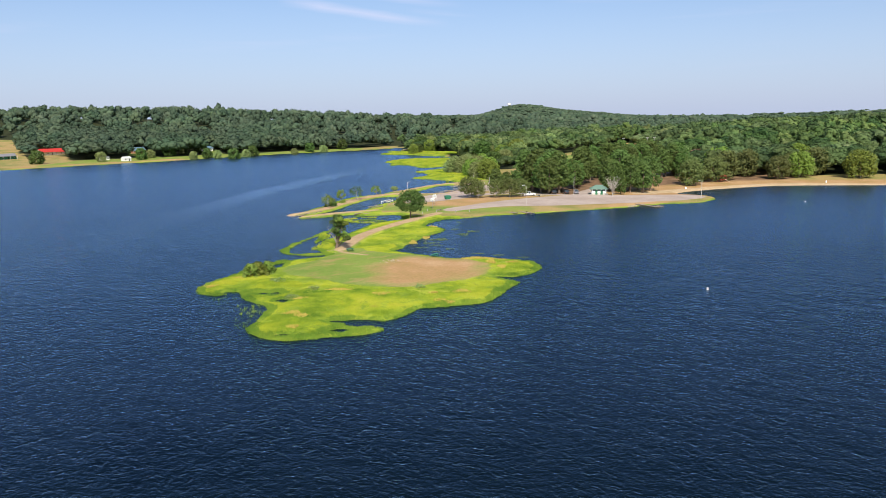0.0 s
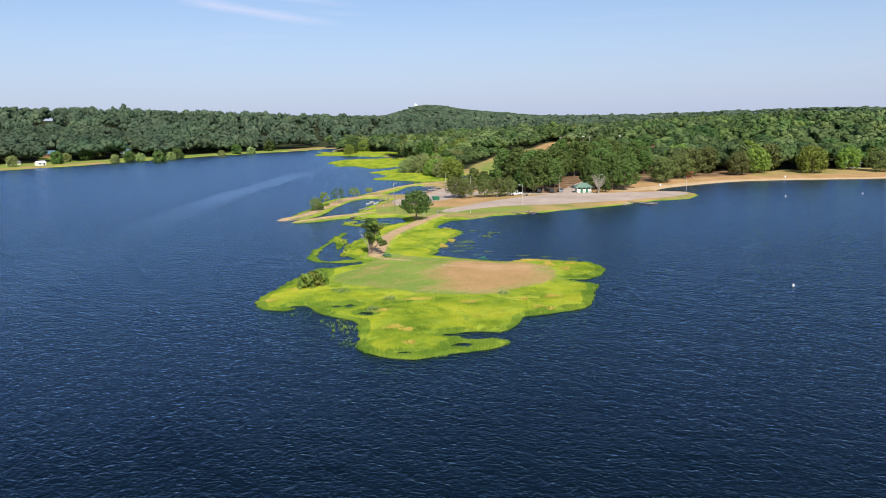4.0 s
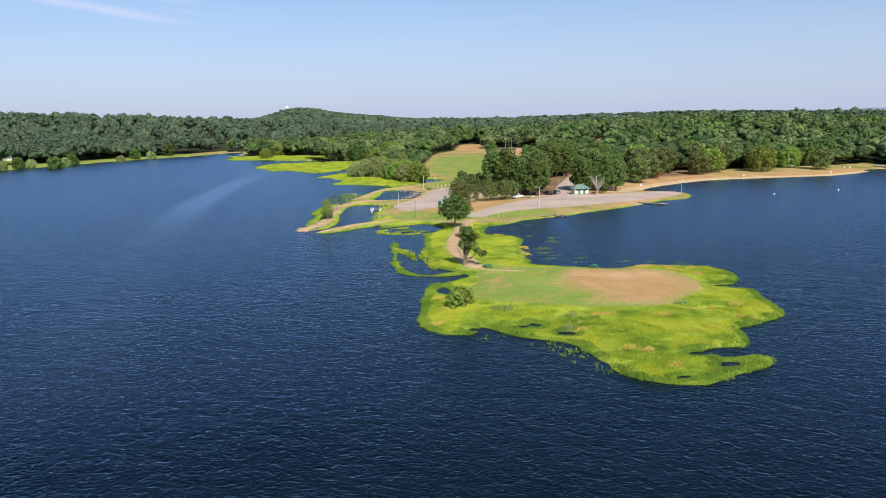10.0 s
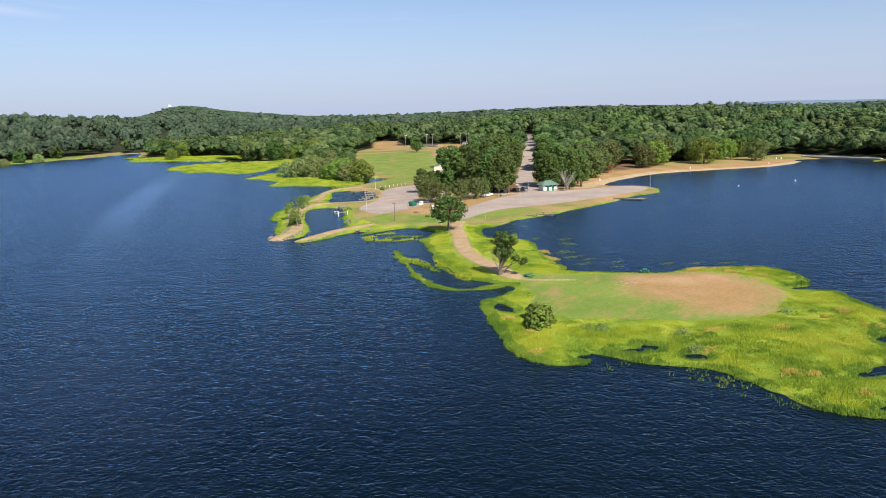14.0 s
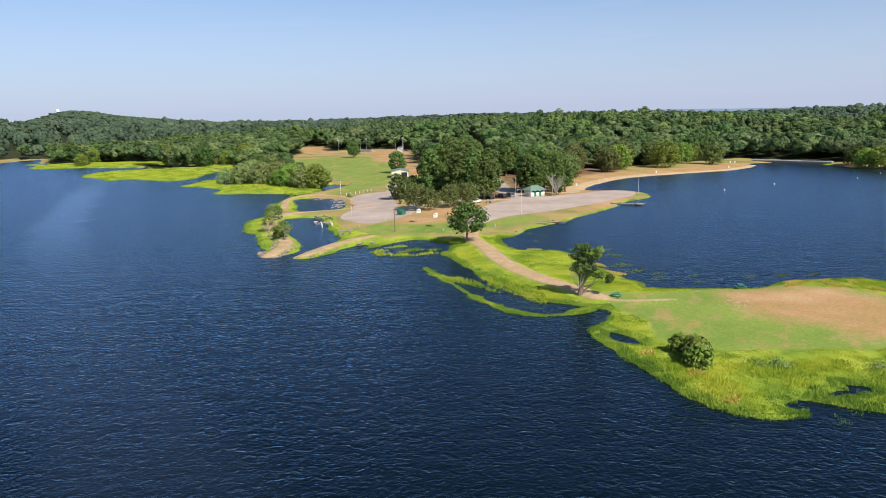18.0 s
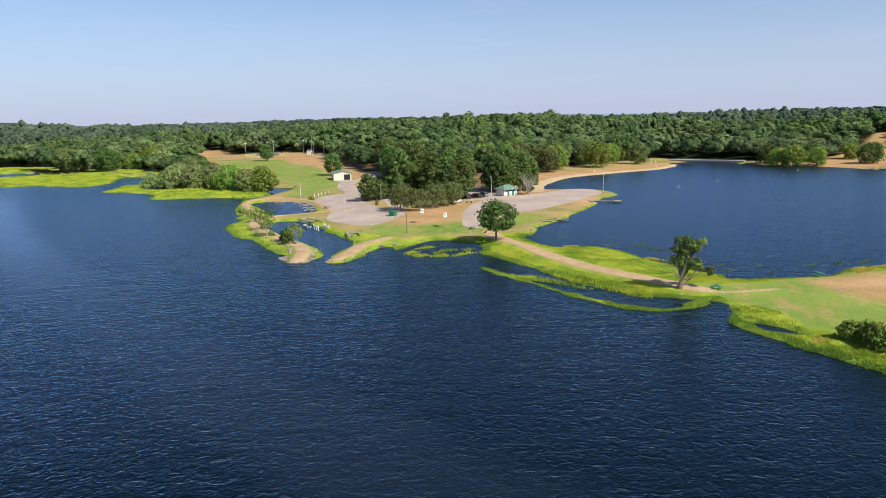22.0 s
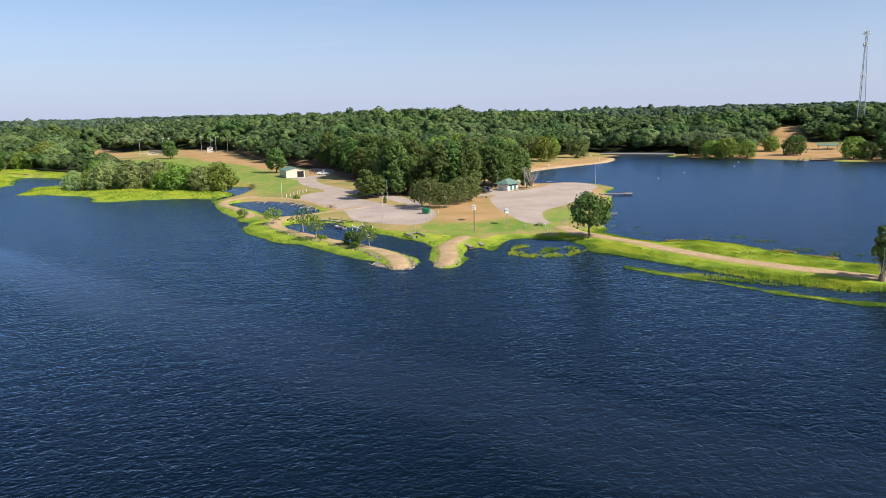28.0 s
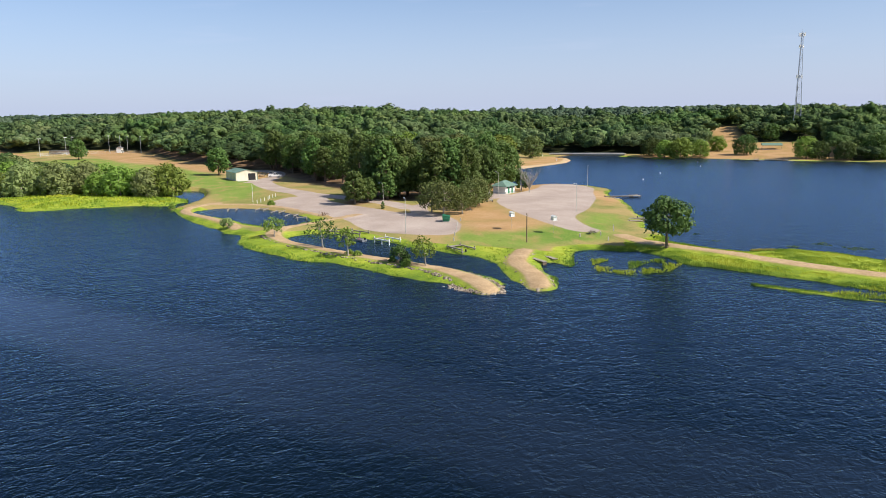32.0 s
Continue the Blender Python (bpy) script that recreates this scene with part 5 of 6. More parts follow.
WHITE = plain("white_paint", (0.78, 0.77, 0.73), 0.5, 0, 0.06)
CREAM = ribbed("cream_sheet", (0.72, 0.66, 0.52), 0.5, 2.0)
GREEN_ROOF = ribbed("green_roof_sheet", (0.150, 0.245, 0.190), 0.6, 2.2)
RED_ROOF = ribbed("red_roof_sheet", (0.48, 0.045, 0.035), 0.5, 2.2)
GREY_ROOF = plain("grey_shingles", (0.20, 0.20, 0.21), 0.85, 0, 0.2, 5.0, 0.5)
BLUE_ROOF = ribbed("blue_roof_sheet", (0.12, 0.20, 0.27), 0.4, 2.0)
BRICK = plain("red_brick", (0.30, 0.13, 0.08), 0.85, 0, 0.25, 8.0, 0.4)
# black of dark fittings, and the painted shade inside openings
DARK = plain("dark_parts_and_shade", (0.02, 0.02, 0.022), 0.7, 0, 0.2)
STEEL = plain("galvanised_steel", (0.52, 0.53, 0.54), 0.45, 0.7, 0.12)
TIMBER = plain("weathered_timber", (0.30, 0.26, 0.21), 0.9, 0, 0.25, 7.0, 0.5)
POST_WOOD = plain("brown_post", (0.22, 0.15, 0.10), 0.9, 0, 0.25, 7.0, 0.5)
CONCRETE = plain("concrete", (0.48, 0.46, 0.42), 0.9, 0, 0.15, 5.0, 0.3)


def stone_material():
    m = Nodes("shore_stone")
    c = m.ramp(m.island(), (0.0, (0.105, 0.085, 0.066)), (0.5, (0.235, 0.190, 0.145)), (1.0, (0.400, 0.335, 0.260)))
    fine = m.noise(5.0, 5.0, 0.7)
    return m.surface(m.tint(c, m.span(fine, 0.65, 1.35)), 0.92, 0, m.bump(fine, 0.6, 0.06), 0.2)


STONE = stone_material()
PALE_STONE = plain("pale_stone", (0.42, 0.33, 0.24), 0.95, 0, 0.2, 4.0, 0.5)
GREEN_PAINT = plain("green_paint", (0.03, 0.17, 0.09), 0.5, 0, 0.15)
RUST = plain("rusty_red_paint", (0.36, 0.06, 0.04), 0.7, 0, 0.25)
RUBBER = plain("tyre_rubber", (0.025, 0.025, 0.027), 0.85, 0, 0.15)
PALE_POLE = plain("pale_pole", (0.50, 0.48, 0.44), 0.7, 0, 0.12)
LAMP_GLASS = plain("lamp_lens", (0.75, 0.76, 0.74), 0.25, 0, 0.05)


def glass_material():
    m = Nodes("dark_glass")
    return m.surface(m.tint((0.03, 0.04, 0.05), m.span(m.noise(0.6), 0.8, 1.2)), 0.06, 0, None, 0.6)


GLASS = glass_material()


def paint(name, colour, rough=0.3):
    m = Nodes(name)
    return m.surface(m.tint(colour, m.span(m.noise(1.5, 4.0), 0.88, 1.1)), rough, 0, None, 0.5, Coat_Weight=0.5)


WHITE_CAR, BLACK_CAR, GREY_CAR = paint("white_car_paint", (0.80, 0.80, 0.80)), paint("black_car_paint", (0.018, 0.019, 0.022)), paint("grey_car_paint", (0.20, 0.21, 0.23))


def gable(root, wx, wy, eave, ridge, over, roof_mat, thick=0.14, along="x"):
    """A gable roof of two slabs over walls wx by wy."""
    hx, hy = wx / 2 + over, wy / 2 + over
    run = hy if along == "x" else hx
    drop = (ridge - eave) * over / (run - over)
    for s in (-1, 1):
        if along == "x":
            v = [(-hx, s * hy, eave - drop), (hx, s * hy, eave - drop), (hx, 0, ridge), (-hx, 0, ridge)]
        else:
            v = [(s * hx, -hy, eave - drop), (s * hx, hy, eave - drop), (0, hy, ridge), (0, -hy, ridge)]
        v += [(x, y, z + thick) for x, y, z in v]
        faces_part("roof", root, roof_mat, v, [(0, 1, 2, 3), (4, 5, 6, 7), (0, 1, 5, 4), (1, 2, 6, 5), (2, 3, 7, 6), (3, 0, 4, 7)])


def gable_walls(root, wx, wy, eave, ridge, mat, along="x", low=-0.4):
    hx, hy = wx / 2, wy / 2
    if along == "x":
        end = [(-hy, low), (hy, low), (hy, eave), (0, ridge), (-hy, eave)]
        v = [(x, a, b) for x in (-hx, hx) for a, b in end]
    else:
        end = [(-hx, low), (hx, low), (hx, eave), (0, ridge), (-hx, eave)]
        v = [(a, y, b) for y in (-hy, hy) for a, b in end]
    return faces_part("wall", root, mat, v, [(0, 1, 2, 3, 4), (9, 8, 7, 6, 5), (0, 1, 6, 5), (1, 2, 7, 6), (4, 0, 5, 9)])


def window_part(root, x, y, z, w, h, turn, mat=None):
    f = box_part("window", root, WHITE, x, y, z, w + 0.16, 0.10, h + 0.16, turn)
    pane = box_part("pane", f, mat or GLASS, x, y, z, w, 0.14, h, turn)
    return f, pane


def small_house(name, wx, wy, eave, ridge, wall_mat, roof_mat, along="x", windows=3, porch=False):
    """A house with a gable roof, a door and windows on its long sides."""
    root = new(name)
    gable_walls(root, wx, wy, eave, ridge, wall_mat, along)
    gable(root, wx, wy, eave, ridge, 0.5, roof_mat, along=along)
    for s in (-1, 1):
        for i in range(windows):
            x = -wx / 2 + wx * (i + 0.5) / windows
            if s < 0 and i == windows // 2:
                box_part("door", root, DARK, x, s * wy / 2, 1.05, 1.0, 0.12, 2.1)
            else:
                window_part(root, x, s * wy / 2, 1.55, 1.1, 1.1, 0)
    if porch:
        box_part("porch_roof", root, roof_mat, 0, -wy / 2 - 1.3, eave - 0.15, wx, 2.6, 0.12)
        for i in range(4):
            box_part("porch_post", root, WHITE, -wx / 2 + 0.2 + i * (wx - 0.4) / 3, -wy / 2 - 2.4, eave / 2 - 0.3, 0.14, 0.14, eave)
    return root


def restroom():
    """The white restroom building with a green hip roof."""
    root = new("restroom_building")
    wx, wy, eave, ridge = 6.2, 4.6, 2.4, 4.0
    for s in (-1, 1):
        box_part("wall", root, WHITE, 0, s * (wy / 2 - 0.1), 1.15, wx, 0.2, 2.7)
        box_part("wall", root, WHITE, s * (wx / 2 - 0.1), 0, 1.15, 0.2, wy - 0.4, 2.7)
        box_part("skirting", root, CONCRETE, 0, s * (wy / 2 + 0.02), 0.2, wx + 0.06, 0.08, 0.8)
        for x in (-1.9, 0.0, 1.9):
            window_part(root, x, s * wy / 2, 1.9, 1.3, 0.55, 0)
    for x in (-1.1, 1.1):
        box_part("door", root, GREEN_PAINT, x, -wy / 2 - 0.02, 1.0, 0.95, 0.1, 2.1)
    hx, hy, r = wx / 2 + 0.8, wy / 2 + 0.8, 1.4
    v = [(-hx, -hy, eave), (hx, -hy, eave), (hx, hy, eave), (-hx, hy, eave), (-r, 0, ridge), (r, 0, ridge)]
    v += [(x, y, z - 0.16) for x, y, z in v[:4]]
    faces_part("roof", root, GREEN_ROOF, v, [(0, 1, 5, 4), (2, 3, 4, 5), (1, 2, 5), (3, 0, 4), (6, 7, 8, 9), (0, 1, 7, 6), (1, 2, 8, 7), (2, 3, 9, 8), (3, 0, 6, 9)])
    rod_part("vent_pipe", root, STEEL, [(1.8, 0.8, 3.4), (1.8, 0.8, 4.4)], 0.07)
    box_part("floor_slab", root, CONCRETE, 0, 0, -0.12, wx + 1.6, wy + 1.6, 0.24)
    return root


stand(restroom(), 66.2, 321.6, -8, label="white restroom building with a green hip roof beside the lot", category="building")


def workshop():
    """The cream metal shed with a green roof and one open bay."""
    root = new("metal_shed")
    wx, wy, eave, ridge = 9.0, 13.0, 3.3, 4.4
    gable_walls(root, wx, wy, eave, ridge, CREAM, "y")
    gable(root, wx, wy, eave, ridge, 0.35, GREEN_ROOF, 0.12, "y")
    # a solid slab on the wall; its near-black colour is the bay's shade
    box_part("open_bay", root, DARK, 2.2, -wy / 2, 1.4, 3.0, 0.16, 2.8, label="dark slab painted as the shade inside an open doorway")
    for y in (-4.0, 0.0, 4.0):
        d = box_part("roller_door", root, STEEL, -wx / 2, y, 1.4, 0.14, 3.2, 2.8)
        for k in range(5):
            box_part("slat", d, STEEL, -wx / 2 - 0.03, y, 0.25 + 0.56 * k, 0.14, 3.2, 0.05)
    for s in (-1, 1):
        box_part("corner_trim", root, GREEN_ROOF, s * wx / 2, -wy / 2, eave / 2 - 0.1, 0.18, 0.18, eave)
    box_part("apron", root, CONCRETE, 0, -wy / 2 - 1.4, 0.0, wx, 2.8, 0.12)
    return root


stand(workshop(), 79.0, 445.0, -30, label="cream metal shed with a green roof and open bay", category="shed")


def vehicle(name, mat, length, width, height_m, bonnet, boot, bed=False):
    """A car or pickup: body, cabin, glass, wheels and lights."""
    root = new(name)
    L, W, H = length / 2, width / 2, height_m
    waist = 0.58 * H
    bm = bmesh.new()
    block(bm, 0, 0, (0.32 + waist) / 2, length, width, waist - 0.32, 0, 0.10)
    part("body", bm, mat, root)
    x0, x1 = -L + boot, L - bonnet
    s = 0.42
    v = [(x0, -W + 0.06, waist), (x1, -W + 0.06, waist), (x1, W - 0.06, waist), (x0, W - 0.06, waist),
         (x0 + s * (0.3 if bed else 1), -W + 0.2, H), (x1 - s * 1.4, -W + 0.2, H), (x1 - s * 1.4, W - 0.2, H), (x0 + s * (0.3 if bed else 1), W - 0.2, H)]
    cab = faces_part("cabin", root, GLASS, v, [(0, 1, 5, 4), (1, 2, 6, 5), (2, 3, 7, 6), (3, 0, 4, 7), (4, 5, 6, 7)])
    box_part("roof_panel", cab, mat, (v[4][0] + v[5][0]) / 2, 0, H, v[5][0] - v[4][0] + 0.1, width - 0.36, 0.07, 0, 0.02)
    for y in (-1, 1):
        for px in (x0 + 0.12, (x0 + x1) / 2, x1 - 0.35):
            rod_part("pillar", cab, mat, [(px, y * (W - 0.06), waist), (px + (0.0 if px < x1 - 0.5 else -0.4), y * (W - 0.19), H)], 0.06, 5)
    if bed:
        box_part("bed", root, DARK, (-L + x0) / 2 + 0.05, 0, waist + 0.006, boot - 0.3, width - 0.3, 0.02)
        for y in (-1, 1):
            box_part("bed_side", root, mat, (-L + x0) / 2, y * (W - 0.07), waist + 0.10, boot - 0.05, 0.1, 0.22)
        box_part("tailgate", root, mat, -L + 0.06, 0, waist + 0.10, 0.08, width - 0.1, 0.22)
    for x in (-L + 0.9, L - 0.85):
        for y in (-1, 1):
            w = rod_part("wheel", root, RUBBER, [(x, y * (W - 0.18), 0.34), (x, y * (W + 0.03), 0.34)], 0.35, 14)
            rod_part("rim", w, STEEL, [(x, y * (W + 0.01), 0.34), (x, y * (W + 0.045), 0.34)], 0.20, 10)
    for y in (-1, 1):
        box_part("headlight", root, LAMP_GLASS, L - 0.02, y * (W - 0.28), waist - 0.18, 0.08, 0.34, 0.16)
        box_part("tail_light", root, RUST, -L + 0.02, y * (W - 0.16), waist - 0.15, 0.08, 0.18, 0.2)
    return root


pickup = vehicle("pickup_truck", WHITE_CAR, 5.5, 1.95, 1.85, 1.6, 2.1, True)
stand(pickup, 35.5, 317.8, 20, label="white pickup truck parked beside the gravel lot", category="truck", group="parked vehicles")
car = vehicle("car", BLACK_CAR, 4.8, 1.85, 1.65, 1.25, 0.4)
stand(car, 47.5, 325.0, 80, label="black car parked under the pines", category="car", group="parked vehicles")
tagged(copy_thing(car, pose(52.5, 324.6, gz(52.5, 324.6), 0, 0, 95)), "black car parked under the pines near the restroom", "car", "parked vehicles")
grey_car = vehicle("car", GREY_CAR, 4.9, 1.9, 1.7, 1.2, 0.3)
stand(grey_car, 57.0, 325.2, 85, label="dark grey car parked beside the restroom building", category="car", group="parked vehicles")
tagged(copy_thing(pickup, pose(93, 439, gz(93, 439), 0, 0, -60)), "white pickup truck parked beside the metal shed", "truck", "parked vehicles")
tagged(copy_thing(grey_car, pose(100, 446, gz(100, 446), 0, 0, 15)), "dark car parked on the dirt beside the shed", "car", "parked vehicles")
white_car = vehicle("car", WHITE_CAR, 4.7, 1.85, 1.6, 1.25, 0.4)
stand(white_car, 88.0, 459.0, 35, label="white car parked in the shade behind the shed", category="car", group="parked vehicles")
tagged(copy_thing(white_car, pose(124, 427, gz(124, 427), 0, 0, 58)), "white car parked on the road through the pines", "car", "parked vehicles")
tagged(copy_thing(grey_car, pose(232, 412, gz(232, 412), 0, 0, 20)), "dark car parked on the dry grass above the beach", "car", "parked vehicles")


def trailer():
    root = new("utility_trailer")
    box_part("bed", root, TIMBER, 0, 0, 0.6, 3.6, 1.9, 0.1)
    for y in (-0.9, 0.9):
        for x in (-1.7, 0, 1.7):
            box_part("stake", root, POST_WOOD, x, y, 1.1, 0.08, 0.08, 1.0)
        box_part("rail", root, POST_WOOD, 0, y, 1.45, 3.6, 0.06, 0.18)
        w = rod_part("wheel", root, RUBBER, [(0, y, 0.32), (0, y * 1.2, 0.32)], 0.32, 12)
        rod_part("rim", w, STEEL, [(0, y * 1.18, 0.32), (0, y * 1.22, 0.32)], 0.18, 8)
    rod_part("drawbar", root, STEEL, [(1.8, 0, 0.5), (3.2, 0, 0.4)], 0.05)
    return root


stand(trailer(), 94.0, 447.0, 30, label="brown stake-sided utility trailer beside the shed", category="trailer")


def boat_trailer():
    root = new("boat_trailer")
    for y in (-0.7, 0.7):
        rod_part("side_rail", root, STEEL, [(-2.5, y, 0.5), (0.8, y, 0.5), (3.0, 0, 0.5)], 0.05)
        rod_part("wheel", root, RUBBER, [(-0.6, y * 1.1, 0.3), (-0.6, y * 1.35, 0.3)], 0.3, 12)
        box_part("mudguard", root, STEEL, -0.6, y * 1.25, 0.66, 0.8, 0.24, 0.05)
    for x in (-2.2, -0.6, 1.0):
        box_part("cross_bar", root, STEEL, x, 0, 0.5, 0.08, 1.3, 0.08)
    return root


stand(boat_trailer(), 40.0, 315.2, 12, label="empty boat trailer on the edge of the lot", category="trailer")


def dumpster():
    root = new("dumpster")
    v = [(-1.1, -0.8, 0.1), (1.1, -0.8, 0.1), (1.1, 0.8, 0.1), (-1.1, 0.8, 0.1), (-1.2, -0.95, 1.15), (1.2, -0.95, 1.15), (1.2, 0.95, 1.5), (-1.2, 0.95, 1.5)]
    faces_part("bin", root, GREEN_PAINT, v, [(0, 1, 2, 3), (4, 5, 6, 7), (0, 1, 5, 4), (1, 2, 6, 5), (2, 3, 7, 6), (3, 0, 4, 7)])
    for s in (-1, 1):
        faces_part("lid", root, GREEN_PAINT, [(s * 0.05, -1.0, 1.2), (s * 1.2, -1.0, 1.2), (s * 1.2, 0.95, 1.55), (s * 0.05, 0.95, 1.55), (s * 0.05, -1.0, 1.26), (s * 1.2, -1.0, 1.26), (s * 1.2, 0.95, 1.61), (s * 0.05, 0.95, 1.61)],
                   [(0, 1, 2, 3), (4, 5, 6, 7), (0, 1, 5, 4), (1, 2, 6, 5), (2, 3, 7, 6), (3, 0, 4, 7)])
        box_part("fork_sleeve", root, GREEN_PAINT, s * 1.22, 0, 0.8, 0.12, 1.4, 0.16)
        box_part("skid", root, STEEL, s * 0.8, 0, 0.05, 0.12, 1.6, 0.1)
    return root


stand(dumpster(), 0.8, 309.8, 25, label="green steel dumpster on the gravel lot", category="dumpster")


def light_pole(height_m, mat, arm=1.2, heads=1):
    root = new("light_pole")
    rod_part("pole", root, mat, [(0, 0, -0.3), (0, 0, height_m)], [0.09, 0.055])
    for k in range(heads):
        s = 1 - 2 * k
        rod_part("arm", root, STEEL, [(0, 0, height_m - 0.3), (s * arm * 0.6, 0, height_m + 0.05), (s * arm, 0, height_m)], 0.035, 6)
        h = box_part("lamp_head", root, STEEL, s * (arm + 0.2), 0, height_m, 0.6, 0.26, 0.16, 0, 0.04)
        box_part("lens", h, LAMP_GLASS, s * (arm + 0.22), 0, height_m - 0.09, 0.4, 0.2, 0.05)
    return root


wood_pole = light_pole(8.0, PALE_POLE)
for i, (x, y, a, s) in enumerate([(-16, 311.5, 40, 0.98), (20, 339.5, 90, 0.85), (31, 286.5, 170, 0.95), (105, 305, 200, 0.95), (55, 319, 60, 0.95), (72, 318, 10, 0.95)]):
    m = pose(x, y, gz(x, y), 0, 0, a) @ Matrix.Scale(s, 4)
    ob = wood_pole if i == 0 else copy_thing(wood_pole, Matrix())
    ob.matrix_basis = m
    tagged(ob, "pale slender light pole beside the gravel lot", "light pole", "light poles of the park")


def utility_pole(height_m):
    root = new("utility_pole")
    rod_part("pole", root, POST_WOOD, [(0, 0, -0.3), (0, 0, height_m)], [0.14, 0.10])
    box_part("crossarm", root, POST_WOOD, 0, 0, height_m - 0.5, 1.6, 0.1, 0.12)
    for x in (-0.7, 0.0, 0.7):
        rod_part("insulator", root, LAMP_GLASS, [(x, 0, height_m - 0.44), (x, 0, height_m - 0.26)], 0.045, 6)
    return root


stand(utility_pole(6.0), -17.6, 282.0, 15, label="brown wooden pole on the mown grass", category="pole")
flag_pole = new("marker_pole")
rod_part("pole", flag_pole, WHITE, [(0, 0, -0.3), (0, 0, 6.5)], [0.07, 0.05])
rod_part("cap", flag_pole, WHITE, [(0, 0, 6.5), (0, 0, 6.62)], [0.08, 0.03])
stand(flag_pole, 14.5, 382.5, label="thin white pole beside the north pool", category="pole")


def martin_house():
    """A white bird house on a pole, with two tiers and many small holes."""
    root = new("martin_house")
    rod_part("pole", root, STEEL, [(0, 0, -0.3), (0, 0, 3.0)], 0.04, 8)
    for z, w in ((3.1, 1.5), (3.55, 1.3)):
        b = box_part("tier", root, WHITE, 0, 0, z, w, 0.8, 0.36)
        # entrance holes are flat black discs, the shade inside them painted on
        for k in range(4):
            for s in (-1, 1):
                rod_part("hole", b, DARK, [(-w / 2 + w * (k + 0.5) / 4, s * 0.39, z), (-w / 2 + w * (k + 0.5) / 4, s * 0.405, z)], 0.055, 8)
        box_part("ledge", root, WHITE, 0, 0, z - 0.2, w + 0.25, 1.05, 0.04)
    faces_part("roof", root, WHITE, [(-0.8, -0.55, 3.74), (0.8, -0.55, 3.74), (0.8, 0.55, 3.74), (-0.8, 0.55, 3.74), (-0.8, 0, 4.02), (0.8, 0, 4.02)], [(0, 1, 5, 4), (2, 3, 4, 5), (0, 4, 3), (1, 2, 5), (0, 3, 2, 1)])
    return root


mh = martin_house()
stand(mh, -4.6, 290.5, 40, label="white martin bird house on a tall pole", category="bird house", group="bird houses on the grass")
tagged(copy_thing(mh, pose(-5.2, 280.4, gz(-5.2, 280.4), 0, 0, 40)), "white martin bird house on a tall pole", "bird house", "bird houses on the grass")


def dock(length, width, posts=3, deck=TIMBER, rails=False):
    """A boarded deck on posts; boards run across it."""
    root = new("dock")
    n = max(int(length / 0.32), 3)
    for i in range(n):
        box_part("board", root, deck, -length / 2 + length * (i + 0.5) / n, 0, 0.50, length / n - 0.03, width, 0.06)
    for y in (-1, 1):
        box_part("stringer", root, POST_WOOD, 0, y * (width / 2 - 0.1), 0.40, length, 0.1, 0.16)
        for i in range(posts):
            x = -length / 2 + 0.15 + (length - 0.3) * i / (posts - 1)
            rod_part("post", root, POST_WOOD, [(x, y * (width / 2 + 0.06), -1.4), (x, y * (width / 2 + 0.06), 1.25 if rails else 0.75)], 0.08, 7)
        if rails:
            box_part("handrail", root, deck, 0, y * (width / 2 + 0.06), 1.2, length, 0.08, 0.08)
    return root


d1 = dock(9.0, 1.5, 4)
stand(d1, 77.0, 286.6, -62, 0.0, "grey boarded fishing dock at the gravel point", "dock", "docks by the boat ramp")
d_head = dock(4.2, 2.6, 3)
stand(d_head, 80.4, 282.2, 28, 0.0, "broad grey dock head over the water", "dock", "docks by the boat ramp")
d2 = dock(7.0, 1.5, 3)
stand(d2, 23.6, 270.8, -62, 0.0, "grey boarded dock beside the boat ramp", "dock", "docks by the boat ramp")
tagged(copy_thing(d2, pose(28.2, 270.6, 0.0, 0, 0, -62)), "grey boarded dock on the far side of the ramp", "dock", "docks by the boat ramp")


def rowing_boat():
    root = new("jon_boat")
    v = [(-2.1, -0.55, 0.0), (1.5, -0.55, 0.0), (1.5, 0.55, 0.0), (-2.1, 0.55, 0.0), (-2.2, -0.75, 0.5), (2.1, -0.6, 0.6), (2.1, 0.6, 0.6), (-2.2, 0.75, 0.5)]
    faces_part("hull", root, STEEL, v, [(0, 1, 2, 3), (0, 1, 5, 4), (1, 2, 6, 5), (2, 3, 7, 6), (3, 0, 4, 7)])
    for x in (-1.4, 0.0, 1.2):
        box_part("seat", root, RUST if x == 0.0 else TIMBER, x, 0, 0.42, 0.35, 1.25, 0.06, label="red seat" if x == 0.0 else "")
    box_part("motor", root, DARK, -2.3, 0, 0.7, 0.3, 0.25, 0.5, 0, 0.06)
    return root


stand(rowing_boat(), 30.6, 268.0, -62, -0.08, "grey flat-bottomed boat with a red seat at the dock", "boat")


def slip(white=True):
    """A boat slip: two finger beams on posts, with a cross beam."""
    root = new("boat_slip")
    mat = WHITE if white else TIMBER
    for y in (-1.5, 1.5):
        box_part("finger", root, mat, 0, y, 0.85, 5.4, 0.3, 0.22)
        for x in (-2.5, 0.0, 2.5):
            rod_part("post", root, mat, [(x, y, -1.4), (x, y, 1.35 if x else 1.0)], 0.1, 7)
    box_part("walkway", root, TIMBER, 2.5, 0, 0.8, 0.8, 3.6, 0.12)
    return root


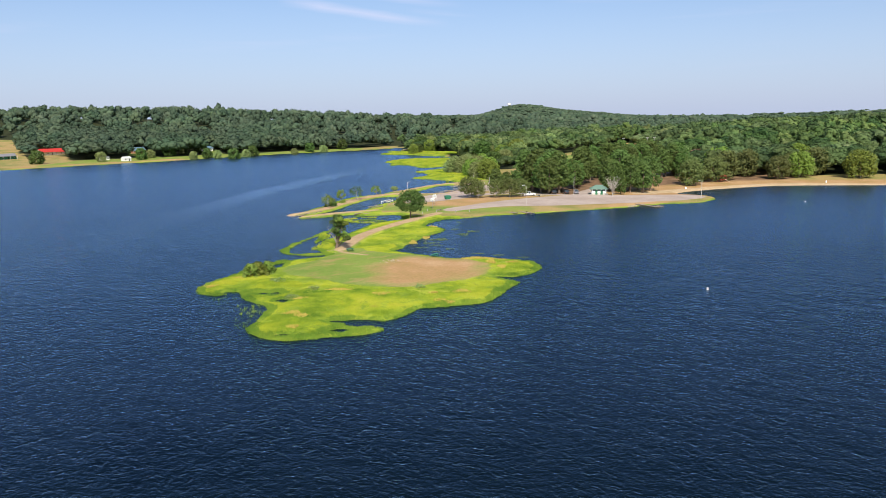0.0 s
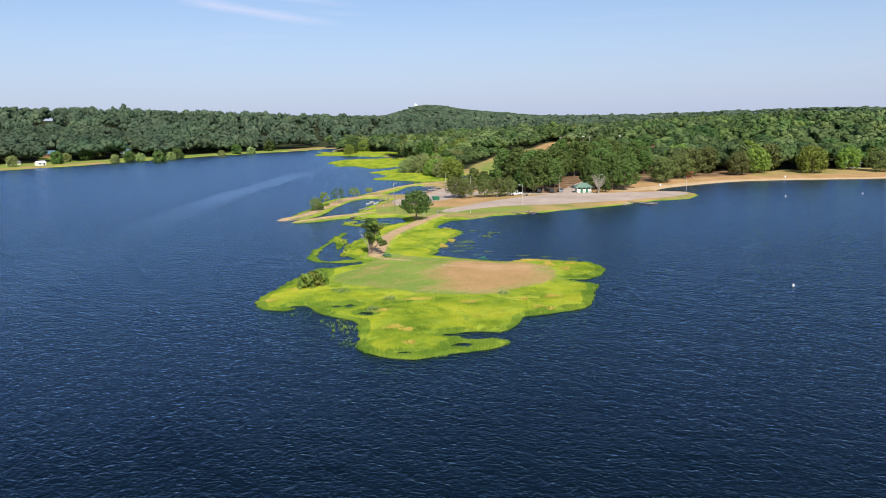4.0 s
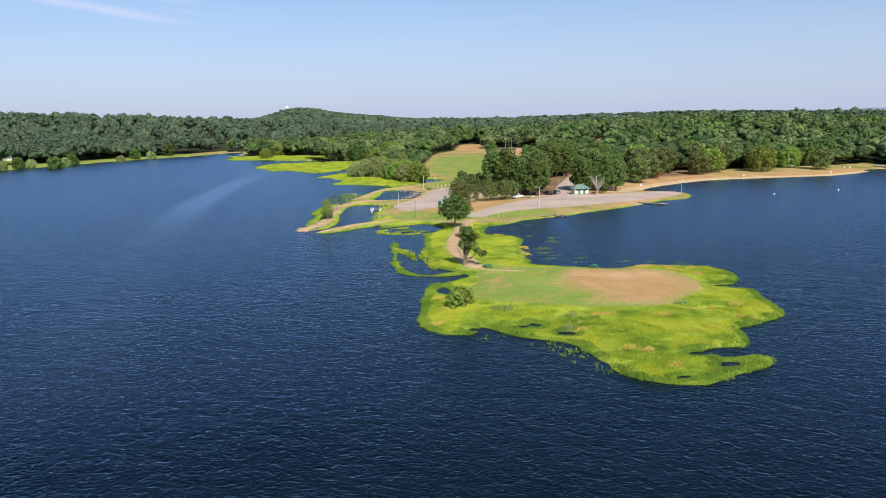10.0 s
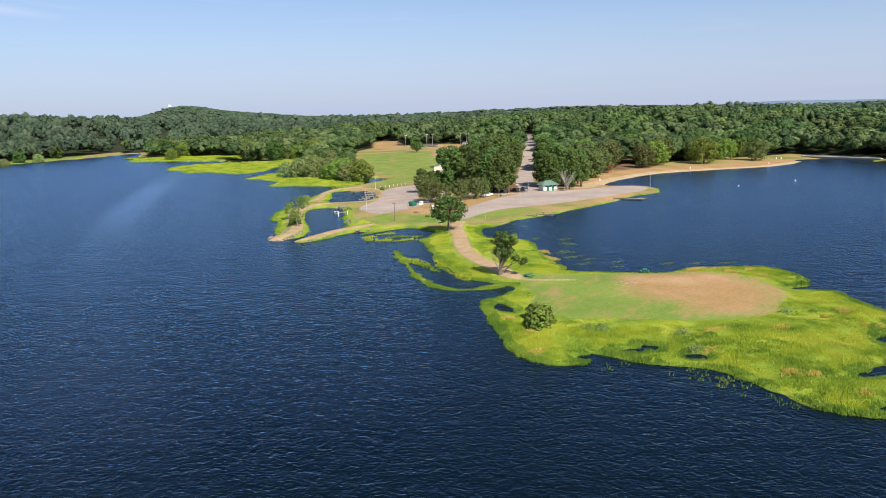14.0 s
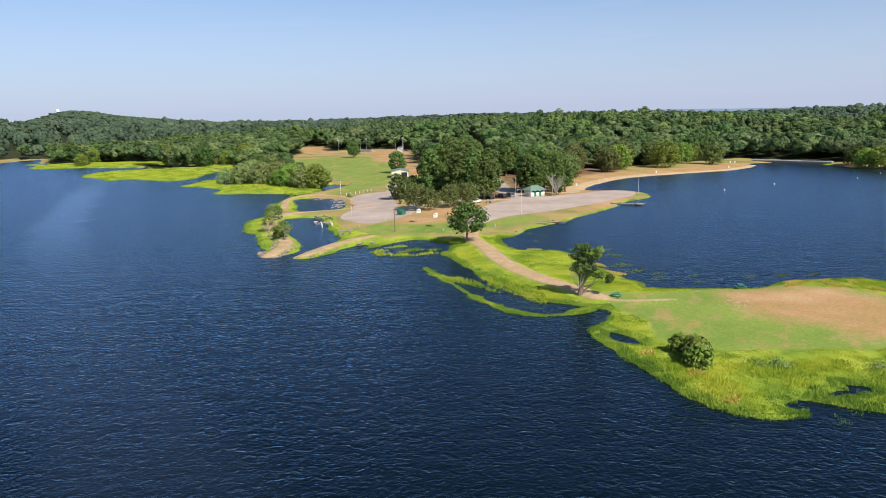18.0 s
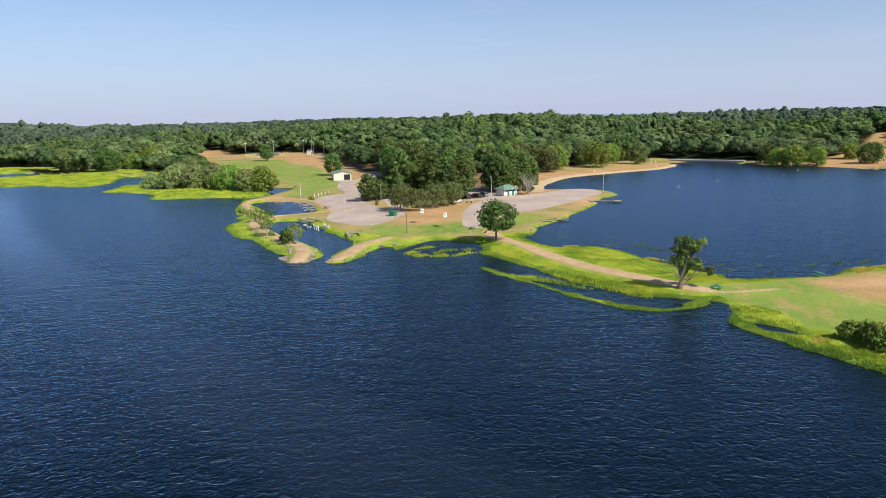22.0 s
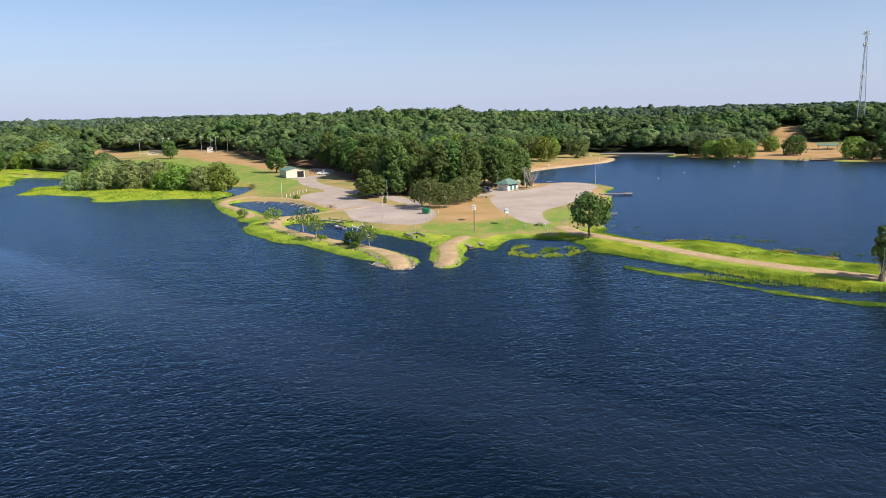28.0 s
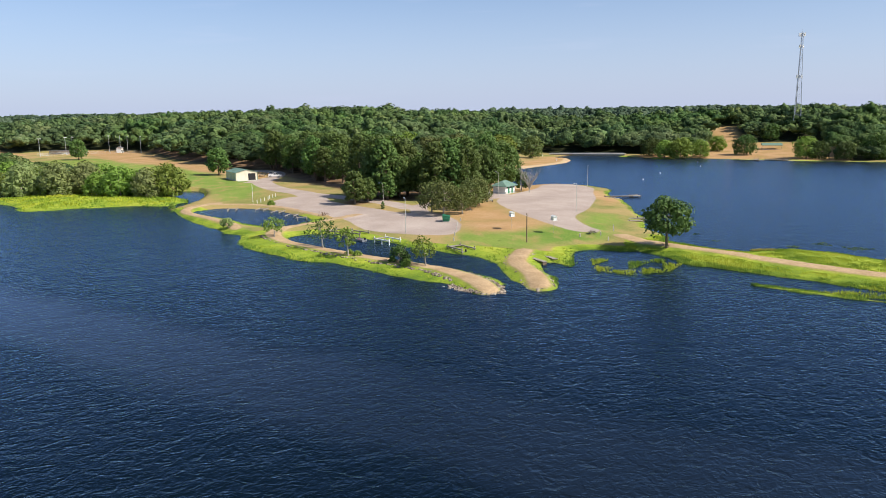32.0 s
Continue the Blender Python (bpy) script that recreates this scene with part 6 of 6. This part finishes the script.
ws = slip()
stand(ws, -24.8, 311.0, 70, 0.0, "white-painted boat slip frame in the basin", "boat slip", "boat slips in the basin")
ts = slip(False)
stand(ts, -19.0, 327.5, 80, 0.0, "weathered wooden boat slip in the basin", "boat slip", "boat slips in the basin")
for x, y, a in ((-19.5, 322.5, 80), (-27.8, 292.0, 60)):
    tagged(copy_thing(ts, pose(x, y, 0, 0, 0, a)), "weathered wooden boat slip in the basin", "boat slip", "boat slips in the basin")
for x, y, a in ((5, 382, 35), (8.5, 374, 20), (6, 366, 15), (1.5, 357.5, 20), (-2.5, 351, 40)):
    m = pose(x, y, -0.25, 0, 0, a) @ Matrix.Scale(0.8, 4)
    tagged(copy_thing(ts, Matrix()), "weathered wooden boat slip in the north pool", "boat slip", "boat slips in the pool").matrix_basis = m
tagged(copy_thing(rowing_boat(), Matrix()), "grey boat moored in a slip", "boat").matrix_basis = pose(-28.3, 292.2, -0.08, 0, 0, 60)
for ob in [o for o in scene.objects if o.name.startswith("jon_boat") and o.parent is None and not o.get("label")]:
    stand(ob, -24.8, 318.5, 75, -0.08, "grey flat-bottomed boat moored in the basin", "boat")
brush = new("brush_pile")
rb = np.random.default_rng(8)
for i in range(16):
    a, b = rb.uniform(-1.4, 1.4, 2), rb.uniform(-1.4, 1.4, 2)
    rod_part("branch", brush, POST_WOOD, [(a[0], a[1], 0.05), ((a[0] + b[0]) / 2, (a[1] + b[1]) / 2, 0.9 + 0.5 * rb.random()), (b[0], b[1], 0.1)], [0.07, 0.05, 0.03], 5)
stand(brush, 1.8, 347.0, label="brown pile of cut brush beside the pool", category="brush pile")

for x, y, a in ((-32, 274.5, 52), (-28.6, 273.6, 50)):
    g = new("gang_plank")
    box_part("plank", g, TIMBER, 0, 0, 0.55, 5.5, 0.9, 0.1)
    for k in (-1, 1):
        box_part("side_beam", g, POST_WOOD, 0, k * 0.42, 0.48, 5.5, 0.1, 0.16)
        box_part("foot", g, POST_WOOD, k * 2.5, 0, 0.2, 0.16, 0.8, 0.5)
    stand(g, x, y, a, -0.05, "grey timber gangplank at the edge of the reeds", "gangplank", "gangplanks by the jetty")


def picnic_table(mat):
    root = new("picnic_table")
    for y in (-0.3, 0.0, 0.3):
        box_part("top_board", root, mat, 0, y, 0.75, 1.9, 0.28, 0.05)
    for s in (-1, 1):
        box_part("bench", root, mat, 0, s * 0.75, 0.45, 1.9, 0.28, 0.05)
        for x in (-0.7, 0.7):
            rod_part("leg", root, mat, [(x, s * 0.2, 0.72), (x, s * 0.7, 0.0)], 0.04, 6)
        box_part("brace", root, mat, s * 0.7, 0, 0.40, 0.06, 1.7, 0.08)
    return root


pt = picnic_table(GREEN_PAINT)
stand(pt, -25.4, 192.6, 20, label="green picnic table on the grass of the island", category="picnic table", group="picnic tables")
tagged(copy_thing(pt, pose(-3, 184, gz(-3, 184), 0, 0, 50)), "dark green picnic table beside the bay", "picnic table", "picnic tables")
wt = picnic_table(TIMBER)
stand(wt, -2.5, 272.5, 30, label="weathered wooden picnic table near the gravel lot", category="picnic table", group="picnic tables")


def post(kind, mat, tall, r):
    root = new(kind)
    rod_part("shaft", root, mat, [(0, 0, -0.3), (0, 0, tall)], [r, r * 0.9])
    rod_part("cap", root, mat, [(0, 0, tall), (0, 0, tall + 0.06)], [r * 1.05, r * 0.4])
    return root


bollard = post("bollard", CONCRETE, 0.75, 0.13)
spots = [(-21, 297), (-15.5, 299.5), (-9.5, 302), (-4, 304.5), (2, 306.5), (-7, 274), (-3.5, 270.5), (3.5, 269.5), (8.5, 270.8), (-8.5, 267.5)]
for i, (x, y) in enumerate(spots):
    ob = bollard if i == 0 else copy_thing(bollard, Matrix())
    stand(ob, x, y, label="short grey concrete post at the edge of the lot", category="bollard", group="posts round the lots")
fence_post = post("fence_post", WHITE, 1.1, 0.1)
for i in range(7):
    x, y = 17.5 + 2.3 * i, 383.5 + 0.5 * i + 0.2 * i * (i > 3)
    ob = fence_post if i == 0 else copy_thing(fence_post, Matrix())
    stand(ob, x, y, label="white post along the edge of the field", category="post", group="posts along the field")


def buoy():
    root = new("buoy")
    rod_part("float_body", root, WHITE, [(0, 0, -0.3), (0, 0, 0.25), (0, 0, 0.75), (0, 0, 0.85)], [0.28, 0.30, 0.22, 0.06], 12)
    rod_part("band", root, RUST, [(0, 0, 0.40), (0, 0, 0.48)], 0.285, 12, "orange-red band")
    return root


b0 = buoy()
for i, (x, y) in enumerate([(52, 145), (142, 293), (176, 293), (224, 283), (256, 289)]):
    ob = b0 if i == 0 else copy_thing(b0, Matrix())
    stand(ob, x, y, 0, 0.0, "white marker buoy floating on the lake", "buoy", "buoys on the lake").scale = (0.6, 0.6, 0.6)

# riprap on the jetties and the bank beside the cypress

def rocks(name, line, count, spread, size, seed, mat, label, lift=0.15):
    rng = np.random.default_rng(seed)
    shapes = [crown_shape(700 + i, 1) for i in range(4)]
    pts = np.array(line)
    i = rng.integers(0, len(pts) - 1, count)
    s = rng.uniform(0, 1, count)[:, None]
    at = pts[i] * (1 - s) + pts[i + 1] * s + rng.normal(0, spread, (count, 2))
    z = np.maximum(ground_height(at), -0.1) + lift * 0.3
    vs, ts, base = [], [], 0
    for k in range(count):
        v, t = shapes[k % 4]
        r = size * rng.uniform(0.4, 1.3)
        vs.append(v * [r, r * rng.uniform(0.6, 1), r * 0.6] + [at[k, 0], at[k, 1], z[k]])
        ts.append(t + base)
        base += len(v)
    ob = mesh_object(name, np.concatenate(vs), np.concatenate(ts), mat)
    return tagged(ob, label, "rocks", kind="stuff")


rocks("jetty_rocks", [(-48, 281), (-51.5, 276), (-53.6, 273), (-56.6, 271.8), (-58.4, 273.2), (-57.8, 276.4), (-55.6, 281)], 420, 0.42, 0.40, 62, STONE, "grey-brown stones round the tip of the jetty")
rocks("path_rocks", [(-31, 340.5), (-38, 329), (-42, 317), (-46, 302.5), (-49.2, 289), (-53, 281)], 300, 0.35, 0.34, 66, STONE, "brown stones along the outer edge of the jetty track")
rocks("inner_rocks", [(-34.5, 326), (-38.6, 314), (-42.4, 300.5), (-45.4, 287.5), (-49, 279.5)], 160, 0.3, 0.28, 68, STONE, "brown stones along the inner edge of the jetty track")
rocks("spit_rocks", [(-30, 280.5), (-37, 278.6), (-45, 272.2), (-51.6, 268.6), (-52.9, 266.6), (-49.8, 265.4), (-43, 269.6), (-36, 275.2), (-28, 277.2)], 420, 0.35, 0.36, 63, STONE, "grey-brown stones round the jetty tip")
rocks("bank_rocks", [(-32.5, 196.5), (-29, 192.5), (-25, 189.5), (-24.5, 186)], 60, 0.5, 0.2, 64, PALE_STONE, "pale stones on the bank below the cypress")
rocks("lawn_rocks", [(-15, 178), (-11, 176.5)], 50, 1.1, 0.16, 65, PALE_STONE, "pale rubble lying on the dry grass")
rocks("ramp_rocks", [(70, 284.5), (73, 286.5), (76, 289)], 40, 0.6, 0.35, 67, PALE_STONE, "pale stones at the gravel point")

# ---- the far banks ----
def dam():
    """The low concrete weir with its walkway."""
    root = new("weir")
    box_part("wall", root, STONE, 0, 0, 0.0, 46, 1.6, 2.0)
    box_part("walkway", root, CONCRETE, 0, 0, 1.3, 47, 3.0, 0.5, label="pale concrete deck")
    for i in range(10):
        rod_part("rail_post", root, STEEL, [(-22.5 + 45 * i / 9, -1.0, 1.2), (-22.5 + 45 * i / 9, -1.0, 2.1)], 0.04, 6)
    for z in (1.65, 2.1):
        rod_part("rail", root, STEEL, [(-22.5, -1.0, z), (22.5, -1.0, z)], 0.035, 6)
    for i in range(4):
        box_part("pier", root, CONCRETE, -13 + 26 * i / 3, -1.0, 0.5, 0.7, 1.2, 2.4)
    return root


stand(dam(), 299.5, 362.0, 98, 0.0, "low concrete weir with a railed walkway across the creek", "weir")


def shelter(wx, wy, tall, roof_mat):
    root = new("picnic_shelter")
    for x in (-1, 0, 1):
        for y in (-1, 1):
            box_part("post", root, TIMBER, x * (wx / 2 - 0.3), y * (wy / 2 - 0.3), tall / 2 - 0.2, 0.2, 0.2, tall + 0.4)
    gable(root, wx, wy, tall, tall + 1.2, 0.4, roof_mat)
    box_part("slab", root, CONCRETE, 0, 0, 0.0, wx, wy, 0.2)
    for y in (-0.9, 0.9):
        box_part("table", root, TIMBER, 0, y, 0.75, wx * 0.6, 0.7, 0.06)
    return root


sh = shelter(11, 6, 2.6, GREEN_ROOF)
stand(sh, 347, 259, 100, label="open picnic shelter with a dull green roof on the far bank", category="shelter")
tagged(copy_thing(sh, pose(252, 408, gz(252, 408), 0, 0, 10)), "open picnic shelter behind the shade trees at the beach", "shelter")
fd = dock(12, 2.2, 5, TIMBER, True)
stand(fd, 281.0, 252.0, 92, 0.0, "railed grey fishing pier on the far bank", "dock")
tagged(copy_thing(fd, pose(279, 262, 0, 0, 0, 5)), "railed grey fishing pier on the far bank", "dock")


def play_frame():
    root = new("playground_frame")
    for x in (-1.6, 1.6):
        for y in (-1.2, 1.2):
            rod_part("post", root, RUST, [(x, y, -0.2), (x, y, 3.0)], 0.08, 7)
    box_part("platform", root, RUST, 0, 0, 1.4, 3.4, 2.6, 0.12)
    faces_part("roof", root, RUST, [(-2, -1.6, 3.0), (2, -1.6, 3.0), (2, 1.6, 3.0), (-2, 1.6, 3.0), (0, 0, 4.2)], [(0, 1, 4), (1, 2, 4), (2, 3, 4), (3, 0, 4), (0, 3, 2, 1)])
    faces_part("slide", root, WHITE, [(1.7, -0.4, 1.4), (1.7, 0.4, 1.4), (4.6, 0.4, 0.2), (4.6, -0.4, 0.2), (1.7, -0.4, 1.3), (1.7, 0.4, 1.3), (4.6, 0.4, 0.1), (4.6, -0.4, 0.1)],
               [(0, 1, 2, 3), (4, 5, 6, 7), (0, 1, 5, 4), (1, 2, 6, 5), (2, 3, 7, 6), (3, 0, 4, 7)])
    return root


stand(play_frame(), 139, 375, 20, label="red playground frame under the trees above the beach", category="playground")
bin0 = post("litter_bin", WHITE, 0.9, 0.4)
for i, (x, y) in enumerate([(188, 368), (240, 362), (272, 384), (275, 383), (112, 347)]):
    ob = bin0 if i == 0 else copy_thing(bin0, Matrix())
    stand(ob, x, y, label="white litter barrel on the grass above the beach", category="litter bin", group="litter barrels at the beach")

# ball field: lights, dugout, backstop
fl = new("field_light")
rod_part("pole", fl, STEEL, [(0, 0, -0.4), (0, 0, 12)], [0.18, 0.11])
box_part("crossarm", fl, STEEL, 0, 0, 11.8, 2.6, 0.12, 0.12)
for x in (-1.1, -0.4, 0.4, 1.1):
    lamp = rod_part("floodlight", fl, LAMP_GLASS, [(x, 0.0, 12.1), (x, -0.35, 12.0)], [0.14, 0.26], 9)
for i, (x, y) in enumerate([(166, 700), (190, 706), (197, 708), (226, 706), (231, 700), (214, 672), (222, 668)]):
    ob = fl if i == 0 else copy_thing(fl, Matrix())
    stand(ob, x, y, 10 * i, label="tall steel floodlight pole at the ball field", category="light pole", group="floodlights of the ball field")
dug = new("dugout")
box_part("roof", dug, GREY_ROOF, 0, 0, 2.6, 20, 3.4, 0.18, label="long flat grey roof")
box_part("back_wall", dug, CONCRETE, 0, 1.5, 1.1, 20, 0.2, 2.8)
for x in (-9.6, -4.8, 0, 4.8, 9.6):
    box_part("post", dug, STEEL, x, -1.5, 1.1, 0.14, 0.14, 2.8)
box_part("bench", dug, TIMBER, 0, 1.0, 0.45, 19, 0.4, 0.08)
stand(dug, 196, 716, -38, label="long dugout with a flat grey roof beside the ball field", category="dugout")
booth = small_house("scorer_booth", 4, 3.4, 3.6, 4.4, WHITE, GREY_ROOF, "x", 3)
stand(booth, 222, 690, 30, label="small white booth at the edge of the ball field", category="booth")
fence = new("field_fence")
for i in range(22):
    x, y = -33 + 66 * i / 21, 6 * math.sin(i / 21 * math.pi)
    rod_part("post", fence, STEEL, [(x, y, -1.2), (x, y, 1.8)], 0.05, 6)
for z in (0.2, 1.0, 1.75):
    rod_part("rail", fence, STEEL, [(-33 + 66 * i / 21, 6 * math.sin(i / 21 * math.pi), z) for i in range(22)], 0.03, 5)
stand(fence, 200, 694, -30, label="grey rail fence round the ball field", category="fence")

# houses on the far bank of the lake
for name, x, y, a, size, wall, roof, n, porch, label in (
        ("house", *BANK_HOUSES[0], 52, (22, 9, 3.0, 6.0), WHITE, RED_ROOF, 5, True, "white house with a red roof on the far bank"),
        ("house", *BANK_HOUSES[1], 52, (15, 9, 3.0, 6.0), BRICK, BLUE_ROOF, 4, False, "brick house with a grey-blue roof among the trees"),
        ("house", *BANK_HOUSES[2], 52, (13, 8, 2.8, 5.2), WHITE, BLUE_ROOF, 3, False, "white house with a grey-blue roof among the trees"),
        ("cabin", *BANK_HOUSES[3], 52, (18, 8, 2.9, 5.0), GREEN_PAINT, GREY_ROOF, 4, True, "green cabin with a porch near the shore"),
        ("garage", *BANK_HOUSES[4], 52, (7, 5, 2.5, 3.8), WHITE, WHITE, 2, False, "small white garage on the lawn"),
        ("trailer_home", *BANK_HOUSES[5], 52, (10, 4, 2.7, 3.3), WHITE, GREY_ROOF, 4, False, "white trailer home under the trees of the far bank"),
        ("pump_house", -22, 968, 0, (26, 6, 2.6, 3.4), WHITE, WHITE, 6, False, "long low white building at the head of the lake"),
        ("lodge", 440, 217, 75, (11, 8, 3.0, 5.4), TIMBER, RED_ROOF, 4, False, "timber lodge with a red roof on the wooded ridge")):
    stand(small_house(name, *size, wall, roof, "x", n, porch), x, y, a, label=label, category="house", group="houses round the lake")
for x, y, a in ((-304, 655, 130), (-240, 722, 130)):
    tagged(copy_thing(d2, pose(x, y, 0, 0, 0, a)), "small grey jetty on the far bank", "dock", "jetties on the far bank")


def mast():
    """A three-legged lattice mast with antennas at the head."""
    root = new("radio_mast")
    H, low, top = 64.0, 2.9, 0.55
    corner = lambda k, s: Vector((math.cos(2.094 * k + 0.4), math.sin(2.094 * k + 0.4), 0)) * (low + (top - low) * s) + Vector((0, 0, H * s))
    for k in range(3):
        rod_part("leg", root, STEEL, [corner(k, 0), corner(k, 1)], [0.24, 0.16], 6)
    n = 22
    for k in range(3):
        bm = bmesh.new()
        for i in range(n):
            s0, s1 = i / n, (i + 1) / n
            a, b = (k, k + 1) if i % 2 else (k + 1, k)
            tube(bm, [corner(a, s0), corner(b, s1)], [0.07, 0.07], 4)
            tube(bm, [corner(k, s1), corner(k + 1, s1)], [0.06, 0.06], 4)
        part("bracing", bm, STEEL, root)
    rod_part("feed_line", root, DARK, [corner(0, 0) * 0.9, corner(0, 1) * 0.99 + Vector((0.1, 0.1, 0))], 0.14, 5)
    for z, r in ((H - 1.5, 2.0), (H - 9.0, 1.4), (H * 0.56, 1.8)):
        ring = [Vector((r * math.cos(q), r * math.sin(q), z)) for q in np.linspace(0, 2 * math.pi, 13)]
        rod_part("antenna_ring", root, STEEL, ring, 0.08, 5)
        for q in np.arange(9 if z > 60 else 5) * 2 * math.pi / (9 if z > 60 else 5):
            box_part("antenna", root, WHITE, r * math.cos(q), r * math.sin(q), z + 0.2, 0.35, 0.35, 2.2, math.degrees(q))
    rod_part("lightning_rod", root, STEEL, [(0, 0, H), (0, 0, H + 3)], 0.05, 5)
    return root


stand(mast(), 393, 247.7, 0, 12.0, "tall grey lattice radio mast with white antennas", "mast")


def water_tower():
    root = new("water_tower")
    rod_part("stem", root, WHITE, [(0, 0, -6), (0, 0, 14), (0, 0, 17)], [6.0, 5.0, 7.0], 16)
    rod_part("tank", root, WHITE, [(0, 0, 17), (0, 0, 19), (0, 0, 28), (0, 0, 31), (0, 0, 32.5)], [7.0, 10.0, 10.0, 6.5, 0.6], 20)
    return root


stand(water_tower(), 390, 4583, 0, gz(390, 4583) + 3, "white water tower on the wooded hill", "water tower")
